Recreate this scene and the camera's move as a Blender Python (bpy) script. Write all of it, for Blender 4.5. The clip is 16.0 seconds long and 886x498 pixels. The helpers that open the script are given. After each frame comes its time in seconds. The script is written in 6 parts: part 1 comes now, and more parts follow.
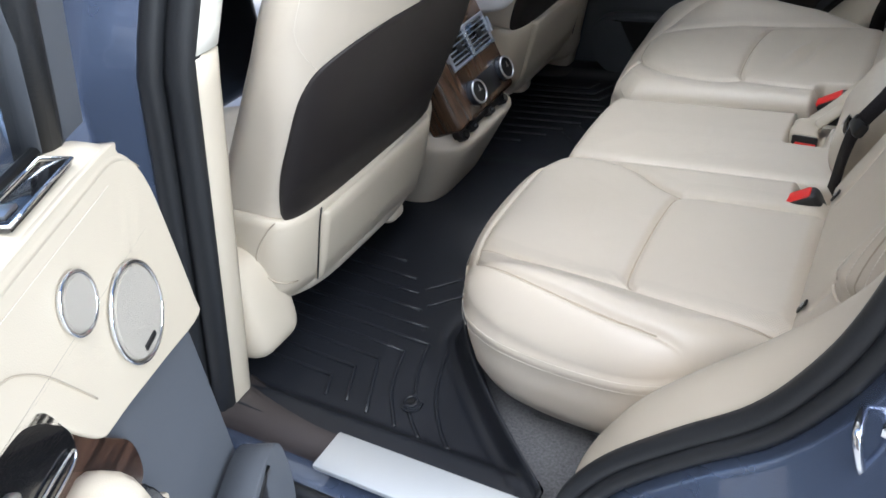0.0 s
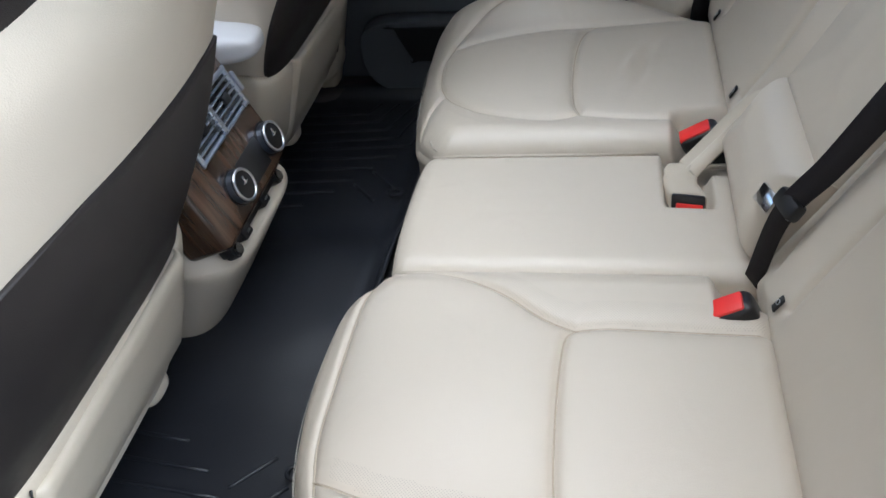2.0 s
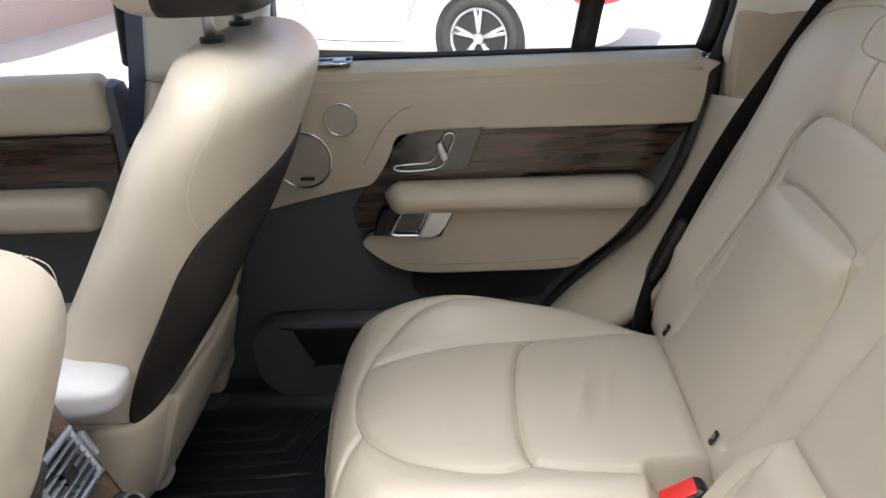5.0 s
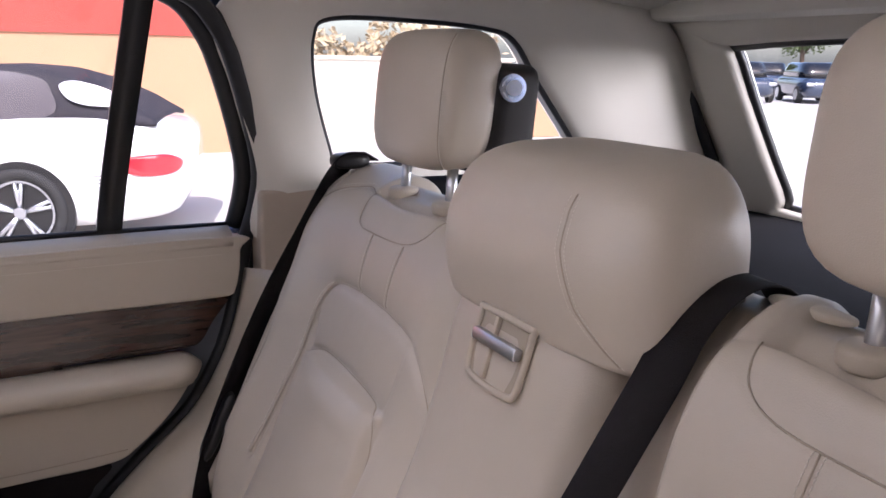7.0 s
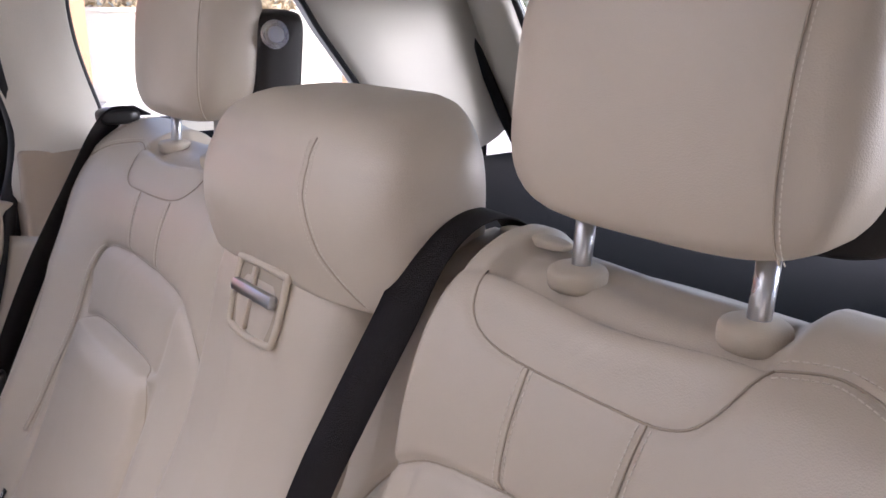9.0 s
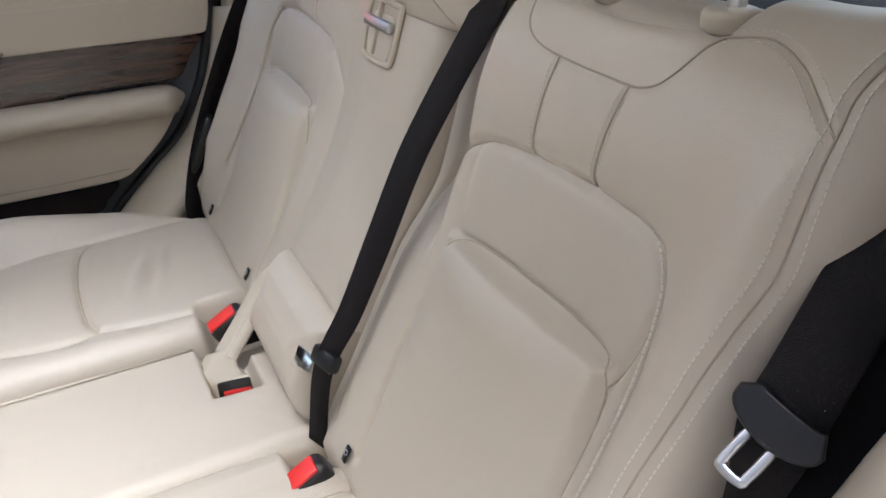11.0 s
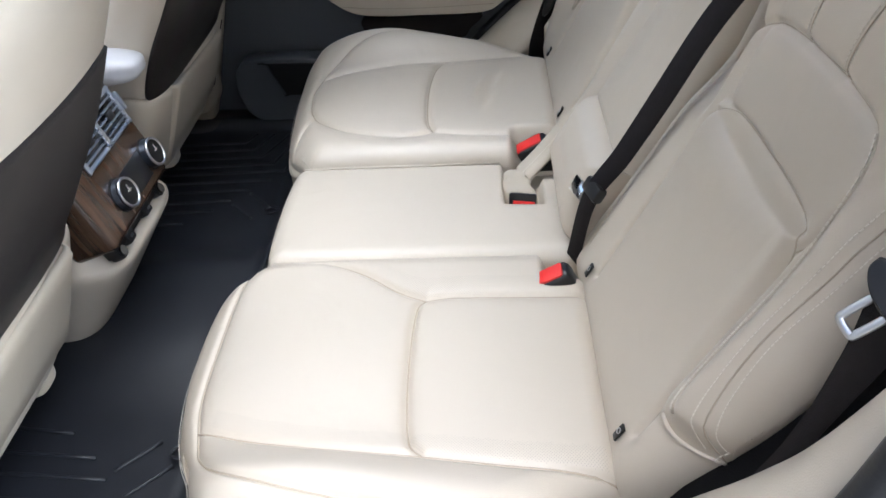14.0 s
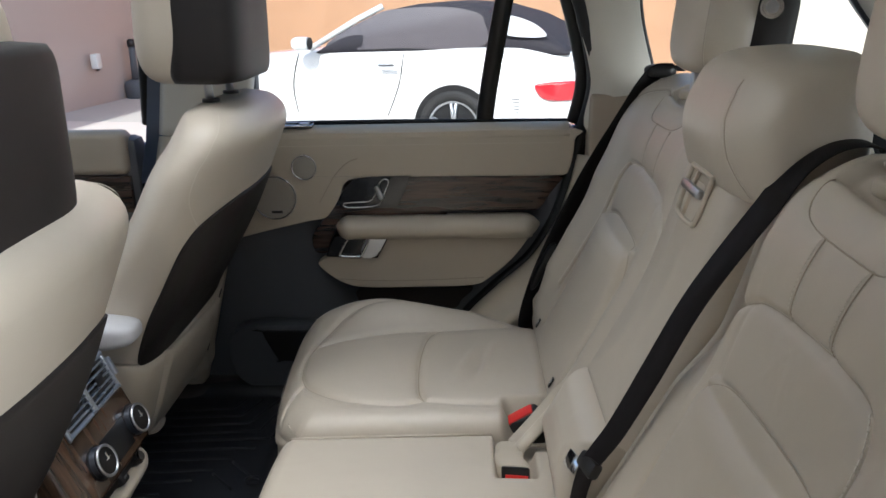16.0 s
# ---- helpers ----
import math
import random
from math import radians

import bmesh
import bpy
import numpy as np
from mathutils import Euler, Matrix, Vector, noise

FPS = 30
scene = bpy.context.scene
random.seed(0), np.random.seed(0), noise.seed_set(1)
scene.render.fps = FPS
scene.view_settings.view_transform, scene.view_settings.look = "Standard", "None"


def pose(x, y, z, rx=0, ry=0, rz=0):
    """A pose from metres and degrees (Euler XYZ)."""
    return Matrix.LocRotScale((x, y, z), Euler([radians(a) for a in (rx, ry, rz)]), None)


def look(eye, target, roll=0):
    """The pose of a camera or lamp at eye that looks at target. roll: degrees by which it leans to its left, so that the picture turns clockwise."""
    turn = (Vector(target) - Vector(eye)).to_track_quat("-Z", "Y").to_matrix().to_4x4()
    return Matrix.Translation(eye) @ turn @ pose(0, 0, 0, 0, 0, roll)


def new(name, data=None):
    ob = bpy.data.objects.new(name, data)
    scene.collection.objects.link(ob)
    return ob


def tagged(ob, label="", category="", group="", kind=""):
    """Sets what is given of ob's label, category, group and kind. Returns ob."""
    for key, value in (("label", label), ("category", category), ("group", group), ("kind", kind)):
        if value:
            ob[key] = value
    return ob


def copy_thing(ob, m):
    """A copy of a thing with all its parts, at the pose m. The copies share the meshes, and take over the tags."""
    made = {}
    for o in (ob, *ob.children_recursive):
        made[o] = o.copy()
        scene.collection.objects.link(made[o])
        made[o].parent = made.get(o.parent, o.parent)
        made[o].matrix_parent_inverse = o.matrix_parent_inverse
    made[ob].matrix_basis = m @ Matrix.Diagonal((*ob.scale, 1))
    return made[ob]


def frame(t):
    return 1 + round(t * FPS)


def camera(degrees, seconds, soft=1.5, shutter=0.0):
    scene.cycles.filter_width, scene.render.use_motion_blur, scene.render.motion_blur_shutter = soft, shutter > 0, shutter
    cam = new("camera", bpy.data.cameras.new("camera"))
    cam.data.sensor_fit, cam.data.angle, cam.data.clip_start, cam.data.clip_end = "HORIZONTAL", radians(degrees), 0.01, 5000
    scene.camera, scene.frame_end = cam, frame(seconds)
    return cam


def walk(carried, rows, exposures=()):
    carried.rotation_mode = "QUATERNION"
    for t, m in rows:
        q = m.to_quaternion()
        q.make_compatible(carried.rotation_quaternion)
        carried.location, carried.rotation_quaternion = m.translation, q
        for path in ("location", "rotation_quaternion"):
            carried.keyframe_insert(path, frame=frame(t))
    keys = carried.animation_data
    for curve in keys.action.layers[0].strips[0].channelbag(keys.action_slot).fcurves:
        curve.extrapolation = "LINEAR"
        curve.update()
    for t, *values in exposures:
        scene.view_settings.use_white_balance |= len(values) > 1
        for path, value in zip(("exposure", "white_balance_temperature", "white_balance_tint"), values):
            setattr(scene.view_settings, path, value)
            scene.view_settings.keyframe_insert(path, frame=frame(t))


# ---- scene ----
cam = camera(58.36, 16.0, soft=1.6)
PATH = [
    (0.0, look((0.5762, -1.3745, 1.1052), (0.1075, -0.6921, 0.5443), -8.80)),
    (0.5, look((0.4415, -1.3095, 1.1070), (0.1143, -0.5881, 0.4967), -9.99)),
    (1.0, look((0.3560, -1.2040, 1.1030), (0.1235, -0.4730, 0.4614), -9.15)),
    (1.5, look((0.3345, -1.0211, 1.1029), (0.1263, -0.2834, 0.4607), -8.49)),
    (2.0, look((0.3173, -0.9032, 1.0807), (0.1227, -0.1630, 0.4371), -8.14)),
    (2.5, look((0.2593, -0.7543, 1.0718), (0.1047, -0.0097, 0.4224), -7.48)),
    (3.0, look((0.2087, -0.6300, 1.0501), (0.0916, 0.1295, 0.4102), -6.00)),
    (3.2, look((0.2162, -0.6060, 1.0554), (0.0983, 0.1613, 0.4250), -5.78)),
    (5.3, look((0.2226, -0.6075, 1.0907), (0.2133, 0.3132, 0.7005), -1.97)),
    (5.5, look((0.2258, -0.6064, 1.0887), (0.2725, 0.3174, 0.7088), -1.58)),
    (6.0, look((0.2494, -0.6162, 1.0955), (0.4556, 0.3035, 0.7614), -0.50)),
    (6.5, look((0.2780, -0.6149, 1.1031), (0.6241, 0.2842, 0.8351), 0.23)),
    (7.0, look((0.2865, -0.6171, 1.1119), (0.7446, 0.2411, 0.8802), 0.87)),
    (7.5, look((0.2980, -0.6176, 1.1151), (0.8461, 0.1908, 0.9006), 1.45)),
    (8.0, look((0.3094, -0.6426, 1.1221), (0.9196, 0.1211, 0.9113), 1.11)),
    (8.2, look((0.3155, -0.6504, 1.1192), (0.9480, 0.0944, 0.9067), 0.97)),
    (10.3, look((0.3846, -0.7527, 1.0706), (0.9065, -0.0215, 0.6313), -1.92)),
    (10.5, look((0.3602, -0.7870, 1.0635), (0.8509, -0.0405, 0.6142), -1.80)),
    (11.0, look((0.3259, -0.8981, 1.0558), (0.7020, -0.1019, 0.5817), -1.80)),
    (11.5, look((0.3273, -0.9803, 1.0613), (0.5674, -0.1622, 0.5388), -1.72)),
    (12.0, look((0.3222, -1.0270, 1.0636), (0.4380, -0.2354, 0.4637), -0.98)),
    (12.5, look((0.3414, -1.0632, 1.0663), (0.3538, -0.3185, 0.3990), -1.95)),
    (13.0, look((0.3635, -1.0752, 1.0836), (0.3148, -0.3596, 0.3868), -2.51)),
    (13.5, look((0.3748, -1.0740, 1.0948), (0.3007, -0.3321, 0.4284), -3.29)),
    (14.0, look((0.3684, -1.0795, 1.1037), (0.3182, -0.2807, 0.5042), -2.81)),
    (14.5, look((0.3664, -1.0776, 1.1071), (0.3369, -0.2239, 0.5872), -1.99)),
    (15.0, look((0.3599, -1.0738, 1.1118), (0.3450, -0.1653, 0.6943), -1.14)),
    (15.5, look((0.3629, -1.0753, 1.1137), (0.3514, -0.1333, 0.7783), -1.12)),
    (16.0, look((0.3654, -1.0764, 1.1110), (0.3324, -0.1254, 0.8034), -1.26)),

]
EXPOSURES = [
    (0.0, 1.08, 5850, 9), (0.5, 1.08, 5750, 8), (1.5, 1.02, 5700, 8), (2.5, 1.45, 5700, 8), (3.2, 1.66, 6000, 10), (5.3, 1.60, 6450, 11), (6.0, 1.62, 6300, 15), (6.5, 1.32, 6150, 20), (7.0, 1.24, 6250, 28), (8.2, 1.46, 6200, 28),
    (10.3, 1.57, 6100, 18), (11.2, 1.56, 6000, 12), (12.0, 1.44, 5850, 10), (13.0, 1.33, 5750, 10), (14.5, 1.64, 5800, 10), (15.2, 1.48, 6050, 10), (16.0, 0.82, 6150, 9),
]
walk(cam, PATH, EXPOSURES)

# ---- daylight ----
world = bpy.data.worlds.new("daylight")
scene.world = world
world.use_nodes = True
SUN_ELEV, SUN_AZ = radians(48), radians(-115)      # azimuth from +x towards +y
wn = world.node_tree
sky = wn.nodes.new("ShaderNodeTexSky")
sky.sky_type, sky.sun_disc = "NISHITA", False
sky.sun_elevation, sky.sun_rotation = SUN_ELEV, radians(90) - SUN_AZ
sky.air_density, sky.dust_density = 1.0, 2.5
wn.links.new(sky.outputs[0], wn.nodes["Background"].inputs[0])
wn.nodes["Background"].inputs[1].default_value = 0.15
sun = new("sun", bpy.data.lights.new("sun", "SUN"))
sun.data.energy, sun.data.angle, sun.data.color = 2.9, radians(1.0), (1.0, 0.96, 0.90)
toward = Vector((math.cos(SUN_AZ) * math.cos(SUN_ELEV), math.sin(SUN_AZ) * math.cos(SUN_ELEV), math.sin(SUN_ELEV)))
sun.matrix_world = look(toward * 30, (0, 0, 0))

# area lamp added as fill, standing in for sky and ground outside the doorway
door_fill = new("doorway_fill_lamp", bpy.data.lights.new("doorway_fill_lamp", "AREA"))
door_fill.data.shape, door_fill.data.size, door_fill.data.size_y = "RECTANGLE", 8.0, 3.0
door_fill.data.energy, door_fill.data.color = 430.0, (1.0, 0.97, 0.93)
door_fill.matrix_world = look((2.2, -3.2, 5.2), (0.2, -0.5, 0.5))
# extra lamp in place of sky, brightening pillars through tailgate and quarter windows
rear_fill = new("rear_fill_lamp", bpy.data.lights.new("rear_fill_lamp", "AREA"))
rear_fill.data.shape, rear_fill.data.size, rear_fill.data.size_y = "RECTANGLE", 2.0, 1.0
rear_fill.data.energy, rear_fill.data.color = 75.0, (0.97, 1.0, 0.97)
rear_fill.matrix_world = look((3.2, -1.6, 1.62), (1.1, 0.5, 1.08))
# added area lamp under the blind, in place of daylight through the glass roof
roof_fill = new("roof_fill_lamp", bpy.data.lights.new("roof_fill_lamp", "AREA"))
roof_fill.data.shape, roof_fill.data.size, roof_fill.data.size_y = "RECTANGLE", 0.84, 0.60
roof_fill.data.spread = radians(74)
roof_fill.data.energy, roof_fill.data.color = 0.80, (1.0, 0.985, 0.96)
roof_fill.matrix_world = look((0.02, 0.0, 1.294), (0.02, 0.0001, 0.0))

# ---- materials ----
def material(name, base, rough=0.5, metal=0.0, vary=0.08, grain=(400.0, 0.1), stain=6.0, coat=0.0, rough_vary=0.1, sheen=0.0):
    """A surface with large soft variation, fine grain relief and uneven gloss."""
    m = bpy.data.materials.new(name)
    m.use_nodes = True
    t = m.node_tree
    b = t.nodes["Principled BSDF"]
    co = t.nodes.new("ShaderNodeTexCoord")
    big = t.nodes.new("ShaderNodeTexNoise")
    big.inputs["Scale"].default_value, big.inputs["Detail"].default_value = stain, 4
    t.links.new(co.outputs["Object"], big.inputs["Vector"])
    ramp = t.nodes.new("ShaderNodeMixRGB")
    ramp.inputs[1].default_value = (*[c * (1 - vary) for c in base], 1)
    ramp.inputs[2].default_value = (*[min(1, c * (1 + vary)) for c in base], 1)
    t.links.new(big.outputs[0], ramp.inputs[0])
    t.links.new(ramp.outputs[0], b.inputs["Base Color"])
    fine = t.nodes.new("ShaderNodeTexNoise")
    fine.inputs["Scale"].default_value, fine.inputs["Detail"].default_value = grain[0], 3
    t.links.new(co.outputs["Object"], fine.inputs["Vector"])
    bump = t.nodes.new("ShaderNodeBump")
    bump.inputs["Strength"].default_value, bump.inputs["Distance"].default_value = grain[1], 0.002
    t.links.new(fine.outputs[0], bump.inputs["Height"])
    t.links.new(bump.outputs[0], b.inputs["Normal"])
    rr = t.nodes.new("ShaderNodeMapRange")
    rr.inputs["To Min"].default_value, rr.inputs["To Max"].default_value = max(0.02, rough - rough_vary), min(1, rough + rough_vary)
    t.links.new(big.outputs[0], rr.inputs["Value"])
    t.links.new(rr.outputs[0], b.inputs["Roughness"])
    b.inputs["Metallic"].default_value = metal
    b.inputs["Coat Weight"].default_value = coat
    b.inputs["Coat Roughness"].default_value = 0.05
    return m


def leather(name, base, rough=0.42, cell=900.0, strength=0.12, perforated=None):
    m = material(name, base, rough, vary=0.035, grain=(60.0, 0.02), stain=5.0)
    t = m.node_tree
    b = t.nodes["Principled BSDF"]
    b.inputs["Specular IOR Level"].default_value = 0.68
    co = t.nodes.new("ShaderNodeTexCoord")
    vor = t.nodes.new("ShaderNodeTexVoronoi")
    vor.inputs["Scale"].default_value = cell
    t.links.new(co.outputs["Object"], vor.inputs["Vector"])
    wrinkle = t.nodes.new("ShaderNodeTexNoise")
    wrinkle.inputs["Scale"].default_value, wrinkle.inputs["Detail"].default_value = 22, 5
    t.links.new(co.outputs["Object"], wrinkle.inputs["Vector"])
    add = t.nodes.new("ShaderNodeMath")
    add.operation = "MULTIPLY_ADD"
    add.inputs[1].default_value = 2.4
    t.links.new(wrinkle.outputs[0], add.inputs[0])
    t.links.new(vor.outputs[0], add.inputs[2])
    bump = t.nodes.new("ShaderNodeBump")
    bump.inputs["Strength"].default_value, bump.inputs["Distance"].default_value = strength, 0.0012
    t.links.new(add.outputs[0], bump.inputs["Height"])
    soft = t.nodes.new("ShaderNodeTexNoise")
    soft.inputs["Scale"].default_value, soft.inputs["Detail"].default_value, soft.inputs["Distortion"].default_value = 11.0, 2.5, 0.8
    t.links.new(co.outputs["Object"], soft.inputs["Vector"])
    sag = t.nodes.new("ShaderNodeBump")
    sag.inputs["Strength"].default_value, sag.inputs["Distance"].default_value = 0.22, 0.010
    t.links.new(soft.outputs[0], sag.inputs["Height"])
    t.links.new(sag.outputs[0], bump.inputs["Normal"])
    t.links.new(bump.outputs[0], b.inputs["Normal"])
    if perforated:
        # rows of fine punched holes, a few millimetres apart
        mp = t.nodes.new("ShaderNodeMapping")
        mp.inputs["Rotation"].default_value = perforated
        t.links.new(co.outputs["Object"], mp.inputs["Vector"])
        dots = t.nodes.new("ShaderNodeTexVoronoi")
        dots.voronoi_dimensions = "2D"
        dots.inputs["Scale"].default_value, dots.inputs["Randomness"].default_value = 380.0, 0.10
        t.links.new(mp.outputs[0], dots.inputs["Vector"])
        hole = t.nodes.new("ShaderNodeMapRange")
        hole.inputs["From Min"].default_value, hole.inputs["From Max"].default_value = 0.12, 0.30
        t.links.new(dots.outputs[0], hole.inputs["Value"])
        col = t.nodes.new("ShaderNodeMixRGB")
        col.inputs[1].default_value = (*[c * 0.72 for c in base], 1)
        t.links.new(hole.outputs[0], col.inputs[0])
        t.links.new(b.inputs["Base Color"].links[0].from_socket, col.inputs[2])
        t.links.new(col.outputs[0], b.inputs["Base Color"])
    return m


def wood_veneer(name, dark, light, axis=0):
    m = material(name, light, 0.22, coat=0.7)
    t = m.node_tree
    b = t.nodes["Principled BSDF"]
    co = t.nodes.new("ShaderNodeTexCoord")
    mp = t.nodes.new("ShaderNodeMapping")
    scl = [60.0, 60.0, 60.0]
    scl[axis] = 5.0
    mp.inputs["Scale"].default_value = scl
    t.links.new(co.outputs["Object"], mp.inputs["Vector"])
    n = t.nodes.new("ShaderNodeTexNoise")
    n.inputs["Scale"].default_value, n.inputs["Detail"].default_value, n.inputs["Distortion"].default_value = 1.6, 8, 0.6
    t.links.new(mp.outputs[0], n.inputs["Vector"])
    cr = t.nodes.new("ShaderNodeValToRGB")
    cr.color_ramp.elements[0].position, cr.color_ramp.elements[0].color = 0.36, (*dark, 1)
    cr.color_ramp.elements[1].position, cr.color_ramp.elements[1].color = 0.66, (*light, 1)
    t.links.new(n.outputs[0], cr.inputs[0])
    t.links.new(cr.outputs[0], b.inputs["Base Color"])
    return m


def glass_pane(name, tint=(0.93, 0.95, 0.95)):
    m = bpy.data.materials.new(name)
    m.use_nodes = True
    t = m.node_tree
    t.nodes.remove(t.nodes["Principled BSDF"])
    mix, lw = t.nodes.new("ShaderNodeMixShader"), t.nodes.new("ShaderNodeLayerWeight")
    pw, fr = t.nodes.new("ShaderNodeMath"), t.nodes.new("ShaderNodeMath")
    pw.operation, fr.operation = "POWER", "MULTIPLY_ADD"
    pw.inputs[1].default_value, fr.inputs[1].default_value, fr.inputs[2].default_value = 4.0, 0.6, 0.03
    t.links.new(lw.outputs["Facing"], pw.inputs[0])
    t.links.new(pw.outputs[0], fr.inputs[0])
    tr, gl = t.nodes.new("ShaderNodeBsdfTransparent"), t.nodes.new("ShaderNodeBsdfGlossy")
    tr.inputs[0].default_value = (*tint, 1)
    gl.inputs["Roughness"].default_value = 0.01
    t.links.new(fr.outputs[0], mix.inputs[0])
    t.links.new(tr.outputs[0], mix.inputs[1])
    t.links.new(gl.outputs[0], mix.inputs[2])
    t.links.new(mix.outputs[0], t.nodes["Material Output"].inputs[0])
    return m


CREAM = leather("cream_leather", (0.545, 0.483, 0.400), 0.38, strength=0.15)
PERF = leather("perforated_cream_leather", (0.545, 0.483, 0.400), 0.38, strength=0.15, perforated=(0.0, 0.0, radians(45)))
CREAM_TRIM = leather("cream_soft_trim", (0.535, 0.470, 0.375), 0.48, cell=700, strength=0.15)
TAUPE_TRIM = leather("taupe_soft_trim", (0.43, 0.355, 0.275), 0.5, cell=700, strength=0.15)
GREY_TRIM = material("slate_plastic", (0.088, 0.096, 0.112), 0.55, grain=(900, 0.25), vary=0.05)
BROWN_SHELL = material("espresso_plastic", (0.017, 0.014, 0.014), 0.5, grain=(900, 0.3), vary=0.06)
BLACK_RUBBER = material("black_rubber", (0.012, 0.013, 0.015), 0.5, grain=(300, 0.15))
MAT_RUBBER = material("mat_rubber", (0.012, 0.0135, 0.018), 0.46, grain=(500, 0.25), vary=0.2, stain=9, rough_vary=0.12)
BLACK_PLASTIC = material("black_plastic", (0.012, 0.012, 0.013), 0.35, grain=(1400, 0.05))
GLOSS_BLACK = material("piano_black", (0.006, 0.006, 0.007), 0.08, coat=1.0, rough_vary=0.03)
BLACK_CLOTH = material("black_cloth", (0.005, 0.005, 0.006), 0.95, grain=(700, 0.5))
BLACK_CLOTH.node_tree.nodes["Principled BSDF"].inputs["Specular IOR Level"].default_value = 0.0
CHROME = material("chrome", (0.78, 0.80, 0.83), 0.14, 1.0, vary=0.03, rough_vary=0.05, grain=(300, 0.02))
SATIN = material("satin_metal", (0.62, 0.63, 0.65), 0.3, 1.0, vary=0.03, grain=(600, 0.05))
CARPET = material("grey_carpet", (0.125, 0.125, 0.13), 0.95, vary=0.75, grain=(320, 1.0), stain=230)
DARK_CARPET = material("dark_carpet", (0.03, 0.03, 0.033), 0.95, vary=0.5, grain=(260, 1.0), stain=160)
WEB = material("belt_webbing", (0.014, 0.012, 0.013), 0.6, grain=(900, 0.5), vary=0.1)
for _m in (WEB, BLACK_CLOTH):
    _m.node_tree.nodes["Principled BSDF"].inputs["Specular IOR Level"].default_value = 0.15
BROWN_SHELL.node_tree.nodes["Principled BSDF"].inputs["Specular IOR Level"].default_value = 0.35
RED = material("red_plastic", (0.80, 0.035, 0.03), 0.35, vary=0.03)
WOOD = wood_veneer("walnut_veneer", (0.018, 0.010, 0.007), (0.075, 0.040, 0.027), 0)
WOOD_Y = wood_veneer("walnut_veneer_console", (0.024, 0.012, 0.007), (0.098, 0.052, 0.030), 2)
VENT_METAL = material("vent_alloy", (0.50, 0.54, 0.61), 0.28, 0.9, vary=0.03)
HEADLINER = material("headliner_cloth", (0.72, 0.70, 0.63), 0.9, grain=(700, 0.4), vary=0.04)
PILLAR = material("pillar_cloth", (0.70, 0.67, 0.60), 0.85, grain=(700, 0.35), vary=0.04)
BLUE_PAINT = material("blue_paint", (0.135, 0.175, 0.275), 0.27, 0.7, vary=0.08, grain=(1500, 0.03), coat=1.0)
SILL_METAL = material("sill_plate", (0.66, 0.68, 0.70), 0.42, 0.55, vary=0.05)
BROWN_SILL = material("sill_plastic", (0.045, 0.037, 0.036), 0.5, grain=(900, 0.3))
DIAL_FACE = material("dial_black", (0.004, 0.004, 0.005), 0.35, grain=(300, 0.02))
DIAL = material("dark_metal", (0.16, 0.18, 0.22), 0.3, 0.9, vary=0.05)
GLASS = glass_pane("window_glass")
BLIND = material("light_spread_cloth", (0.5, 0.48, 0.44), 0.9)
_t = BLIND.node_tree
_tr, _mx = _t.nodes.new("ShaderNodeBsdfTranslucent"), _t.nodes.new("ShaderNodeMixShader")
_tr.inputs[0].default_value, _mx.inputs[0].default_value = (0.80, 0.79, 0.76, 1), 0.95
_t.links.new(_t.nodes["Principled BSDF"].outputs[0], _mx.inputs[1])
_t.links.new(_tr.outputs[0], _mx.inputs[2])
_t.links.new(_mx.outputs[0], _t.nodes["Material Output"].inputs[0])
GREY_PAD = leather("grey_soft_pad", (0.50, 0.50, 0.52), 0.5)
GRILLE = material("speaker_grille", (0.50, 0.46, 0.40), 0.7, grain=(1600, 1.0), vary=0.05)
THREAD = material("cream_thread", (0.70, 0.655, 0.575), 0.7, vary=0.05)
# darker leather that paints the shade in seams, joints and recesses
CREASE_SHADE = material("crease_shade_leather", (0.42, 0.36, 0.28), 0.7, vary=0.05)

# ---- building helpers ----
from mathutils import geometry


def mesh_part(name, me, mat, parent=None, label="", smooth=True):
    for m in (mat if isinstance(mat, (list, tuple)) else [mat]):
        me.materials.append(m)
    if smooth:
        flat_caps = "plate" in me
        me.polygons.foreach_set("use_smooth", [not flat_caps or len(p.vertices) == 4 for p in me.polygons])
    ob = new(name, me)
    if parent is not None:
        ob.parent = parent
    if label:
        ob["label"] = label
    return ob


def part(name, bm, mat, parent=None, label="", smooth=True, sharp=35):
    bmesh.ops.recalc_face_normals(bm, faces=bm.faces[:])
    if smooth:
        for e in bm.edges:
            if len(e.link_faces) == 2 and e.calc_face_angle(0) > radians(sharp):
                e.smooth = False
    me = bpy.data.meshes.new(name)
    bm.to_mesh(me)
    bm.free()
    return mesh_part(name, me, mat, parent, label, smooth)


def thing(name, at, label, category, group="", kind=""):
    ob = new(name)
    ob.empty_display_size = 0.05
    ob.matrix_basis = at if isinstance(at, Matrix) else Matrix.Translation(at)
    return tagged(ob, label, category, group, kind)


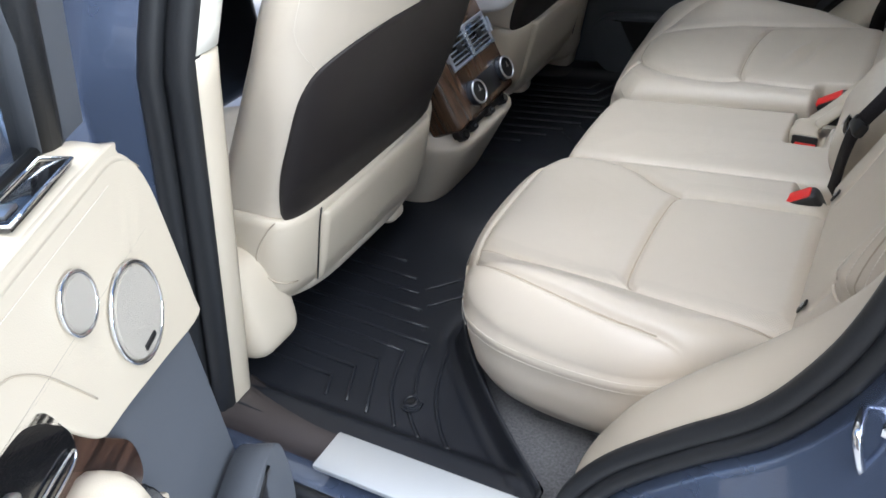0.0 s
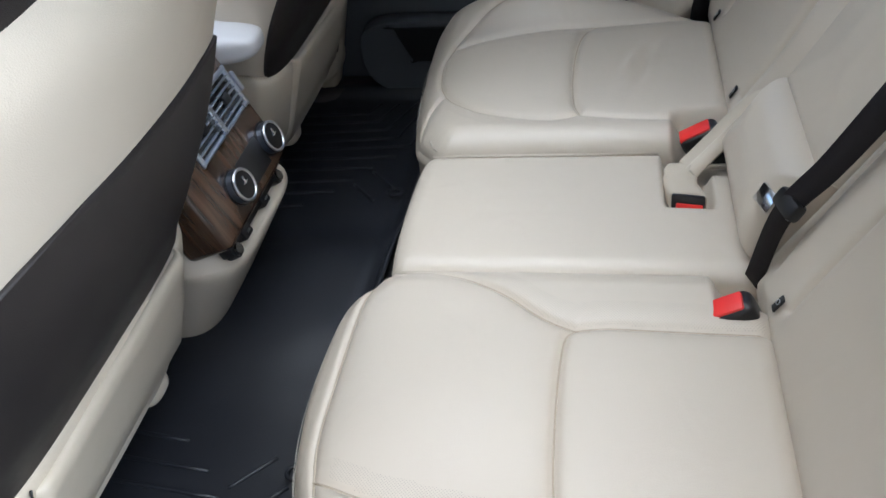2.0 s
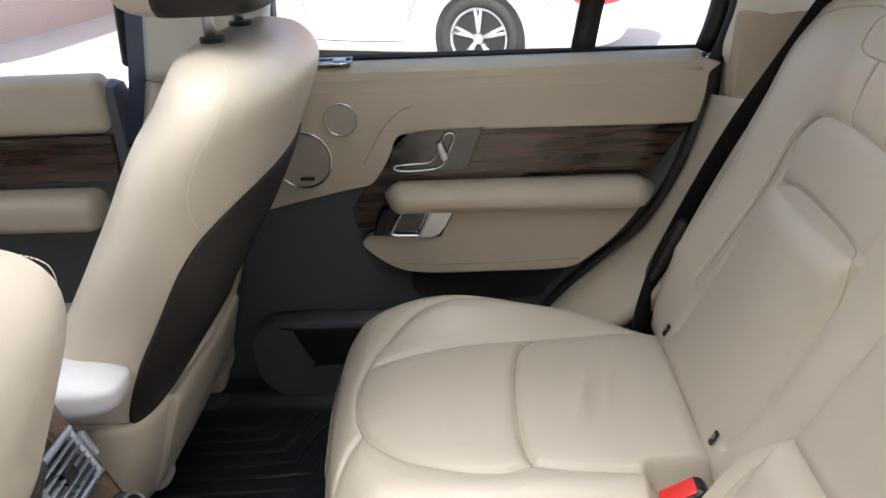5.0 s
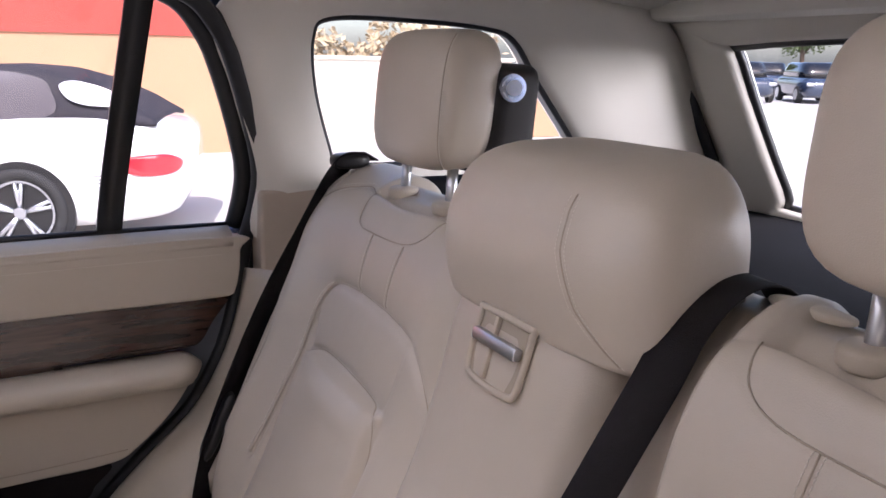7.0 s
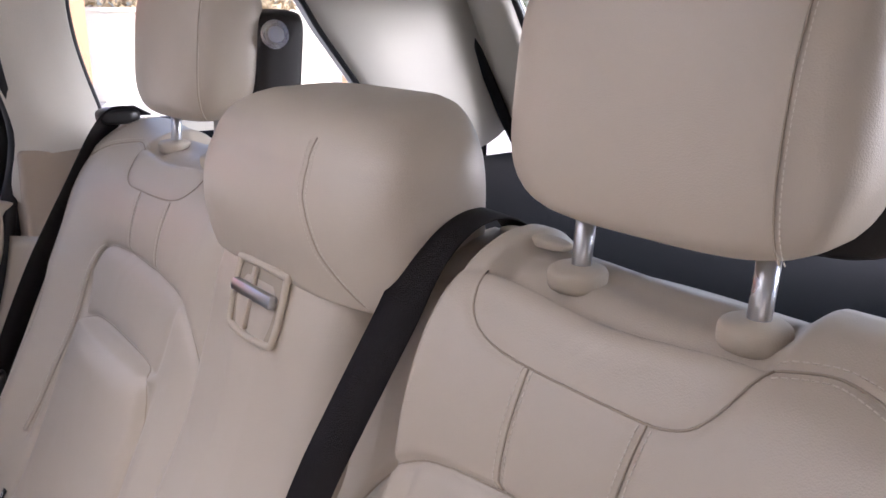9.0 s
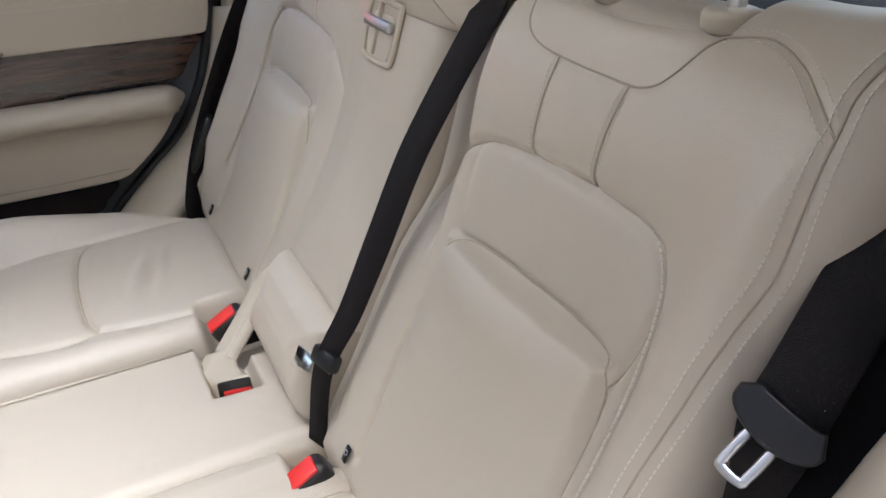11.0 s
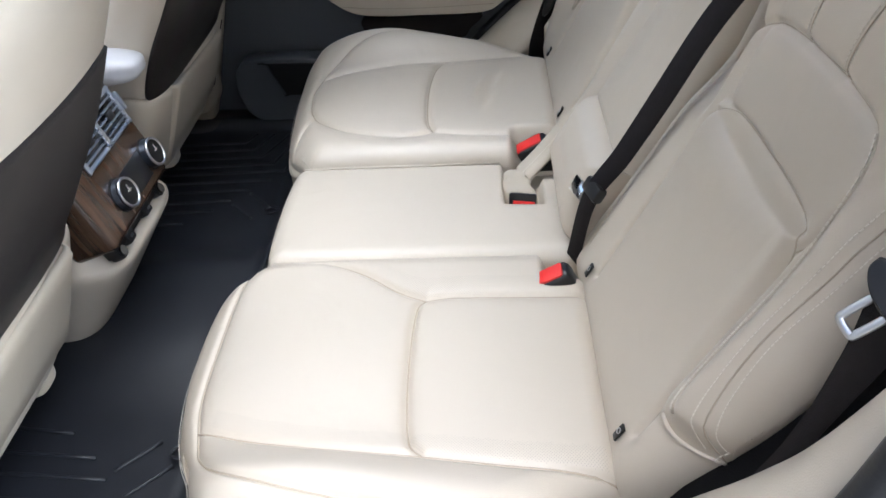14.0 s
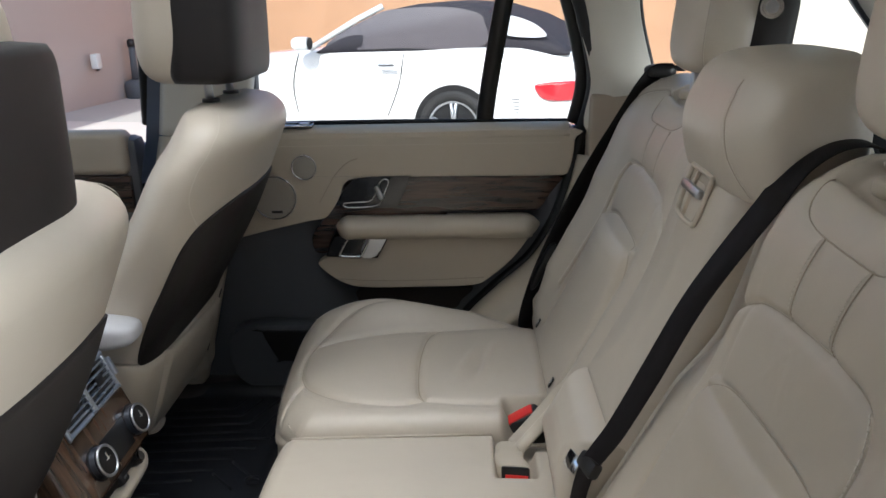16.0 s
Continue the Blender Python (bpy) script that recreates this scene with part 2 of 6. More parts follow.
def grid_mesh(name, P, closed_u=False, closed_v=False, caps=False):
    """A mesh from an array of points P[i, j, 3]."""
    n, m = P.shape[:2]
    idx = np.arange(n * m).reshape(n, m)
    a = np.vstack([idx, idx[:1]]) if closed_u else idx
    a = np.hstack([a, a[:, :1]]) if closed_v else a
    q = np.stack([a[:-1, :-1], a[1:, :-1], a[1:, 1:], a[:-1, 1:]], -1).reshape(-1, 4).tolist()
    if caps:
        q.append(idx[0, ::-1].tolist())
        q.append(idx[-1].tolist())
    me = bpy.data.meshes.new(name)
    me.from_pydata(P.reshape(-1, 3).tolist(), [], q)
    bm = bmesh.new()
    bm.from_mesh(me)
    bmesh.ops.recalc_face_normals(bm, faces=bm.faces[:])
    bm.to_mesh(me)
    bm.free()
    return me


def loft(name, rings, mat, parent, label="", caps=True):
    """A closed skin through rings of points."""
    return mesh_part(name, grid_mesh(name, np.array(rings, float), closed_v=True, caps=caps), mat, parent, label)


def super_ring(xc, yc, z, dx, dy, n=3.5, k=48, tilt=0.0):
    th = np.linspace(0, 2 * np.pi, k, endpoint=False)
    c, s = np.cos(th), np.sin(th)
    x, y = dx * np.sign(c) * np.abs(c) ** (2 / n), dy * np.sign(s) * np.abs(s) ** (2 / n)
    return np.stack([xc + x, yc + y, z + tilt * x], -1)


def catmull(pts, k=8, closed=False):
    """A smooth line through points, k steps between each two."""
    p = np.array(pts, float)
    p = np.vstack([p[-1:], p, p[:2]]) if closed else np.vstack([2 * p[0] - p[1], p, 2 * p[-1] - p[-2]])
    t = np.linspace(0, 1, k, endpoint=False)[:, None]
    out = []
    for a, b, c, d in zip(p[:-3], p[1:-2], p[2:-1], p[3:]):
        out.append(0.5 * (2 * b + (c - a) * t + (2 * a - 5 * b + 4 * c - d) * t**2 + (3 * b - a - 3 * c + d) * t**3))
    if not closed:
        out.append(p[-2:-1])
    return np.vstack(out)


def tube_mesh(name, pts, r, k=8, closed=False, flat=1.0):
    """A round line of radius r (a number, or one for each point)."""
    p = np.array(pts, float)
    tan = np.roll(p, -1, 0) - np.roll(p, 1, 0) if closed else np.gradient(p, axis=0)
    tan /= np.linalg.norm(tan, axis=1)[:, None] + 1e-12
    up = np.array([0, 0, 1.0]) if abs(tan[:, 2]).mean() < 0.8 else np.array([1.0, 0, 0])
    if closed:
        c = p - p.mean(0)
        up = np.cross(c[0], c[len(c) // 4])
        up /= np.linalg.norm(up) + 1e-12
    a = np.cross(tan, up)
    a /= np.linalg.norm(a, axis=1)[:, None] + 1e-12
    b = np.cross(a, tan)
    th = np.linspace(0, 2 * np.pi, k, endpoint=False)
    rr = (np.full(len(p), r) if np.isscalar(r) else np.array(r))[:, None, None]
    P = p[:, None] + rr * (np.cos(th)[None, :, None] * a[:, None] + flat * np.sin(th)[None, :, None] * b[:, None])
    return grid_mesh(name, P, closed_u=closed, closed_v=True, caps=not closed)


def tube(name, pts, r, mat, parent, label="", k=8, closed=False, flat=1.0):
    return mesh_part(name, tube_mesh(name, pts, r, k, closed, flat), mat, parent, label)


def ribbon(name, pts, side, thick, mat, parent, label=""):
    """A strap of woven band: pts its middle line, side half its width as a vector for each point."""
    p, s = np.array(pts, float), np.array(side, float)
    if s.ndim == 1:
        s = np.tile(s, (len(p), 1))
    tan = np.gradient(p, axis=0)
    n = np.cross(tan, s)
    n *= thick / 2 / (np.linalg.norm(n, axis=1)[:, None] + 1e-12)
    P = np.stack([p - s + 0 * n, p - s * 0.97 + n, p + s * 0.97 + n, p + s, p + s * 0.97 - n, p - s * 0.97 - n], 1)
    return mesh_part(name, grid_mesh(name, P, closed_v=True, caps=True), mat, parent, label)


def box(bm, c, s, bevel=0.0, seg=2, rot=None):
    m = Matrix.Translation(c) @ (rot if rot is not None else Matrix()) @ Matrix.Diagonal((*s, 1))
    vs = bmesh.ops.create_cube(bm, size=1, matrix=m)["verts"]
    if bevel:
        es = list({e for v in vs for e in v.link_edges})
        bmesh.ops.bevel(bm, geom=es, offset=bevel, segments=seg, affect="EDGES", clamp_overlap=True, profile=0.5)
    return vs


def box_part(name, c, s, mat, parent=None, bevel=0.003, label="", rot=None, seg=2):
    bm = bmesh.new()
    box(bm, c, s, bevel, seg, rot)
    return part(name, bm, mat, parent, label)


def disc(bm, c, r, h, axis, k=32, bevel=0.0, r2=None):
    rot = Vector((0, 0, 1)).rotation_difference(Vector(axis)).to_matrix().to_4x4()
    vs = bmesh.ops.create_cone(bm, cap_ends=True, segments=k, radius1=r, radius2=r if r2 is None else r2, depth=h,
                               matrix=Matrix.Translation(c) @ rot)["verts"]
    if bevel:
        es = [e for e in {e for v in vs for e in v.link_edges} if any(len(f.verts) > 4 for f in e.link_faces)]
        bmesh.ops.bevel(bm, geom=es, offset=bevel, segments=2, affect="EDGES", clamp_overlap=True)


def disc_part(name, c, r, h, axis, mat, parent=None, k=32, bevel=0.001, label="", r2=None):
    bm = bmesh.new()
    disc(bm, c, r, h, axis, k, bevel, r2)
    return part(name, bm, mat, parent, label)


def plate_mesh(name, outline, depth, bevel=0.003, lift=None):
    """A plate with a 2D outline, its front at h=0 and its back at h=-depth; lift(p, q, h) lays it into space."""
    o = np.array(outline, float)
    bevel = min(bevel, 0.0025)
    keep = np.linalg.norm(o - np.roll(o, 1, 0), axis=1) > 0.003
    o = o[keep] if keep.sum() > 12 else o
    c = o.mean(0)
    rings = []
    tan = np.roll(o, -1, 0) - np.roll(o, 1, 0)
    nrm = np.stack([tan[:, 1], -tan[:, 0]], -1)
    nrm /= np.linalg.norm(nrm, axis=1)[:, None] + 1e-12
    if ((o - c) * nrm).sum() < 0:
        nrm = -nrm
    for off, h in ((0, -depth), (0, -bevel), (-0.3 * bevel, -0.3 * bevel), (-bevel, 0)):
        rings.append(lift(o[:, 0] + nrm[:, 0] * off, o[:, 1] + nrm[:, 1] * off, np.full(len(o), float(h))))
    P = np.array(rings)
    n = len(o)
    idx = np.arange(4 * n).reshape(4, n)
    a = np.hstack([idx, idx[:, :1]])
    q = np.stack([a[:-1, :-1], a[1:, :-1], a[1:, 1:], a[:-1, 1:]], -1).reshape(-1, 4).tolist()
    for k in (3, 0):
        f = o + nrm * (-bevel if k else 0.0)
        tri = geometry.tessellate_polygon([[Vector((float(x), float(y), 0)) for x, y in f]])
        area = lambda t: abs((f[t[1]] - f[t[0]])[0] * (f[t[2]] - f[t[0]])[1] - (f[t[1]] - f[t[0]])[1] * (f[t[2]] - f[t[0]])[0])
        span = lambda t: max(np.linalg.norm(f[t[i]] - f[t[i - 1]]) for i in range(3))
        q += [tuple(int(k * n + i) for i in t) for t in tri if area(t) > 0.0003 * span(t)]
    me = bpy.data.meshes.new(name)
    me.from_pydata(P.reshape(-1, 3).tolist(), [], q)
    bm = bmesh.new()
    bm.from_mesh(me)
    bmesh.ops.recalc_face_normals(bm, faces=bm.faces[:])
    bm.to_mesh(me)
    bm.free()
    me["plate"] = 1
    return me


def seg_dist(p, q, line):
    """The distance of points to a broken line in the plane."""
    best = np.full(p.shape, 9.0)
    for (ax, ay), (bx, by) in zip(line[:-1], line[1:]):
        dx, dy = bx - ax, by - ay
        t = np.clip(((p - ax) * dx + (q - ay) * dy) / (dx * dx + dy * dy + 1e-12), 0, 1)
        best = np.minimum(best, np.hypot(p - ax - t * dx, q - ay - t * dy))
    return best


SKIN = {}      # how to lay a line onto a pad


def pad(name, f0, f1, g0, g1, lift, seams, mat, parent, n=(150, 150), edge=0.04, drop=0.04, puff=0.008, groove=0.004,
        reach=0.03, skirt=(), extra=None, label="", fine=(), zone=None):
    """An upholstered pad. Its outline in the plane runs between p = f0(v), f1(v) and q = g0(u), g1(u); edges roll down by
    drop over edge; seams are broken lines that dent it; skirt: (outwards, height) rings below the rim; lift lays it into space."""
    ease = lambda k: 0.5 - 0.5 * np.cos(np.pi * np.linspace(0, 1, k)) * (0.55 + 0.45 * np.abs(np.cos(np.pi * np.linspace(0, 1, k))))
    u, v = np.meshgrid(ease(n[0]), ease(n[1]), indexing="ij")
    p = f0(v) * (1 - u) + f1(v) * u
    q = g0(u) * (1 - v) + g1(u) * v
    rim = np.concatenate([np.stack([p[:, 0], q[:, 0]], -1), np.stack([p[-1, 1:], q[-1, 1:]], -1),
                          np.stack([p[-2::-1, -1], q[-2::-1, -1]], -1), np.stack([p[0, -2:0:-1], q[0, -2:0:-1]], -1)])
    rim = np.vstack([rim[::2], rim[:1]])

    def height(p, q):
        d = seg_dist(p, q, rim)
        e = np.clip(1 - d / edge, 0, 1)
        h = -drop * (1 - np.sqrt(np.clip(1 - e**2, 0, 1)))
        s = np.full(p.shape, 9.0)
        for line in seams:
            s = np.minimum(s, seg_dist(p, q, line))
        h += puff * (1 - np.exp(-s / reach)) * np.clip(d / edge, 0, 1) - groove * np.exp(-(s / 0.0046) ** 2)
        s = np.full(p.shape, 9.0)
        for line in fine:
            s = np.minimum(s, seg_dist(p, q, line))
        h -= 0.4 * groove * np.exp(-(s / 0.0042) ** 2) + 0.0012 * np.exp(-(s / 0.012) ** 2)
        return h if extra is None else h + extra(p, q, d)

    P = lift(p, q, height(p, q))
    nI, nJ = p.shape
    idx = np.arange(nI * nJ).reshape(nI, nJ)
    faces = np.stack([idx[:-1, :-1], idx[1:, :-1], idx[1:, 1:], idx[:-1, 1:]], -1).reshape(-1, 4).tolist()
    verts = P.reshape(-1, 3)
    if skirt:
        loop = np.concatenate([idx[:, 0], idx[-1, 1:], idx[-2::-1, -1], idx[0, -2:0:-1]])
        o = np.stack([p.ravel()[loop], q.ravel()[loop]], -1)
        tan = np.roll(o, -9, 0) - np.roll(o, 9, 0)
        nr = np.stack([tan[:, 1], -tan[:, 0]], -1)
        nr /= np.linalg.norm(nr, axis=1)[:, None] + 1e-12
        if ((o - o.mean(0)) * nr).sum() < 0:
            nr = -nr
        prev = loop
        base = len(verts)
        for off, hh in skirt:
            ring = lift(o[:, 0] + nr[:, 0] * off, o[:, 1] + nr[:, 1] * off, np.full(len(o), float(hh)))
            cur = base + np.arange(len(o))
            faces += np.stack([prev, np.roll(prev, -1), np.roll(cur, -1), cur], -1).tolist()
            verts, prev, base = np.vstack([verts, ring]), cur, base + len(o)
        faces.append(prev.tolist())
    me = bpy.data.meshes.new(name)
    me.from_pydata(verts.tolist(), [], faces)
    bm = bmesh.new()
    bm.from_mesh(me)
    bmesh.ops.recalc_face_normals(bm, faces=bm.faces[:])
    bm.to_mesh(me)
    bm.free()
    ob = mesh_part(name, me, mat, parent, label)
    SKIN[ob.name] = lambda line, up: lift(line[:, 0], line[:, 1], height(line[:, 0], line[:, 1]) + up)
    if zone is not None:
        # second material where zone says so
        inside = zone((p[:-1, :-1] + p[1:, 1:]) / 2, (q[:-1, :-1] + q[1:, 1:]) / 2).ravel()
        slots = np.zeros(len(me.polygons), int)
        slots[:len(inside)] = inside
        me.polygons.foreach_set("material_index", slots.tolist())
    return ob


def beside(line, off):
    """A line in the plane, moved sideways."""
    t = np.gradient(line, axis=0)
    n = np.stack([-t[:, 1], t[:, 0]], -1)
    return line + n / (np.linalg.norm(n, axis=1)[:, None] + 1e-12) * off


def table(xs, ys):
    """A smooth function through a few values."""
    k = catmull(list(zip(xs, ys)), 12)
    return lambda t: np.interp(t, k[:, 0], k[:, 1])


def stitches(name, pts, parent, step=0.0040, length=0.0027, r=0.00042, mat=None):
    """A row of short thread stitches along a line."""
    p = np.array(pts, float)
    s = np.r_[0, np.cumsum(np.linalg.norm(np.diff(p, axis=0), axis=1))]
    at = np.arange(0, s[-1] - length, step)
    A = np.stack([np.interp(at, s, p[:, i]) for i in range(3)], -1)
    B = np.stack([np.interp(at + length, s, p[:, i]) for i in range(3)], -1)
    t = (B - A) / (np.linalg.norm(B - A, axis=1)[:, None] + 1e-12)
    a = np.cross(t, (0.3, 0.5, 0.8))
    a /= np.linalg.norm(a, axis=1)[:, None] + 1e-12
    b = np.cross(t, a)
    V, F = [], []
    for i in range(len(A)):
        k = len(V)
        for e in (A[i], B[i]):
            for w in (a[i], b[i], -a[i], -b[i]):
                V.append((e + w * r).tolist())
        F += [(k + j, k + (j + 1) % 4, k + 4 + (j + 1) % 4, k + 4 + j) for j in range(4)]
        F += [(k + 3, k + 2, k + 1, k), (k + 4, k + 5, k + 6, k + 7)]
    me = bpy.data.meshes.new(name)
    me.from_pydata(V, [], F)
    ob = mesh_part(name, me, mat or THREAD, parent, smooth=False)
    return tagged(ob, kind="stuff")

# ---- the cabin shell ----
SEAL = catmull([(0.262, 0.06), (0.275, 0.17), (0.300, 0.258), (0.354, 0.342), (0.432, 0.420), (0.512, 0.492), (0.566, 0.578), (0.598, 0.665),
                (0.624, 0.78), (0.646, 0.885), (0.640, 0.96), (0.606, 1.08), (0.572, 1.155), (0.52, 1.205), (0.40, 1.225), (0.10, 1.235), (-0.06, 1.225)], 6)


def tumble(z):
    """How far the side leans in above the waist."""
    return np.where(np.asarray(z) > 0.8, (np.asarray(z) - 0.8) * 0.30, 0.0)


carpet_bm = bmesh.new()
box(carpet_bm, (0.3, 0, 0.110), (2.9, 1.46, 0.06), 0.004)
floor = part("floor", carpet_bm, CARPET, label="grey carpet floor of the car")
tagged(floor, "grey cut-pile carpet floor of the cabin", "floor", kind="structure")
# raised floor under the bench and the cargo floor
bm = bmesh.new()
box(bm, (0.35, 0, 0.165), (0.42, 1.14, 0.11), 0.02, 3)
tagged(part("seat_plinth", bm, CARPET), "grey carpeted plinth under the rear bench", "floor", kind="structure")
bm = bmesh.new()
box(bm, (1.27, 0, 0.42), (0.86, 1.20, 0.03), 0.01)
tagged(part("cargo_floor", bm, DARK_CARPET), "dark carpeted cargo floor behind the bench", "floor", kind="structure")

# headliner: a shallow vault
u, v = np.meshgrid(np.linspace(-1.7, 1.46, 60), np.linspace(-1, 1, 40), indexing="ij")
hz = 1.285 - 0.055 * np.abs(v) ** 3.0 - 0.05 * np.clip((u - 0.9) / 0.6, 0, 1) ** 2 - 0.09 * np.clip((-1.0 - u) / 0.7, 0, 1) ** 2
under = np.stack([u, v * 0.665, hz], -1)
over = np.stack([u, v * 0.68, hz + 0.02], -1)


def with_hole(name, lower, upper, inside):
    """A sheet of two faces with an opening where inside is true."""
    n, m = lower.shape[:2]
    lo, up = np.arange(n * m).reshape(n, m), np.arange(n * m).reshape(n, m) + n * m
    keep = ~inside[:-1, :-1]
    F = []
    for i in range(n - 1):
        for j in range(m - 1):
            if not keep[i, j]:
                continue
            F += [(lo[i, j], lo[i, j + 1], lo[i + 1, j + 1], lo[i + 1, j]), (up[i, j], up[i + 1, j], up[i + 1, j + 1], up[i, j + 1])]
            for (di, dj), (p, q) in (((-1, 0), ((i, j), (i, j + 1))), ((1, 0), ((i + 1, j + 1), (i + 1, j))), ((0, -1), ((i + 1, j), (i, j))), ((0, 1), ((i, j + 1), (i + 1, j + 1)))):
                k, l = i + di, j + dj
                if not (0 <= k < n - 1 and 0 <= l < m - 1 and keep[k, l]):
                    F.append((lo[p], up[p], up[q], lo[q]))
    me = bpy.data.meshes.new(name)
    me.from_pydata(np.concatenate([lower.reshape(-1, 3), upper.reshape(-1, 3)]).tolist(), [], [tuple(int(k) for k in f) for f in F])
    return me


# the glass roof reaches from the windscreen to just behind the front seats
opening = (u > -1.05) & (u < 0.45) & (np.abs(v * 0.665) < 0.44)
tagged(mesh_part("ceiling", with_hole("ceiling", under, over, opening), HEADLINER), "pale beige cloth headliner", "ceiling", kind="structure")
skin = np.stack([u * 1.01, v * 0.74, hz + 0.035 - 0.03 * np.abs(v) ** 6], -1)
tagged(mesh_part("roof", with_hole("roof", np.stack([u, v * 0.70, hz + 0.022], -1), skin, opening), BLUE_PAINT), "blue painted steel roof panel", "roof", kind="structure")
gl = thing("glass_roof", (0, 0, 0), "glass roof panel with an added light-spreading blind", "window", kind="structure")
box_part("pane", (-0.33, 0, 1.326), (1.70, 1.10, 0.006), GLASS, gl, 0.001).visible_shadow = False
# unseen blind, put in to turn direct sun into soft top light
box_part("blind", (-0.33, 0, 1.302), (1.66, 1.06, 0.003), BLIND, gl, 0.001, "pale cloth blind added to spread daylight")


def band(name, a, b, thick, mat, parent=None, label=""):
    """A sheet between two lines of equal length, with thickness towards outside."""
    a, b = np.array(a, float), np.array(b, float)
    w = np.linspace(0, 1, 8)[None, :, None]
    top = a[:, None] * (1 - w) + b[:, None] * w
    du, dv = np.gradient(top, axis=0), np.gradient(top, axis=1)
    n = np.cross(du, dv)
    n /= np.linalg.norm(n, axis=2)[..., None] + 1e-12
    P = np.concatenate([top, (top - n * thick)[:, ::-1]], 1)
    return mesh_part(name, grid_mesh(name, P, closed_v=True, caps=True), mat, parent, label)


def side_of_car(s):
    """Pillars, seals and quarter window of one side: s = -1 the opened side, +1 the closed one."""
    word = "open" if s < 0 else "closed"
    x, z = SEAL[:, 0], SEAL[:, 1]
    seal_y = s * (0.775 - tumble(z))
    seal = tube("door_seal", np.stack([x, seal_y, z], -1), 0.014, BLACK_RUBBER, None, k=10)
    tagged(seal, f"black rubber door seal round the {word} doorway", "door seal", kind="structure")
    lip = tube("seal_lip", np.stack([x + 0.016, seal_y + s * 0.012, z - 0.006], -1), 0.011, BLACK_RUBBER, None, k=8)
    lip.parent = seal
    # soft trim between seal and seat, up to the quarter window
    low = z < (0.82 if s < 0 else 0.76)
    xl, zl = x[low], z[low]
    k = np.clip((zl - 0.1) / 0.5, 0, 1)
    if s < 0:
        inner = np.stack([xl + np.interp(zl, [0.3, 0.48, 0.56, 0.64, 0.72, 0.82], [0.024, 0.036, 0.066, 0.100, 0.130, 0.16]), s * np.interp(zl, [0.3, 0.5, 0.6, 0.8], [0.618, 0.640, 0.662, 0.685]), zl + np.interp(zl, [0.3, 0.5, 0.7], [-0.004, 0.0, 0.012])], -1)
    else:
        inner = np.stack([xl + 0.05 + 0.035 * k, s * (0.615 - 0.012 * k), zl + 0.02], -1)
    outer = np.stack([xl + 0.004, s * (0.762 - tumble(zl)), zl + 0.004], -1)
    w = np.linspace(0, 1, 14)[None, :, None]
    bulge = np.sin(np.pi * np.linspace(0, 1, 14))[None, :, None] * (np.interp(zl, [0.30, 0.42, 0.50, 0.70, 0.80], [0.018, 0.034, 0.046, 0.046, 0.030]) if s < 0 else 0.022 - 0.012 * k)[:, None, None]
    n = np.stack([-np.gradient(zl), 0 * zl, np.gradient(xl)], -1)
    n /= np.linalg.norm(n, axis=1)[:, None]
    top = outer[:, None] * (1 - w) + inner[:, None] * w + n[:, None] * bulge
    back = (outer[:, None] * (1 - w) + inner[:, None] * w - n[:, None] * 0.03)[:, ::-1]
    trim = mesh_part("wheel_arch_trim", grid_mesh("wheel_arch_trim", np.concatenate([top, back], 1), closed_v=True, caps=True), CREAM_TRIM)
    tagged(trim, "cream soft trim over the rear wheel arch", "trim panel", kind="structure")
    # side wall behind the bench, below the waist
    bm = bmesh.new()
    box(bm, (1.25, s * 0.685, 0.50), (0.72, 0.05, 0.80), 0.012)
    tagged(part("cargo_side", bm, BLACK_CLOTH), "dark plastic side of the cargo area", "trim panel", kind="structure")
    # C pillar and D pillar round the quarter window
    pil = thing("quarter_trim", (0, 0, 0), "pale beige pillar trim round the quarter window", "pillar", kind="structure")
    win = catmull([(0.738, 1.06), (0.731, 1.145), (0.760, 1.179), (0.90, 1.182), (1.05, 1.172), (1.115, 1.15), (1.18, 1.07), (1.27, 0.965),
                   (1.285, 0.935), (1.25, 0.922), (1.05, 0.918), (0.84, 0.918), (0.785, 0.925), (0.768, 0.96)], 6, closed=True)
    out = catmull([(0.60, 1.06), (0.57, 1.17), (0.66, 1.235), (0.90, 1.245), (1.15, 1.24), (1.36, 1.215), (1.46, 1.16), (1.60, 0.965),
                   (1.66, 0.88), (1.52, 0.80), (1.05, 0.79), (0.78, 0.79), (0.64, 0.80), (0.64, 0.92)], 6, closed=True)
    yo = lambda zz, xx: s * (0.745 - 0.10 * np.clip((xx - 0.9) / 0.8, 0, 1) - 0.20 * (zz - 0.80))
    rings = []
    for t, dep in ((0.0, 0.055), (0.0, 0.012), (0.05, 0.0), (0.3, 0.0), (0.6, 0.0), (1.0, 0.0), (1.0, 0.04)):
        xx, zz = win[:, 0] * (1 - t) + out[:, 0] * t, win[:, 1] * (1 - t) + out[:, 1] * t
        rings.append(np.stack([xx, yo(zz, xx) + s * dep - s * 0.012 * math.sin(math.pi * min(1, t)), zz], -1))
    mesh_part("pillar_panel", grid_mesh("pillar_panel", np.array(rings), closed_v=True), PILLAR, pil)
    tube("window_gasket", np.stack([win[:, 0], yo(win[:, 1], win[:, 0]) + s * 0.02, win[:, 1]], -1), 0.008, BLACK_RUBBER, pil, closed=True)
    g = plate_mesh("pane", win, 0.004, 0.001, lambda p, q, h: np.stack([p, yo(q, p) + s * (0.03 - h), q], -1))
    pane = mesh_part("pane", g, GLASS, pil)
    pane.visible_shadow = False
    # painted outer skin with the same opening
    rings = []
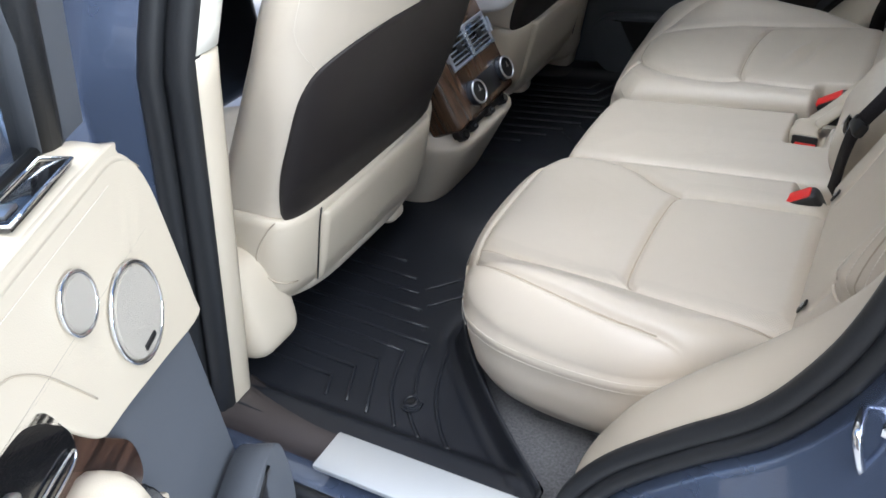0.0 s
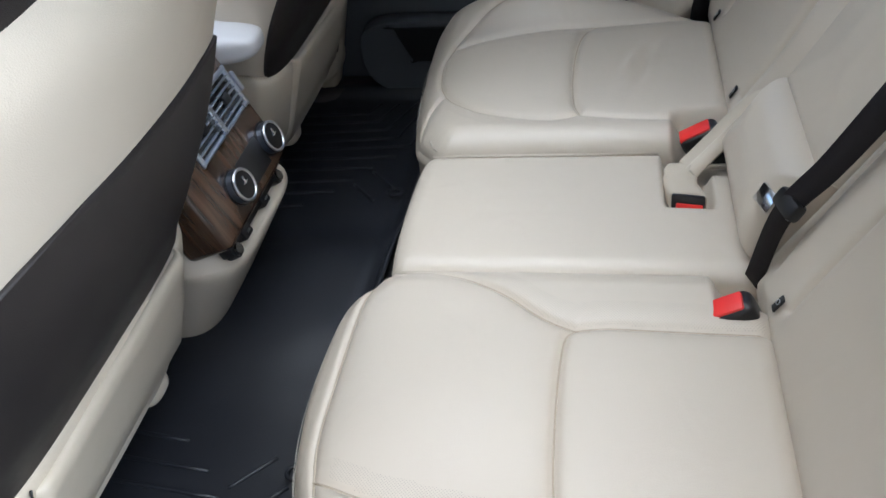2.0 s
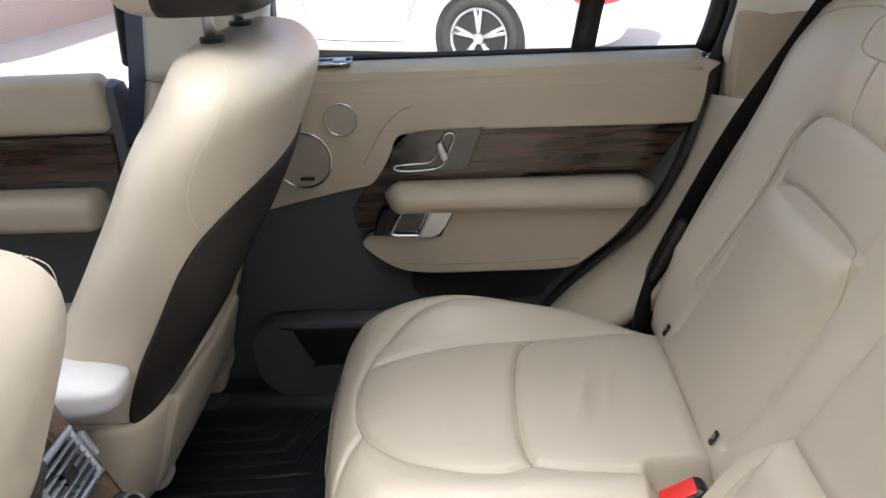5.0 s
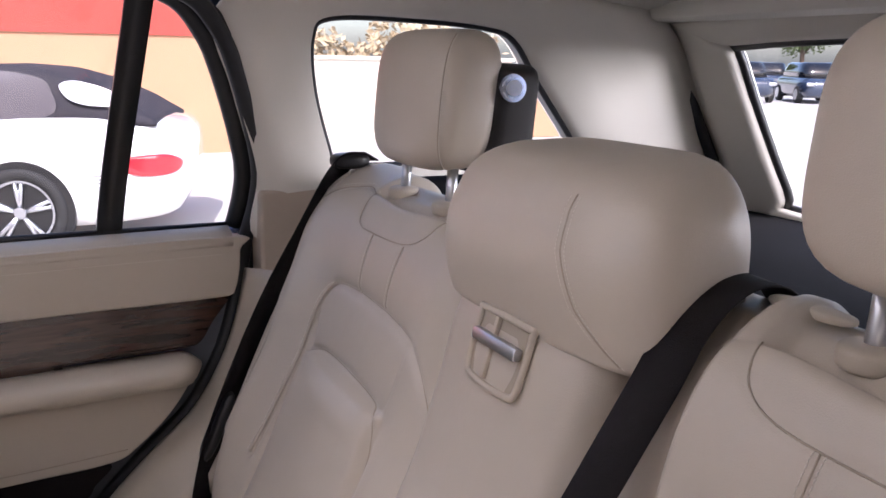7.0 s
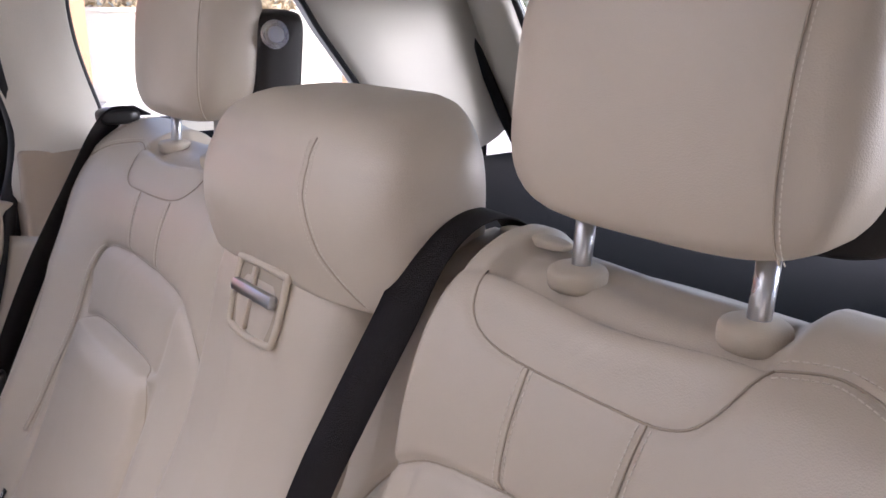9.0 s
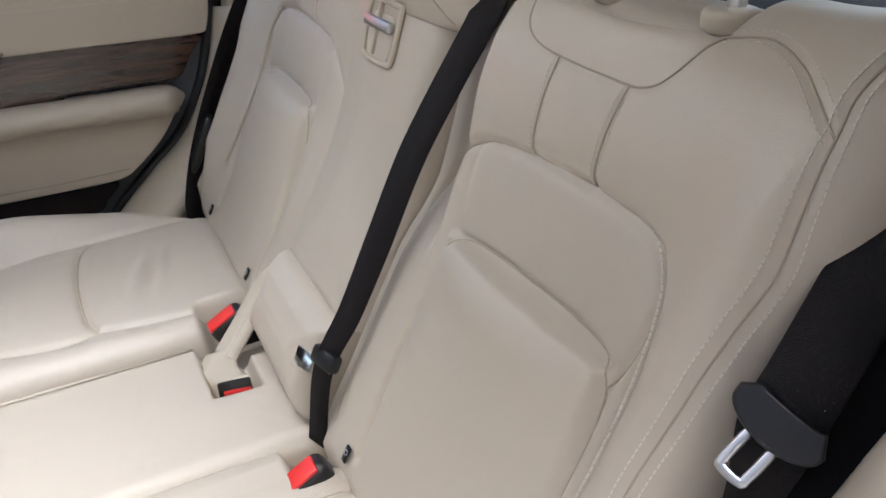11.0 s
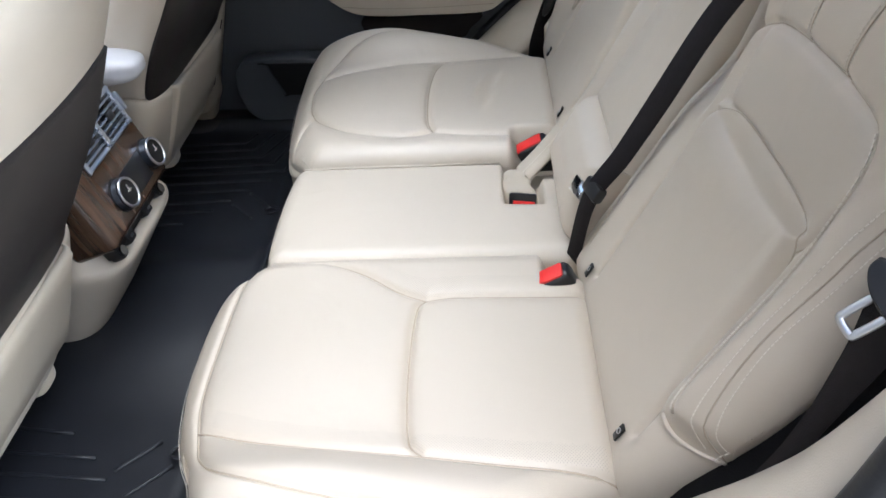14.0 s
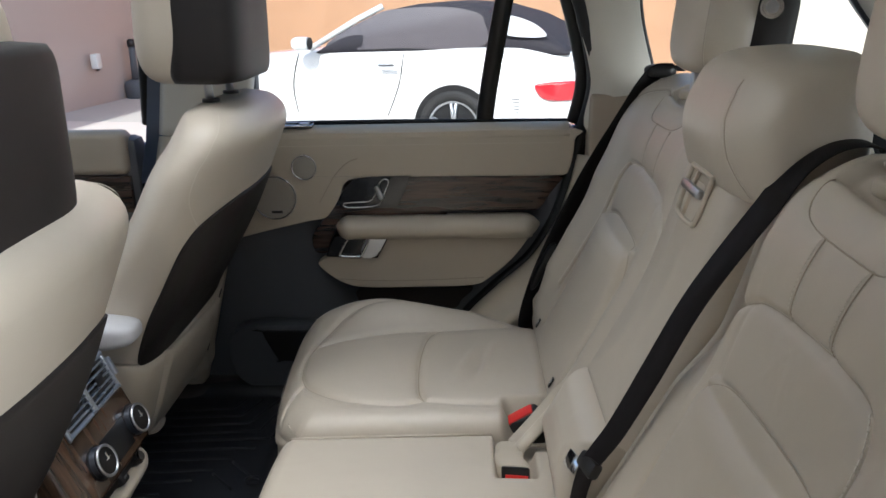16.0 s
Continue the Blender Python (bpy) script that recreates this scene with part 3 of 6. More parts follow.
    for t, dep in ((0.0, 0.055), (0.02, 0.07), (0.5, 0.085), (1.05, 0.08), (1.1, 0.05)):
        xx, zz = win[:, 0] * (1 - t) + out[:, 0] * t, win[:, 1] * (1 - t) + out[:, 1] * t
        rings.append(np.stack([xx, yo(zz, xx) + s * dep, zz], -1))
    tagged(mesh_part("quarter_panel", grid_mesh("quarter_panel", np.array(rings), closed_v=True), BLUE_PAINT), "blue painted body round the quarter window", "body panel", kind="structure")
    # lower brown-beige cover of the C pillar above the wheel arch trim
    bm = bmesh.new()
    if s > 0:
        box(bm, (0.745, 0.752, 0.78), (0.21, 0.07, 0.218), 0.008, 3)
    else:
        box(bm, (0.755, -0.70, 0.845), (0.12, 0.06, 0.12), 0.025, 4)
    tagged(part("pillar_foot", bm, TAUPE_TRIM), "taupe trim at the foot of the rear pillar", "trim panel", kind="structure")
    # roof rail over the doors
    rail = [(-1.5, s * 0.66, 1.10), (-1.1, s * 0.675, 1.20), (-0.6, s * 0.672, 1.235), (0, s * 0.67, 1.243), (0.45, s * 0.668, 1.24), (0.75, s * 0.665, 1.235)]
    tagged(tube("roof_rail", catmull(rail, 8), 0.035, HEADLINER, None, k=12), "cloth-covered roof rail over the doorway", "trim", kind="structure")
    # B pillar
    zz = np.linspace(0.05, 1.24, 30)
    xb = -0.115 - (0.81 - zz) * 0.265
    bp = thing("b_pillar", (0, 0, 0), "cream and dark pillar between front and rear door", "pillar", kind="structure")
    for nm, zlo, zhi, mt in (("pillar_trim", 0.05, 0.803, CREAM_TRIM), ("upper_trim", 0.807, 1.24, PILLAR)):
        ring = []
        for zc in np.linspace(zlo, zhi, 18):
            xc, t = -0.115 - (0.81 - zc) * 0.265, float(tumble(zc))
            ring.append([(xc - 0.245, s * (0.765 - t), zc), (xc - 0.225, s * (0.745 - t), zc), (xc - 0.060, s * (0.718 - t), zc), (xc - 0.036, s * (0.722 - t), zc), (xc - 0.030, s * (0.732 - t), zc),
                         (xc - 0.030, s * (0.765 - t), zc), (xc - 0.080, s * (0.775 - t), zc)])
        loft(nm, ring, mt, bp)
    tube("pillar_seal", np.stack([xb - 0.053, s * (0.768 - tumble(zz)), zz], -1), 0.022, BLACK_RUBBER, bp, k=10)
    tube("seal_bead", np.stack([xb - 0.078, s * (0.795 - tumble(zz)), zz], -1), 0.016, BLACK_RUBBER, bp, k=8)
    ring = []
    for zc, xc in zip(zz, xb):
        t = float(tumble(zc))
        ring.append([(xc - 0.28, s * (0.777 - t), zc), (xc - 0.075, s * (0.785 - t), zc), (xc - 0.090, s * (0.81 - t), zc), (xc - 0.115, s * (0.82 - t), zc),
                     (xc - 0.130, s * (0.85 - t), zc), (xc - 0.160, s * (0.86 - t), zc), (xc - 0.28, s * (0.86 - t), zc)])
    loft("door_jamb", ring, BLUE_PAINT, bp, "blue painted door jamb")
    # painted flank behind the doors and the dark wheel house inside it
    bm = bmesh.new()
    if s > 0:
        box(bm, (1.05, s * 0.885, 0.32), (1.5, 0.03, 0.88), 0.02)
        tagged(part("rear_flank", bm, BLUE_PAINT), "blue painted rear flank of the car", "body panel", kind="structure")
    else:
        box(bm, (1.25, s * 0.90, 0.36), (1.1, 0.03, 0.98), 0.02)
        tagged(part("rear_flank", bm, BLUE_PAINT), "blue painted rear flank of the car", "body panel", kind="structure")
    bm = bmesh.new()
    box(bm, (1.25, s * 0.74, 0.33), (0.86, 0.06, 0.86), 0.03)
    tagged(part("wheel_house", bm, BLACK_PLASTIC), "dark wheel house behind the bench", "body panel", kind="structure")
    bm = bmesh.new()
    box(bm, (-0.15, s * 0.74, 0.075), (2.9, 0.12, 0.12), 0.01)
    tagged(part("sill_core", bm, BROWN_SILL), "dark sill under the door", "sill", kind="structure")
    return seal


for side in (-1, 1):
    side_of_car(side)

# painted rear jamb and sill of the opened doorway
lower = SEAL[SEAL[:, 1] < 1.16]
a = np.stack([lower[:, 0] + 0.012, np.full(len(lower), -0.79) + tumble(lower[:, 1]), lower[:, 1] - 0.012], -1)
nrm = np.stack([np.gradient(lower[:, 1]), 0 * lower[:, 0], -np.gradient(lower[:, 0])], -1)
nrm /= np.linalg.norm(nrm, axis=1)[:, None]
rings = [a, a + nrm * 0.03 + (0, -0.008, 0), a + nrm * 0.045 + (0, -0.05, 0), a + nrm * 0.10 + (0, -0.075, 0), a + nrm * 0.115 + (0, -0.10, 0),
         a + nrm * 0.13 + (0, -0.135, 0), a + nrm * 0.16 + (0, -0.15, 0), a + nrm * 0.42 + (0, -0.155, 0), a + nrm * 0.42 + (0, -0.05, 0)]
jamb = mesh_part("rear_jamb", grid_mesh("rear_jamb", np.array(rings).transpose(1, 0, 2), closed_v=True, caps=True), BLUE_PAINT)
tagged(jamb, "blue painted rear jamb of the open doorway", "body panel", kind="structure")

striker = thing("door_striker", (0.606, -0.815, 0.53), "chrome door striker loop on the blue jamb", "striker")
tube("loop", catmull([(-0.01, 0.03, 0.025), (-0.012, -0.012, 0.024), (-0.006, -0.02, 0.0), (0.0, -0.012, -0.022), (0.0, 0.03, -0.024)], 8), 0.0045, CHROME, striker)
disc_part("bolt", (0.012, -0.004, 0.028), 0.008, 0.01, (0, 1, 0), CHROME, striker, k=6)
disc_part("bolt", (0.012, -0.004, -0.028), 0.008, 0.01, (0, 1, 0), CHROME, striker, k=6)

for s in (-1, 1):
    sill = thing("door_sill", (0, s * 0.035, 0.062), "dark brown sill with a bright metal tread plate" if s < 0 else "dark brown sill trim along the closed door", "sill", kind="structure")
    ring = []
    for xx in np.linspace(-1.6, 0.30, 60):
        k = min(1.0, max(0.0, (-0.13 - xx) / 0.22)) ** 1.4
        ring.append([(xx, s * (0.695 - 0.05 * k), 0.045), (xx, s * (0.70 - 0.05 * k), 0.095), (xx, s * (0.712 - 0.05 * k), 0.112), (xx, s * (0.728 - 0.03 * k), 0.116), (xx, s * 0.745, 0.112), (xx, s * 0.758, 0.102),
                     (xx, s * 0.765, 0.09), (xx, s * 0.765, 0.03)])
    loft("sill_trim", ring, BROWN_SILL, sill)
    if s < 0:
        box_part("tread_plate", (0.06, -0.752, 0.112), (0.33, 0.075, 0.012), SILL_METAL, sill, 0.004, "brushed metal tread plate")
        tube("sill_seal", [(-0.36, -0.825, 0.085), (-0.1, -0.825, 0.09), (0.27, -0.825, 0.09)], 0.014, BLACK_RUBBER, sill, k=10)
    ring = [[(xx, s * 0.75, 0.09), (xx, s * 0.84, 0.075), (xx, s * 0.90, 0.03), (xx, s * 0.93, -0.08), (xx, s * 0.86, -0.14), (xx, s * 0.70, -0.14), (xx, s * 0.70, 0.03)] for xx in np.linspace(-1.6, 0.36, 8)]
    loft("rocker", ring, BLUE_PAINT, sill, "blue painted rocker panel")

# tailgate: rear window, header and dark cargo cover
tail = thing("tailgate", (0, 0, 0), "tailgate with wide rear window and beige trim", "tailgate", kind="structure")


def tail_lift(p, q, h):
    return np.stack([1.47 + (1.17 - q) * 0.60 + h, p, q], -1)


hole = catmull([(-0.493, 1.115), (-0.460, 1.148), (0, 1.158), (0.460, 1.148), (0.493, 1.115), (0.482, 0.86), (0.455, 0.815), (0, 0.805), (-0.455, 0.815), (-0.482, 0.86)], 6, closed=True)
rim = hole * np.array([1.295, 1.0]) + np.array([0, 1.0]) * np.sign(hole[:, 1:] - 0.98) * 0.055
rings = []
for t, h in ((0, 0.04), (0, 0.0), (0.1, -0.012), (0.6, -0.015), (1.0, 0.0), (1.0, 0.05)):
    o = hole * (1 - t) + rim * t
    rings.append(tail_lift(o[:, 0], o[:, 1], np.full(len(o), h)))
mesh_part("window_frame", grid_mesh("window_frame", np.array(rings), closed_v=True), PILLAR, tail)
tube("window_gasket", tail_lift(rim[:, 0] * 0.985, rim[:, 1], np.full(len(rim), -0.02)), 0.013, BLACK_RUBBER, tail, closed=True)
tube("glass_edge", tail_lift(hole[:, 0], hole[:, 1], np.full(len(hole), 0.02)), 0.01, BLACK_PLASTIC, tail, closed=True)
pn = mesh_part("pane", plate_mesh("pane", hole, 0.004, 0.001, lambda p, q, h: tail_lift(p, q, 0.03 - h)), GLASS, tail)
pn.visible_shadow = False
box_part("lower_panel", (1.73, 0, 0.60), (0.04, 1.28, 0.36), BLACK_CLOTH, tail, 0.01)
box_part("header", (1.44, 0, 1.215), (0.12, 1.26, 0.05), HEADLINER, tail, 0.02)
cover = thing("cargo_cover", (1.29, 0, 0.795), "black cargo cover behind the rear seats", "cargo cover")
box_part("sheet", (0, 0, 0), (0.80, 1.26, 0.014), BLACK_CLOTH, cover, 0.005)
tube("front_rail", [(-0.40, -0.62, 0.004), (-0.40, 0, 0.004), (-0.40, 0.62, 0.004)], 0.014, BLACK_PLASTIC, cover, "black plastic rail", k=12)
# front of the cabin, beyond what is seen
bm = bmesh.new()
box(bm, (-1.62, 0, 0.45), (0.25, 1.46, 0.85), 0.05, 4)
tagged(part("dashboard", bm, BLACK_PLASTIC), "dark dashboard at the front of the cabin", "dashboard", kind="structure")

# ---- rear bench ----
def cushion_base(p, q):
    return 0.398 + 0.03 * (p - 0.29) - 0.012 * np.clip((0.10 - p) / 0.10, 0, 1) ** 2


xo = [0.0, 0.03, 0.08, 0.15, 0.25, 0.42, 0.59, 0.70, 0.77, 0.88, 0.95, 1.0]
ao = [0.505, 0.545, 0.585, 0.612, 0.632, 0.646, 0.648, 0.632, 0.606, 0.572, 0.555, 0.548]
SEAM_IN = catmull([(0.026, 0.162), (0.10, 0.152), (0.19, 0.190), (0.25, 0.236), (0.29, 0.257)], 6)
SEAM_IN2 = catmull([(0.29, 0.257), (0.33, 0.251), (0.42, 0.254), (0.53, 0.257)], 6)
SEAM_FRONT = catmull([(0.026, 0.162), (0.018, 0.22), (0.018, 0.33), (0.020, 0.42), (0.030, 0.472)], 6)
SEAM_OUT = catmull([(0.030, 0.472), (0.10, 0.498), (0.20, 0.517), (0.30, 0.525), (0.40, 0.536), (0.53, 0.548)], 6)
SEAM_T = catmull([(0.29, 0.257), (0.279, 0.275), (0.275, 0.35), (0.277, 0.45), (0.284, 0.505), (0.30, 0.525)], 6)
SEAM_SIDE = catmull([(0.030, 0.472), (0.045, 0.515), (0.09, 0.560), (0.17, 0.588), (0.28, 0.602), (0.39, 0.610), (0.455, 0.640)], 6)
FAR_IN = catmull([(0.045, 0.300), (0.062, 0.276), (0.095, 0.247), (0.129, 0.229), (0.19, 0.212), (0.24, 0.208), (0.28, 0.220)], 6)
FAR_IN2 = catmull([(0.28, 0.220), (0.34, 0.208), (0.42, 0.200), (0.53, 0.196)], 6)
FAR_FRONT = catmull([(0.045, 0.300), (0.030, 0.345), (0.022, 0.42), (0.030, 0.472)], 6)
FAR_NOSE = catmull([(0.045, 0.300), (0.026, 0.26), (0.014, 0.20)], 4)
FAR_T = catmull([(0.28, 0.220), (0.268, 0.26), (0.263, 0.35), (0.266, 0.44), (0.276, 0.500), (0.30, 0.525)], 6)
SEAM_NOSE = catmull([(0.026, 0.162), (0.012, 0.150), (0.0, 0.146)], 4)


SEAT_LABEL = {-1: "cream leather rear seat beside the open door", 0: "narrow flat cream leather middle rear seat", 1: "creased cream leather rear seat beside the closed door"}
SEATS = {k: thing("rear_seat", (0.3, 0.38 * k, 0.2), SEAT_LABEL[k], "car seat", "rear bench seats") for k in (-1, 0, 1)}


def seated(ob, k):
    """Hangs a mesh built in the car's axes under its seat."""
    ob.parent = SEATS[k]
    ob.matrix_parent_inverse = SEATS[k].matrix_basis.inverted()
    return ob


def rear_cushion(s):
    lift = lambda p, q, h: np.stack([p, s * q, cushion_base(p, q) + h], -1)
    base_front = table([0, 0.1, 0.3, 0.6, 0.85, 1.0], [0.006, -0.022, -0.032, -0.030, -0.014, 0.012])
    f0 = table([0, 0.1, 0.3, 0.6, 0.85, 1.0], [0.038, 0.008, -0.008, -0.020, -0.022, -0.006]) if s > 0 else (lambda v: base_front(v) + 0.010)
    g0 = table([0, 0.04, 0.15, 1.0], [0.165, 0.148, 0.140, 0.140] if s > 0 else [0.158, 0.140, 0.133, 0.138])
    seam_in, seam_in2 = (FAR_IN, FAR_IN2) if s > 0 else (SEAM_IN, SEAM_IN2)
    seam_front = FAR_FRONT if s > 0 else SEAM_FRONT
    seam_nose = FAR_NOSE if s > 0 else SEAM_NOSE
    seam_t = FAR_T if s > 0 else SEAM_T
    g1 = table(xo, [a + (0.098 if x < 0.02 else 0.070 if x < 0.05 else 0.042 if x < 0.1 else 0.018 if x < 0.2 else 0.004) for x, a in zip(xo, ao)] if s > 0 else ao)

    def extra(p, q, d):
        h = 0.006 * np.exp(-(((p - 0.15) / 0.10) ** 2 + ((q - 0.36) / 0.13) ** 2)) + 0.012 * np.exp(-(((p - 0.27) / 0.2) ** 2 + ((q - 0.585) / 0.035) ** 2))
        h += (0.048 if s > 0 else 0.036) * np.exp(-(((p - 0.15) / 0.16) ** 2 + ((q - (0.590 if s > 0 else 0.572)) / 0.052) ** 2))
        h -= 0.02 * np.clip((p - 0.49) / 0.04, 0, 1) ** 2
        cut = 0.415 if s > 0 else 0.445
        ease = lambda k: np.clip(k, 0, 1) ** 2 * (3 - 2 * np.clip(k, 0, 1))
        h -= 0.034 * ease((p - cut) / 0.024) * ease((0.226 - q) / 0.03)
        if s > 0:
            for k, (cx, ca) in enumerate(((0.36, 0.37), (0.385, 0.355), (0.40, 0.39))):
                h += 0.0085 * np.exp(-(((p - cx - 0.25 * (q - ca)) / 0.011) ** 2 + ((q - ca) / 0.05) ** 2)) * (1 if k != 1 else -1)
        return h

    seams = [seam_in, seam_in2, seam_front, SEAM_OUT, seam_t, SEAM_SIDE, seam_nose]
    inner = lambda x: np.interp(x, np.r_[seam_in[:, 0], seam_in2[:, 0]], np.r_[seam_in[:, 1], seam_in2[:, 1]])
    outer = lambda x: np.interp(x, SEAM_OUT[:, 0], SEAM_OUT[:, 1])
    zone = lambda p, q: ((p > 0.05) & (p < 0.5) & (q < inner(p) - 0.004) & (q > inner(p) - 0.038)) | ((p > 0.05) & (p < 0.5) & (q > outer(p) - 0.030) & (q < outer(p) - 0.006))
    ob = pad("cushion", f0, lambda v: np.full(np.shape(v), 0.535), g0, g1, lift, seams, [CREAM, PERF], None, zone=zone, n=(240, 220), edge=0.048, drop=0.040,
        puff=0.0075, groove=0.0040, reach=0.012, skirt=((0.002, -0.043), (0.005, -0.048), (0.006, -0.055), (0.003, -0.062), (0.004, -0.09), (-0.002, -0.14),
                                                       (-0.016, -0.175), (-0.04, -0.19)), extra=extra)
    # double stitched rim
    u = np.linspace(0, 1, 120)
    rim = np.concatenate([np.stack([f0(u), g0(np.zeros(120)) * (1 - u) + g1(np.zeros(120)) * u], -1)[36:],
                          np.stack([f0(np.ones(120)) * (1 - u) + 0.535 * u, g1(u)], -1)[:96]])
    tan = np.gradient(rim, axis=0)
    nr = np.stack([-tan[:, 1], tan[:, 0]], -1)
    nr /= np.linalg.norm(nr, axis=1)[:, None]
    for off, hh in ((0.0060, -0.044), (0.0085, -0.058)):
        o = rim + nr * off * (1 if nr[0, 0] < 0 else -1)
        stitches("stitching", np.stack([o[:, 0], s * o[:, 1], cushion_base(o[:, 0], o[:, 1]) + hh], -1), ob)
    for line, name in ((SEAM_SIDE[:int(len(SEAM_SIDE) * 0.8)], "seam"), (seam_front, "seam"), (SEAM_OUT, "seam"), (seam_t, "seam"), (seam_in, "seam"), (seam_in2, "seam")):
        tube(name, SKIN[ob.name](line, 0.0010), 0.0013, CREASE_SHADE, ob, k=6)
    return seated(ob, s)


rear_cushion(-1)
rear_cushion(1)


def buckle_pocket(p, q):
    """1 inside the hollow where the middle buckle lies."""
    ease = lambda k: np.clip(k, 0, 1) ** 2 * (3 - 2 * np.clip(k, 0, 1))
    near = ease((p - 0.400) / 0.010) * ease((0.472 - p) / 0.010) * ease((q + 0.016) / 0.014)
    return np.maximum(near, ease((p - 0.400) / 0.010) * ease((q - 0.062) / 0.012))


mid_lift = lambda p, q, h: np.stack([p, q, 0.386 + 0.02 * (p - 0.3) + h], -1)
mid = pad("cushion", table([0, 0.1, 0.5, 0.9, 1], [0.05, 0.035, 0.03, 0.035, 0.05]), lambda v: np.full(np.shape(v), 0.53), lambda u: np.full(np.shape(u), -0.143), lambda u: np.full(np.shape(u), 0.137),
    mid_lift, [], CREAM, None, n=(190, 130), edge=0.03, drop=0.024, puff=0.0, groove=0, skirt=((0.002, -0.03), (0.0, -0.06), (-0.004, -0.15), (-0.03, -0.18)),
    extra=lambda p, q, d: 0.006 * np.clip(d / 0.12, 0, 1) - 0.026 * buckle_pocket(p, q))
seated(mid, 0)
# piped edge round the middle cushion
for side in (-0.140, 0.134):
    tube("piping", [(0.05, side, 0.372), (0.09, side, 0.3745), (0.25, side, 0.378), (0.40, side, 0.381)], 0.0022, CREAM, mid, k=6)
yy = np.linspace(-0.12, 0.115, 20)
stitches("stitching", np.stack([np.full(20, 0.0335), yy, np.full(20, 0.352)], -1), mid)

# backrests: lines on the plane of a = distance from the middle, b = height, lifted onto the leaning profile
PROF = catmull([(0.500, 0.36), (0.518, 0.42), (0.560, 0.50), (0.607, 0.59), (0.650, 0.675), (0.682, 0.77), (0.704, 0.845), (0.735, 0.895), (0.785, 0.925), (0.825, 0.930), (0.870, 0.933)], 10)
PL = np.r_[0, np.cumsum(np.linalg.norm(np.diff(PROF, axis=0), axis=1))]
PT = np.gradient(PROF, axis=0)
PT /= np.linalg.norm(PT, axis=1)[:, None]


def length_at(z):
    return float(np.interp(z, PROF[:, 1], PL))


def back_lift(s, dx=0.0):
    def lift(p, q, h):
        x, z = np.interp(q, PL, PROF[:, 0]), np.interp(q, PL, PROF[:, 1])
        tx, tz = np.interp(q, PL, PT[:, 0]), np.interp(q, PL, PT[:, 1])
        return np.stack([x - tz * h + dx, s * p, z + tx * h], -1)
    return lift


def on_back(pts):
    return catmull([(a, length_at(z)) for a, z in pts], 6)


B_LUMBAR = on_back([(0.246, 0.43), (0.238, 0.50), (0.240, 0.58), (0.246, 0.64), (0.258, 0.676), (0.30, 0.689), (0.40, 0.694), (0.47, 0.692), (0.503, 0.684), (0.514, 0.668), (0.520, 0.62), (0.522, 0.56), (0.525, 0.44)])
B_OUTER = on_back([(0.168, 0.43), (0.153, 0.50), (0.149, 0.60), (0.156, 0.68), (0.190, 0.737), (0.235, 0.771), (0.28, 0.784), (0.36, 0.791), (0.43, 0.792), (0.490, 0.787), (0.518, 0.772), (0.538, 0.735), (0.542, 0.66), (0.547, 0.56), (0.555, 0.508)])
B_IN_R = on_back([(0.514, 0.668), (0.526, 0.70), (0.533, 0.735)])
B_IN_L = on_back([(0.258, 0.676), (0.248, 0.71), (0.244, 0.774)])
B_FLUTE1 = on_back([(0.327, 0.790), (0.327, 0.83), (0.327, 0.872)])
B_FLUTE2 = on_back([(0.418, 0.792), (0.420, 0.83), (0.424, 0.872)])
B_FLAP = on_back([(0.241, 0.911), (0.258, 0.888), (0.30, 0.874), (0.40, 0.871), (0.438, 0.873), (0.458, 0.885), (0.475, 0.911)])
B_SHOULDER = on_back([(0.475, 0.911), (0.51, 0.915), (0.55, 0.907), (0.582, 0.895), (0.607, 0.882)])
B_SIDE = on_back([(0.598, 0.930), (0.601, 0.905), (0.607, 0.882), (0.612, 0.817), (0.605, 0.768), (0.597, 0.707), (0.590, 0.647), (0.590, 0.60), (0.595, 0.53), (0.598, 0.505)])
B_TOP = on_back([(0.241, 0.911), (0.20, 0.905), (0.15, 0.902)])


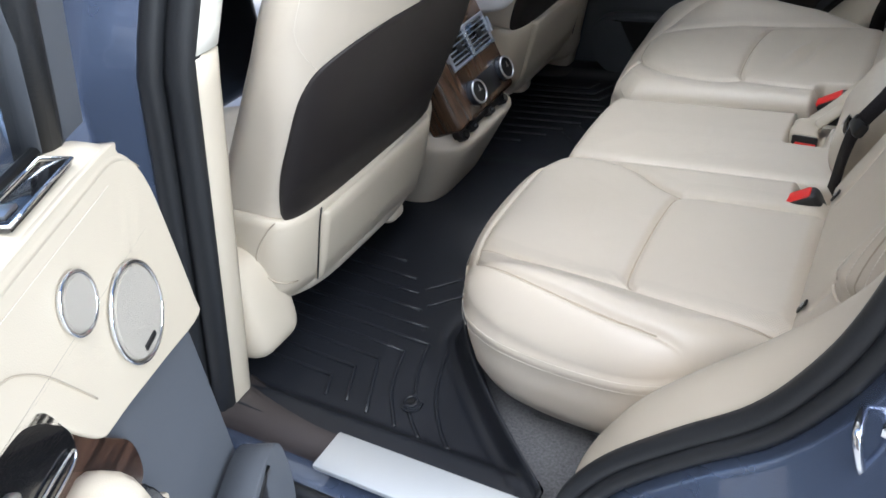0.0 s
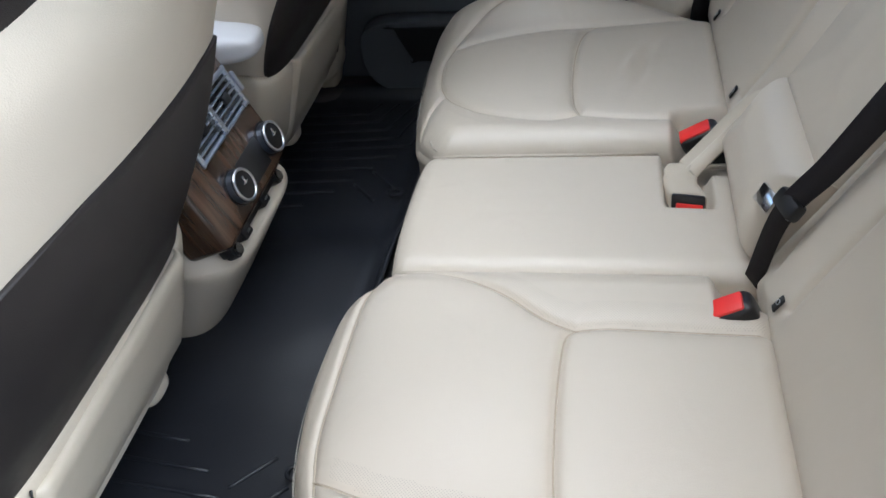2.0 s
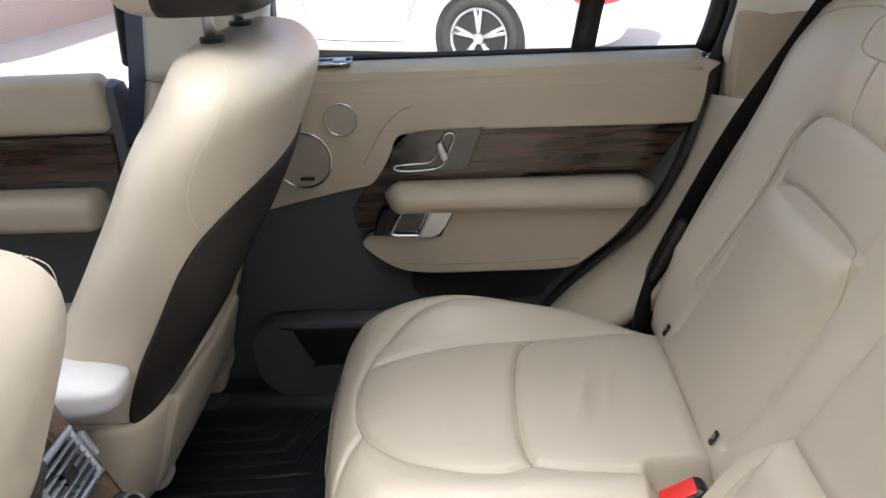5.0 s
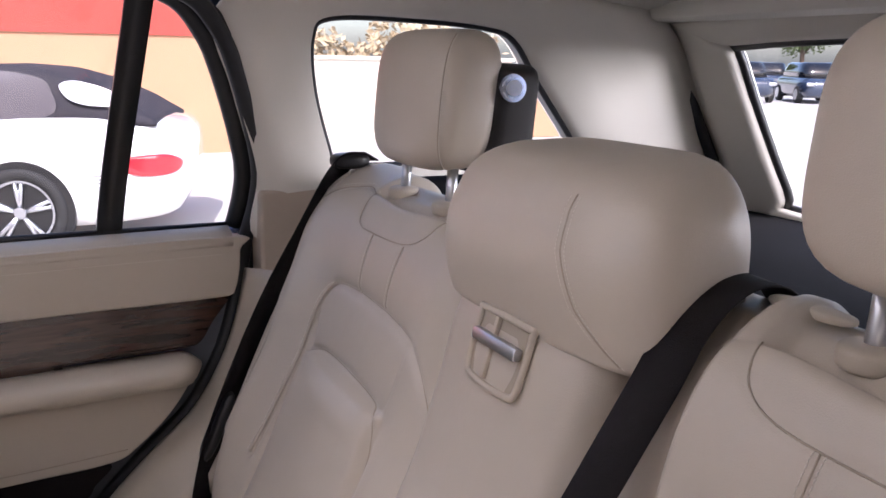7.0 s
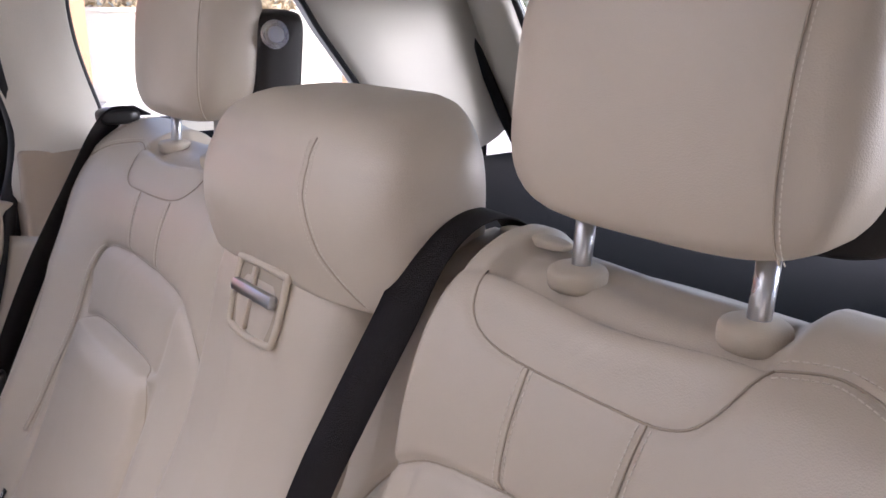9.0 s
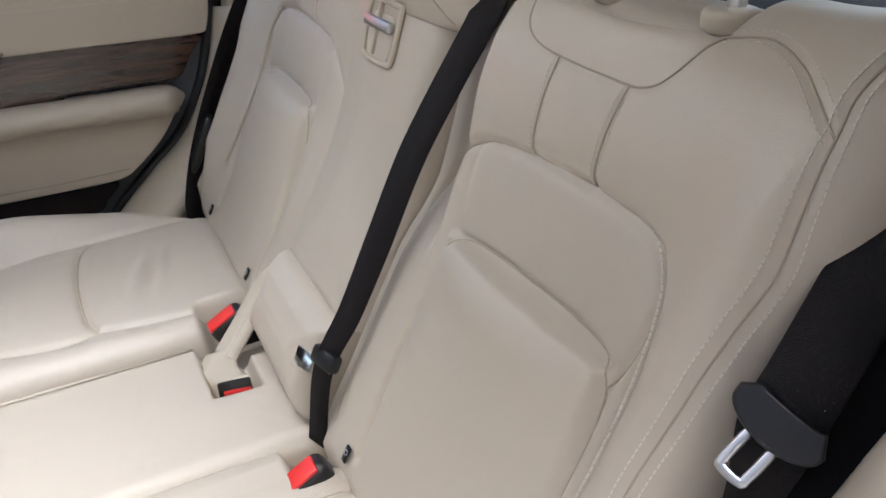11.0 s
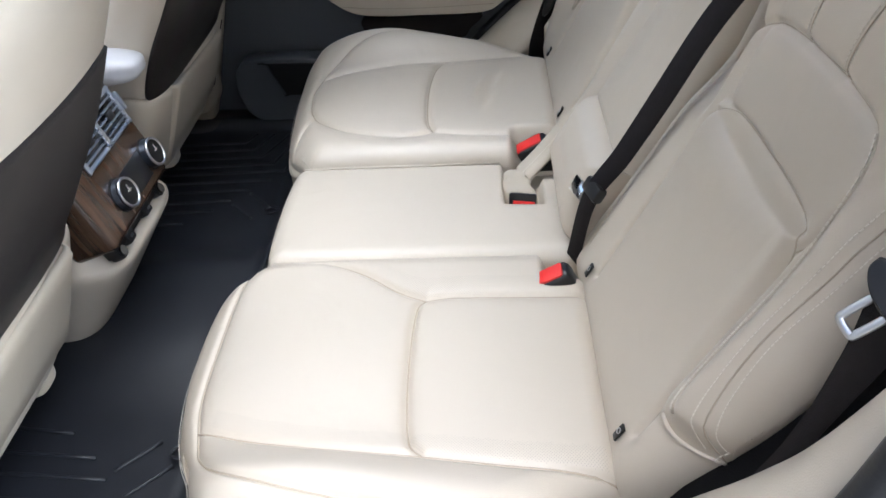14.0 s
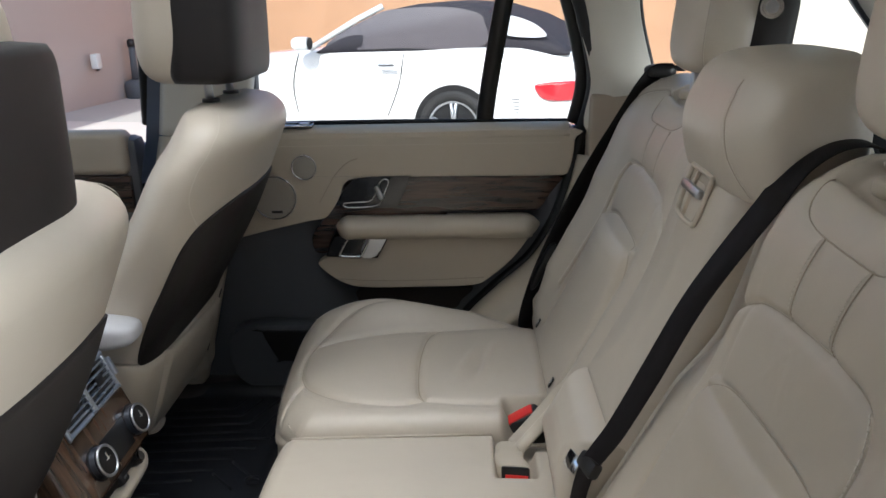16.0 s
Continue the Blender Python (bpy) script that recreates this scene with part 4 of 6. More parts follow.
def backrest(s):
    off = np.array((-0.036 if s > 0 else 0.0, 0.0))
    lumbar, outer, in_r, in_l, flute1, flute2 = (line + off for line in (B_LUMBAR, B_OUTER, B_IN_R, B_IN_L, B_FLUTE1, B_FLUTE2))
    mid_a = 0.37 + off[0]
    top = PL[-1]
    f0 = lambda v: np.full(np.shape(v), 0.128)
    f1 = table([0, 0.1, 0.2, 0.3, 0.6, 0.85, 1.0], [0.612, 0.630, 0.638, 0.644, 0.658, 0.668, 0.650] if s > 0 else [0.570, 0.578, 0.594, 0.612, 0.630, 0.656, 0.650])

    ramp = lambda k: np.clip(k, 0, 1) ** 2 * (3 - 2 * np.clip(k, 0, 1))

    def extra(p, q, d):
        z = np.interp(q, PL, PROF[:, 1])
        flat = 0.030 * (1 - np.sqrt(1 - np.clip(1 - d / 0.05, 0, 1) ** 2)) * ramp((0.21 - p) / 0.03)
        h = 0.030 * np.exp(-((p - 0.585) / 0.045) ** 2) * (np.clip((z - 0.40) / 0.12, 0, 1) if s > 0 else ramp((z - 0.480 - 0.35 * (p - 0.56)) / 0.040)) * np.clip((0.93 - z) / 0.2, 0.25, 1)
        fold = q - length_at(0.906) - 0.004 * np.sin(30 * p)
        h += (0.003 * np.exp(-((fold + 0.006) / 0.010) ** 2) - 0.016 * ramp(fold / 0.010) + 0.002 * np.sin(150 * fold + 9 * p) * ramp(fold / 0.02)) * ramp((p - 0.235) / 0.02) * ramp((0.480 - p) / 0.02)
        h += 0.013 * ramp((length_at(0.688) - q) / 0.012) * ramp((p - 0.240 - off[0]) / 0.014) * ramp((0.520 + off[0] - p) / 0.014) * np.exp(-((0.69 - z) / 0.12) ** 2)
        h += 0.010 * np.exp(-(((z - 0.60) / 0.10) ** 2 + ((p - mid_a) / 0.12) ** 2))
        h += 0.008 * np.exp(-(((z - 0.652) / 0.028) ** 2)) * np.clip(1 - ((p - mid_a) / 0.125) ** 4, 0, 1)
        return h + flat - 0.018 * ramp((0.222 - p) / 0.016) * ramp((z - 0.62) / 0.10) * (s < 0)

    ob = pad("backrest", f0, f1, lambda u: np.full(np.shape(u), 0.0), lambda u: np.full(np.shape(u), top), back_lift(s),
        [lumbar, outer, in_r], CREAM, None, n=(270, 330), edge=0.05, drop=0.045, puff=0.007,
        groove=0.0040, reach=0.011, skirt=((-0.006, -0.050), (-0.030, -0.065), (-0.060, -0.10)), extra=extra, fine=[flute1, flute2, B_FLAP, B_SHOULDER, B_SIDE, B_TOP, in_l])
    main, fine = [lumbar, outer, in_r], [flute1, flute2, B_FLAP, B_SHOULDER, B_SIDE]
    skin = SKIN[ob.name]
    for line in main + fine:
        tube("seam", skin(line, 0.0006), 0.0009, CREASE_SHADE, ob, k=6)
    for line, gap in ((flute1, 0.0045), (flute1, -0.0045), (flute2, 0.0045), (flute2, -0.0045), (B_SHOULDER, 0.006), (B_SHOULDER, -0.006), (B_SIDE, 0.007), (B_SIDE, -0.007)):
        stitches("stitching", skin(beside(catmull(line[::3], 6), gap), 0.0005 if line is not B_SIDE else 0.0007), ob, step=0.0052, length=0.0036, r=0.0005 if line is not B_SIDE else 0.0007)
    right = outer[len(outer) * 10 // 15:]
    tube("piping", skin(right + (0.006, 0.0), 0.0008), 0.0030, CREAM, ob, k=8)
    stitches("stitching", skin(right + (0.007, 0.0), 0.0038), ob, step=0.0058, length=0.0044, r=0.0010)
    if s < 0:
        # raised edge that ends the bolster at its foot
        tip = on_back([(0.543, 0.490), (0.556, 0.487), (0.569, 0.488), (0.587, 0.496), (0.602, 0.506)])
        tube("end_flap", skin(tip, 0.0012), 0.0030, CREAM, ob, "raised cream edge at the foot of the bolster", k=8, flat=0.7)
    return seated(ob, s)


backrest(-1)
backrest(1)
mb = pad("backrest", lambda v: np.full(np.shape(v), -0.126), lambda v: np.full(np.shape(v), 0.126), lambda u: np.full(np.shape(u), length_at(0.50)), lambda u: np.full(np.shape(u), PL[-1] - 0.02),
    back_lift(1), [], CREAM, None, n=(90, 150), edge=0.03, drop=0.03, puff=0, groove=0, skirt=((0, -0.05), (0, -0.10)),
    extra=lambda p, q, d: 0.012 + 0.012 * np.clip(d / 0.1, 0, 1))
seated(mb, 0)
roll = pad("lower_roll", lambda v: np.full(np.shape(v), -0.126), lambda v: np.full(np.shape(v), 0.118), lambda u: np.full(np.shape(u), length_at(0.395)), lambda u: np.full(np.shape(u), length_at(0.515)),
    back_lift(1), [], CREAM, None, n=(80, 60), edge=0.035, drop=0.04, puff=0, groove=0, skirt=((0, -0.05), (0, -0.10)), extra=lambda p, q, d: 0.035 + 0.01 * np.clip(d / 0.06, 0, 1))
seated(roll, 0)

# black sheet added for the shade between the bolster and the wheel arch trim
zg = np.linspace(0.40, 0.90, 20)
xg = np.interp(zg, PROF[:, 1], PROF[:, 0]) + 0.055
tagged(band("gap_shade", np.stack([xg, np.full(20, -0.57), zg], -1), np.stack([xg - 0.01, np.full(20, -0.70), zg], -1), 0.01, BLACK_CLOTH), "black sheet standing for shade between seat and wheel arch", "trim", kind="structure")

# ---- headrests of the rear bench ----
def soft_block(name, c, half, mat, parent, n=3.2, levels=26, tilt=0.0, lean=0.0, power=2.6, label="", taper=0.0):
    """A cushion block: superellipse rings over its height, closing softly at both ends."""
    rings = []
    for t in np.sin(np.linspace(-np.pi / 2, np.pi / 2, levels)):
        k = (1 - abs(t * 0.9995) ** power) ** (1 / power)
        kx = k * (1 + taper * t)
        rings.append(super_ring(c[0] + lean * t * half[2], c[1], c[2] + t * half[2], half[0] * kx, half[1] * (0.15 + 0.85 * k), n, 56, tilt))
    return loft(name, rings, mat, parent, label)


def outer_headrest(s, yc, hw):
    y = s * yc
    ob = thing("headrest", (0, 0, 0), "cream leather rear headrest on two chrome posts", "headrest", "rear headrests")
    xc, zc, hz = 0.800, 1.060, 0.093
    soft_block("cushion", (xc, y, zc), (0.060, hw, hz), CREAM, ob, n=3.2, lean=0.10, power=3.8)
    th = np.linspace(-0.90, 0.90, 26)
    for o in (-0.72 if s < 0 else -0.88,):
        face = xc - 0.060 * (1 - abs(o) ** 3.2) ** (1 / 3.2) * (1 - np.abs(th) ** 3.8) ** (1 / 3.8) + 0.10 * hz * th
        line = np.stack([face - 0.0004, y + o * hw + o * hw * 0.06 * th**2, zc + hz * th], -1)
        tube("seam", line, 0.0008, CREASE_SHADE, ob, k=6)
        stitches("stitching", line + np.array((-0.0004, 0.005 * o, 0)), ob)
    for o in (-0.0705, 0.0705):
        tube("post", [(0.787, y + o, 0.88), (0.795, y + o, 0.990)], 0.0075, SATIN, ob, "chrome post", k=16)
        soft_block("collar", (0.7870, y + o, 0.918), (0.0225, 0.0225, 0.010), CREAM_TRIM, ob, n=2, levels=18, power=4, label="round beige plastic collar")
    # dark back shell that wraps round the inner side, with a reading lamp
    soft_block("back_shell", (0.862, y, 1.036), (0.044, hw + 0.003, 0.073), BROWN_SHELL, ob, n=4.5, lean=0.10, power=7, label="dark plastic back shell")
    lamp = disc_part("lamp", (0.852, y - s * (hw + 0.004), 1.078), 0.018, 0.016, (-0.25, -s, 0.05), CHROME, ob, bevel=0.004, label="round chrome reading lamp")
    disc_part("lamp_lens", (0.850, y - s * (hw + 0.013), 1.0785), 0.010, 0.004, (-0.25, -s, 0.05), SATIN, lamp, bevel=0.001)
    return ob


outer_headrest(-1, 0.374, 0.128)
outer_headrest(1, 0.378, 0.114)
mh = thing("headrest", (0, 0, 0), "wide cream leather middle headrest", "headrest", "rear headrests")
MHY = -0.004
rings = []
for t in np.linspace(0, 1, 40):
    z = 0.864 + 0.168 * t
    k = (1 - max(0.0, (t - 0.40) / 0.601) ** 2.6) ** (1 / 2.6) if t > 0.40 else 1.0
    low = max(0.0, (0.22 - t) / 0.22)
    half = 0.174 * (0.45 + 0.55 * k) * (1 - 0.03 * low**2)
    front = 0.690 - 0.012 * math.sin(math.pi * min(1.0, t / 0.7)) + 0.115 * (1 - k) ** 1.25
    rear_x = 0.850 - 0.02 * low - 0.01 * (1 - k)
    rings.append(super_ring((front + rear_x) / 2, MHY, z, (rear_x - front) / 2, half, 3.6, 72))
rings.insert(0, rings[0] * np.array((1, 1, 0)) + np.array((0.012, 0, 0.858)))
hc = loft("cushion", rings, CREAM, mh)
# stitched seams that part the front from the cheeks in a long curve
for side in (-1,):
    line = []
    for r in rings[2:-7]:
        xs, half = r[:, 0], np.abs(r[:, 1] - MHY).max()
        want = np.interp(r[0, 2], [0.866, 0.885, 0.91, 0.955, 0.985, 1.02], [0.146, 0.128, 0.105, 0.080, 0.073, 0.076])
        f = min(want / half, 0.97)
        dx = (xs.max() - xs.min()) / 2
        line.append(((xs.max() + xs.min()) / 2 - dx * (1 - f**3.6) ** (1 / 3.6), MHY + side * f * half, r[0, 2]))
    tube("seam", catmull(line, 3), 0.0009, CREASE_SHADE, hc, k=6)
    for off in (-0.006, 0.006):
        stitches("stitching", catmull(np.array(line) + (-0.0008 + 0.06 * abs(off) * (1 if off * side > 0 else -1), off, 0), 3), hc)
latch_lean = Euler((0, radians(17), 0)).to_matrix().to_4x4()
lt = thing("seat_release", Matrix.Translation((0.6780, -0.004, 0.842)) @ latch_lean @ Matrix.Scale(0.89, 4), "beige seat release frame with chrome pull bar", "latch")
o = catmull([(-0.050, -0.030), (-0.051, 0.028), (-0.045, 0.034), (0.045, 0.034), (0.051, 0.028), (0.050, -0.030), (0.034, -0.044), (-0.034, -0.044)], 5, closed=True)
tube("frame", np.stack([np.full(len(o), -0.001), o[:, 0], o[:, 1]], -1), 0.0042, CREAM_TRIM, lt, closed=True)
mesh_part("recess", plate_mesh("recess", o * 0.97, 0.01, 0.001, lambda p, q, h: np.stack([0.0005 - h, p, q], -1)), CREASE_SHADE, lt, "recess with its shade in the colour")
box_part("pull_bar", (-0.007, 0, 0.004), (0.012, 0.088, 0.015), SATIN, lt, 0.004, "chrome pull bar")
box_part("divider", (-0.003, 0.012, -0.004), (0.006, 0.006, 0.070), CREAM_TRIM, lt, 0.001)


# ---- front seats ----
FZ = [0.10, 0.30, 0.465, 0.55, 0.65, 0.73, 0.82, 0.868, 0.898, 0.918, 0.929]
FX = [-0.34, -0.275, -0.222, -0.172, -0.110, -0.066, -0.025, -0.006, -0.012, -0.035, -0.075]
FW = [0.245, 0.248, 0.250, 0.256, 0.268, 0.276, 0.270, 0.252, 0.228, 0.192, 0.135]
FD = [0.085, 0.088, 0.092, 0.095, 0.097, 0.098, 0.094, 0.086, 0.074, 0.056, 0.022]
fx, seat_width, fd = table(FZ, FX), table(FZ, FW), table(FZ, FD)
fn = table([0.1, 0.45, 0.60, 0.72, 0.80, 0.96], [5.0, 4.4, 3.3, 2.35, 2.2, 2.3])


def front_seat(yc, dx, pocket, out, wide=1.0):
    """pocket: middle of the map pocket beside the seat's; out: the side towards the door."""
    width = lambda z: seat_width(z) * wide
    ob = thing("front_seat", (dx, yc, 0), "cream leather front seat with dark back shell", "car seat", "front seats")
    zs = np.r_[np.linspace(0.30, 0.862, 44), 0.929 - 0.067 * (1 - np.sin(np.linspace(0.05, np.pi / 2, 14)))]
    rings = [super_ring(fx(z) - fd(z), 0, z, fd(z), width(z), fn(z), 140) for z in zs]
    loft("backrest", rings, CREAM, ob)
    # dark shell let into the lower back
    P = []
    edge_at = table([0.440, 0.478, 0.506, 0.535, 0.563, 0.591, 0.619, 0.647, 0.675, 0.704, 0.732, 0.750, 0.762, 0.770], [0.85, 1.07, 1.16, 1.23, 1.255, 1.25, 1.23, 1.21, 1.18, 1.12, 1.00, 0.80, 0.56, 0.22])
    for z in np.linspace(0.440, 0.770, 76):
        t, lim = (z - 0.440) / 0.330, float(edge_at(z))
        th = np.linspace(-lim, lim, 90)
        c, sn = np.cos(th), np.sin(th)
        n = fn(z)
        x = fd(z) * np.abs(c) ** (2 / n)
        y = width(z) * np.sign(sn) * np.abs(sn) ** (2 / n)
        e = np.minimum(np.clip((lim - np.abs(th)) / 0.06, 0, 1), min(1, (1 - t) / 0.03))
        h = -0.004 + 0.009 * np.sqrt(e)
        P.append(np.stack([fx(z) - fd(z) + x * (1 + h / fd(z)), y * (1 + h / width(z)), np.full(90, z)], -1))
    mesh_part("back_shell", grid_mesh("back_shell", np.array(P)), BROWN_SHELL, ob, "dark espresso plastic back shell")
    # cream band below the shell with a dipped rim, and the map pocket that stands off it
    th = np.linspace(0, 2 * np.pi, 140, endpoint=False)
    rings = []
    for k, o in ((0.0, -0.012), (0.03, 0.004), (0.2, 0.011), (0.6, 0.013), (0.90, 0.012), (0.97, 0.009), (1.0, 0.002), (0.92, -0.002)):
        c, sn = np.cos(th), np.sin(th)
        rim = 0.472 + 0.016 * np.abs(sn) ** 8
        z = 0.300 + (rim - 0.300) * k
        n = fn(z)
        rings.append(np.stack([fx(z) - fd(z) + (fd(z) + o) * np.sign(c) * np.abs(c) ** (2 / n), (width(z) + o) * np.sign(sn) * np.abs(sn) ** (2 / n), z], -1))
    band = loft("lower_band", rings, CREAM_TRIM, ob, "cream lower band of the seat back", caps=False)
    rings = []
    w = 0.172
    yy = np.linspace(-w, w, 60)
    edge = np.clip((w - np.abs(yy)) / 0.010, 0, 1) ** 0.5
    for k, out_by in ((0.0, 0.006), (0.06, 0.016), (0.3, 0.020), (0.8, 0.024), (0.95, 0.024), (1.0, 0.018), (1.0, 0.010), (0.9, 0.006)):
        z = 0.298 + (0.462 - 0.298) * k + 0.010 * k * (yy / w) * -out
        rings.append(np.stack([fx(z) - 0.004 + out_by * edge, pocket + yy, z], -1))
    bk = [r - np.array([0.03, 0, 0]) for r in rings[::-1]]
    mesh_part("pocket", grid_mesh("pocket", np.array(rings + bk), closed_u=True), CREAM_TRIM, ob, "cream lip of the map pocket")
    # open joint along the pocket's outer end, and the joint over the band
    yj = pocket + out * (w + 0.004)
    zj = np.linspace(0.312, 0.468, 12)
    tube("joint", np.stack([fx(zj) + 0.011, np.full(12, yj), zj], -1), 0.0014, BLACK_PLASTIC, band, k=6)
    # joint round the end cap beside the shell's foot
    cap = catmull([(-0.240, 0.480), (-0.256, 0.465), (-0.283, 0.432), (-0.300, 0.396), (-0.286, 0.360), (-0.262, 0.338)], 5)
    n, zc = fn(cap[:, 1]), cap[:, 1]
    c = np.clip((cap[:, 0] - fx(zc) + fd(zc)) / (fd(zc) + 0.0132), -1, 1)
    tube("cap_joint", np.stack([cap[:, 0], out * (width(zc) + 0.0132) * (1 - np.abs(c) ** n) ** (1 / n), zc], -1), 0.0014, CREASE_SHADE, band, k=6)
    tube("shell_rim", [(fx(0.437) + 0.012, y, 0.474 + 0.02 * abs(y / 0.2) ** 6) for y in np.linspace(-0.175, 0.175, 12)], 0.004, CREAM_TRIM, band, k=8)
    soft_block("release_lever", (fx(0.285) - 0.02, pocket - out * 0.10, 0.282), (0.030, 0.030, 0.022), CREAM_TRIM, ob, n=3, power=3, label="small cream lever under the pocket")
    # lower side cover and seat base
    for s in (-1, 1):
        soft_block("side_cover", (-0.402 if s == out else -0.45, s * 0.258, 0.316), (0.118, 0.062, 0.106), CREAM_TRIM, ob, n=4.6, power=4.6, taper=-0.06, label="rounded cream side cover")
    soft_block("seat_cushion", (-0.56, 0, 0.34), (0.30, 0.25, 0.09), CREAM, ob, n=4.5, power=4)
    box_part("seat_frame", (-0.62, 0, 0.20), (0.30, 0.36, 0.12), BLACK_PLASTIC, ob, 0.02)
    for s in (-1, 1):
        box_part("runner", (-0.62, s * 0.16, 0.165), (0.36, 0.045, 0.04), BLACK_PLASTIC, ob, 0.006)
    # seams on the upper back
    for s in (-1, 1):
        for off in (-0.004, 0.004):
            line = []
            for z in np.linspace(0.738, 0.921, 28):
                sn = s * float(np.interp(z, [0.738, 0.76, 0.78, 0.80, 0.84, 0.88, 0.921], [0.845, 0.905, 0.943, 0.962, 0.968, 0.955, 0.90]))
                c = (1 - abs(sn) ** fn(z)) ** (1 / fn(z))
                line.append((fx(z) - fd(z) + fd(z) * c + 0.0010, width(z) * sn + off, z))
            stitches("stitching", catmull(line, 3), ob, step=0.005, length=0.0034, r=0.0005)
    return ob


front_seat(0.456, 0.0, 0.000, 1)
front_seat(-0.394, 0.006, 0.008, -1, 0.964)


def front_headrest(yc, dx, dz):
    ob = thing("headrest", (dx, yc, dz), "cream leather front headrest with dark back shell", "headrest", "front headrests")
    soft_block("cushion", (-0.140, 0, 1.115), (0.085, 0.142, 0.128), CREAM, ob, n=3.4, lean=0.05, power=4.0)
    rings = []
    for t in np.linspace(0, 1, 24):
        k = (1 - abs(2 * t - 1) ** 8) ** (1 / 8) if 0 < t < 1 else 0.3
        rings.append(super_ring(-0.096 + 0.004 * t, 0, 0.986 + 0.190 * t, 0.068 * k, 0.1445 * (0.25 + 0.75 * k), 4.6, 56))
    loft("back_shell", rings, BROWN_SHELL, ob, "dark plastic back shell")
    for o in (-0.065, 0.065):
        tube("post", [(-0.105, o, 0.90 - dz), (-0.112, o, 1.06)], 0.0075, SATIN, ob, "chrome post", k=16)
        disc_part("collar", (-0.105, o, 0.931 - dz), 0.016, 0.008, (0, 0, 1), BLACK_PLASTIC, ob, k=24)
    return ob


front_headrest(0.446, 0.0, -0.026)
front_headrest(-0.43, 0.006, -0.095)

# ---- centre console seen from the rear ----
con = thing("centre_console", (0, 0, 0), "cream centre console end with walnut veneer, vents and dials", "console")
rings = []
for z, x, w, d in ((0.14, -0.33, 0.115, 0.10), (0.18, -0.295, 0.125, 0.12), (0.25, -0.250, 0.142, 0.15), (0.31, -0.212, 0.152, 0.17), (0.335, -0.196, 0.158, 0.18), (0.344, -0.196, 0.157, 0.18), (0.349, -0.201, 0.156, 0.178), (0.353, -0.212, 0.152, 0.17),
                   (0.385, -0.232, 0.148, 0.16), (0.46, -0.275, 0.135, 0.14), (0.58, -0.315, 0.125, 0.14), (0.63, -0.34, 0.12, 0.14), (0.645, -0.36, 0.11, 0.12)):
    rings.append(super_ring(x - d, 0.015, z, d, w, 4.5, 48))
loft("housing", rings, CREAM_TRIM, con)
# veneered face, leaning forwards
tiltm = Matrix.Translation((-0.247, 0.010, 0.486)) @ Euler((0, radians(-22), 0)).to_matrix().to_4x4()
bm = bmesh.new()
box(bm, (-0.025, -0.010, 0.000), (0.085, 0.252, 0.222), 0.012, 4)
fp = part("face_plate", bm, WOOD_Y, con, "glossy walnut veneer face")
fp.matrix_basis = tiltm
for s in (-1, 1):
    vent = part("air_vent", (lambda b: (box(b, (0.0168, s * 0.0435 + 0.0125, 0.031), (0.006, 0.082, 0.060), 0.003), b)[1])(bmesh.new()), GLOSS_BLACK, con, "chrome-slatted air vent")
    vent.matrix_basis = tiltm
    fr = catmull([(s * 0.0435 + 0.0125 + a, 0.031 + b) for a, b in ((-0.041, -0.027), (-0.038, -0.031), (0.038, -0.031), (0.041, -0.027), (0.041, 0.027), (0.038, 0.031), (-0.038, 0.031), (-0.041, 0.027))], 4, closed=True)
    tube("frame", np.stack([np.full(len(fr), 0.0205), fr[:, 0], fr[:, 1]], -1), 0.0042, VENT_METAL, vent, closed=True)
    for k in range(5):
        box_part("slat", (0.0215, s * 0.0435 + 0.0125, 0.031 + 0.0103 * (k - 2)), (0.006, 0.080, 0.0024), VENT_METAL, vent, 0.0008)
    box_part("vent_lever", (0.0245, s * 0.0435 + 0.0125, 0.031), (0.007, 0.019, 0.016), BLACK_PLASTIC, vent, 0.003)
    box_part("vent_wheel", (0.0225, s * 0.0935 + 0.0125, 0.034), (0.010, 0.008, 0.034), VENT_METAL, vent, 0.003, "ribbed metal thumb wheel")
    knob = disc_part("dial", (0.022, s * 0.0650 + 0.0225, -0.064), 0.0260, 0.020, (1, 0, 0), DIAL, con, k=40, bevel=0.003, label="temperature dial with bright rim")
    knob.matrix_basis = tiltm
    th = np.linspace(0, 2 * np.pi, 40, endpoint=False)
    tube("bright_rim", np.stack([np.full(40, 0.032), s * 0.0650 + 0.0225 + 0.0236 * np.cos(th), -0.064 + 0.0236 * np.sin(th)], -1), 0.0024, SATIN, knob, closed=True)
    disc_part("dial_face", (0.0318, s * 0.0650 + 0.0225, -0.064), 0.0216, 0.001, (1, 0, 0), DIAL_FACE, knob, k=40, bevel=0.0002)
    box_part("pointer", (0.0334, s * 0.0650 + 0.0225 + 0.003, -0.058), (0.002, 0.0045, 0.013), CHROME, knob, 0.0008)
    box_part("pointer_bar", (0.0332, s * 0.0650 + 0.0225 + 0.003, -0.062), (0.0016, 0.014, 0.002), CHROME, knob, 0.0005)
    ring = disc_part("dial_base", (0.014, s * 0.0650 + 0.0225, -0.064), 0.0290, 0.01, (1, 0, 0), BLACK_PLASTIC, con, k=40)
    ring.matrix_basis = tiltm
dsp = box_part("display", (0.0175, 0.0225, -0.066), (0.003, 0.080, 0.050), BLACK_PLASTIC, con, 0.001, "black glass display")
dsp.matrix_basis = tiltm
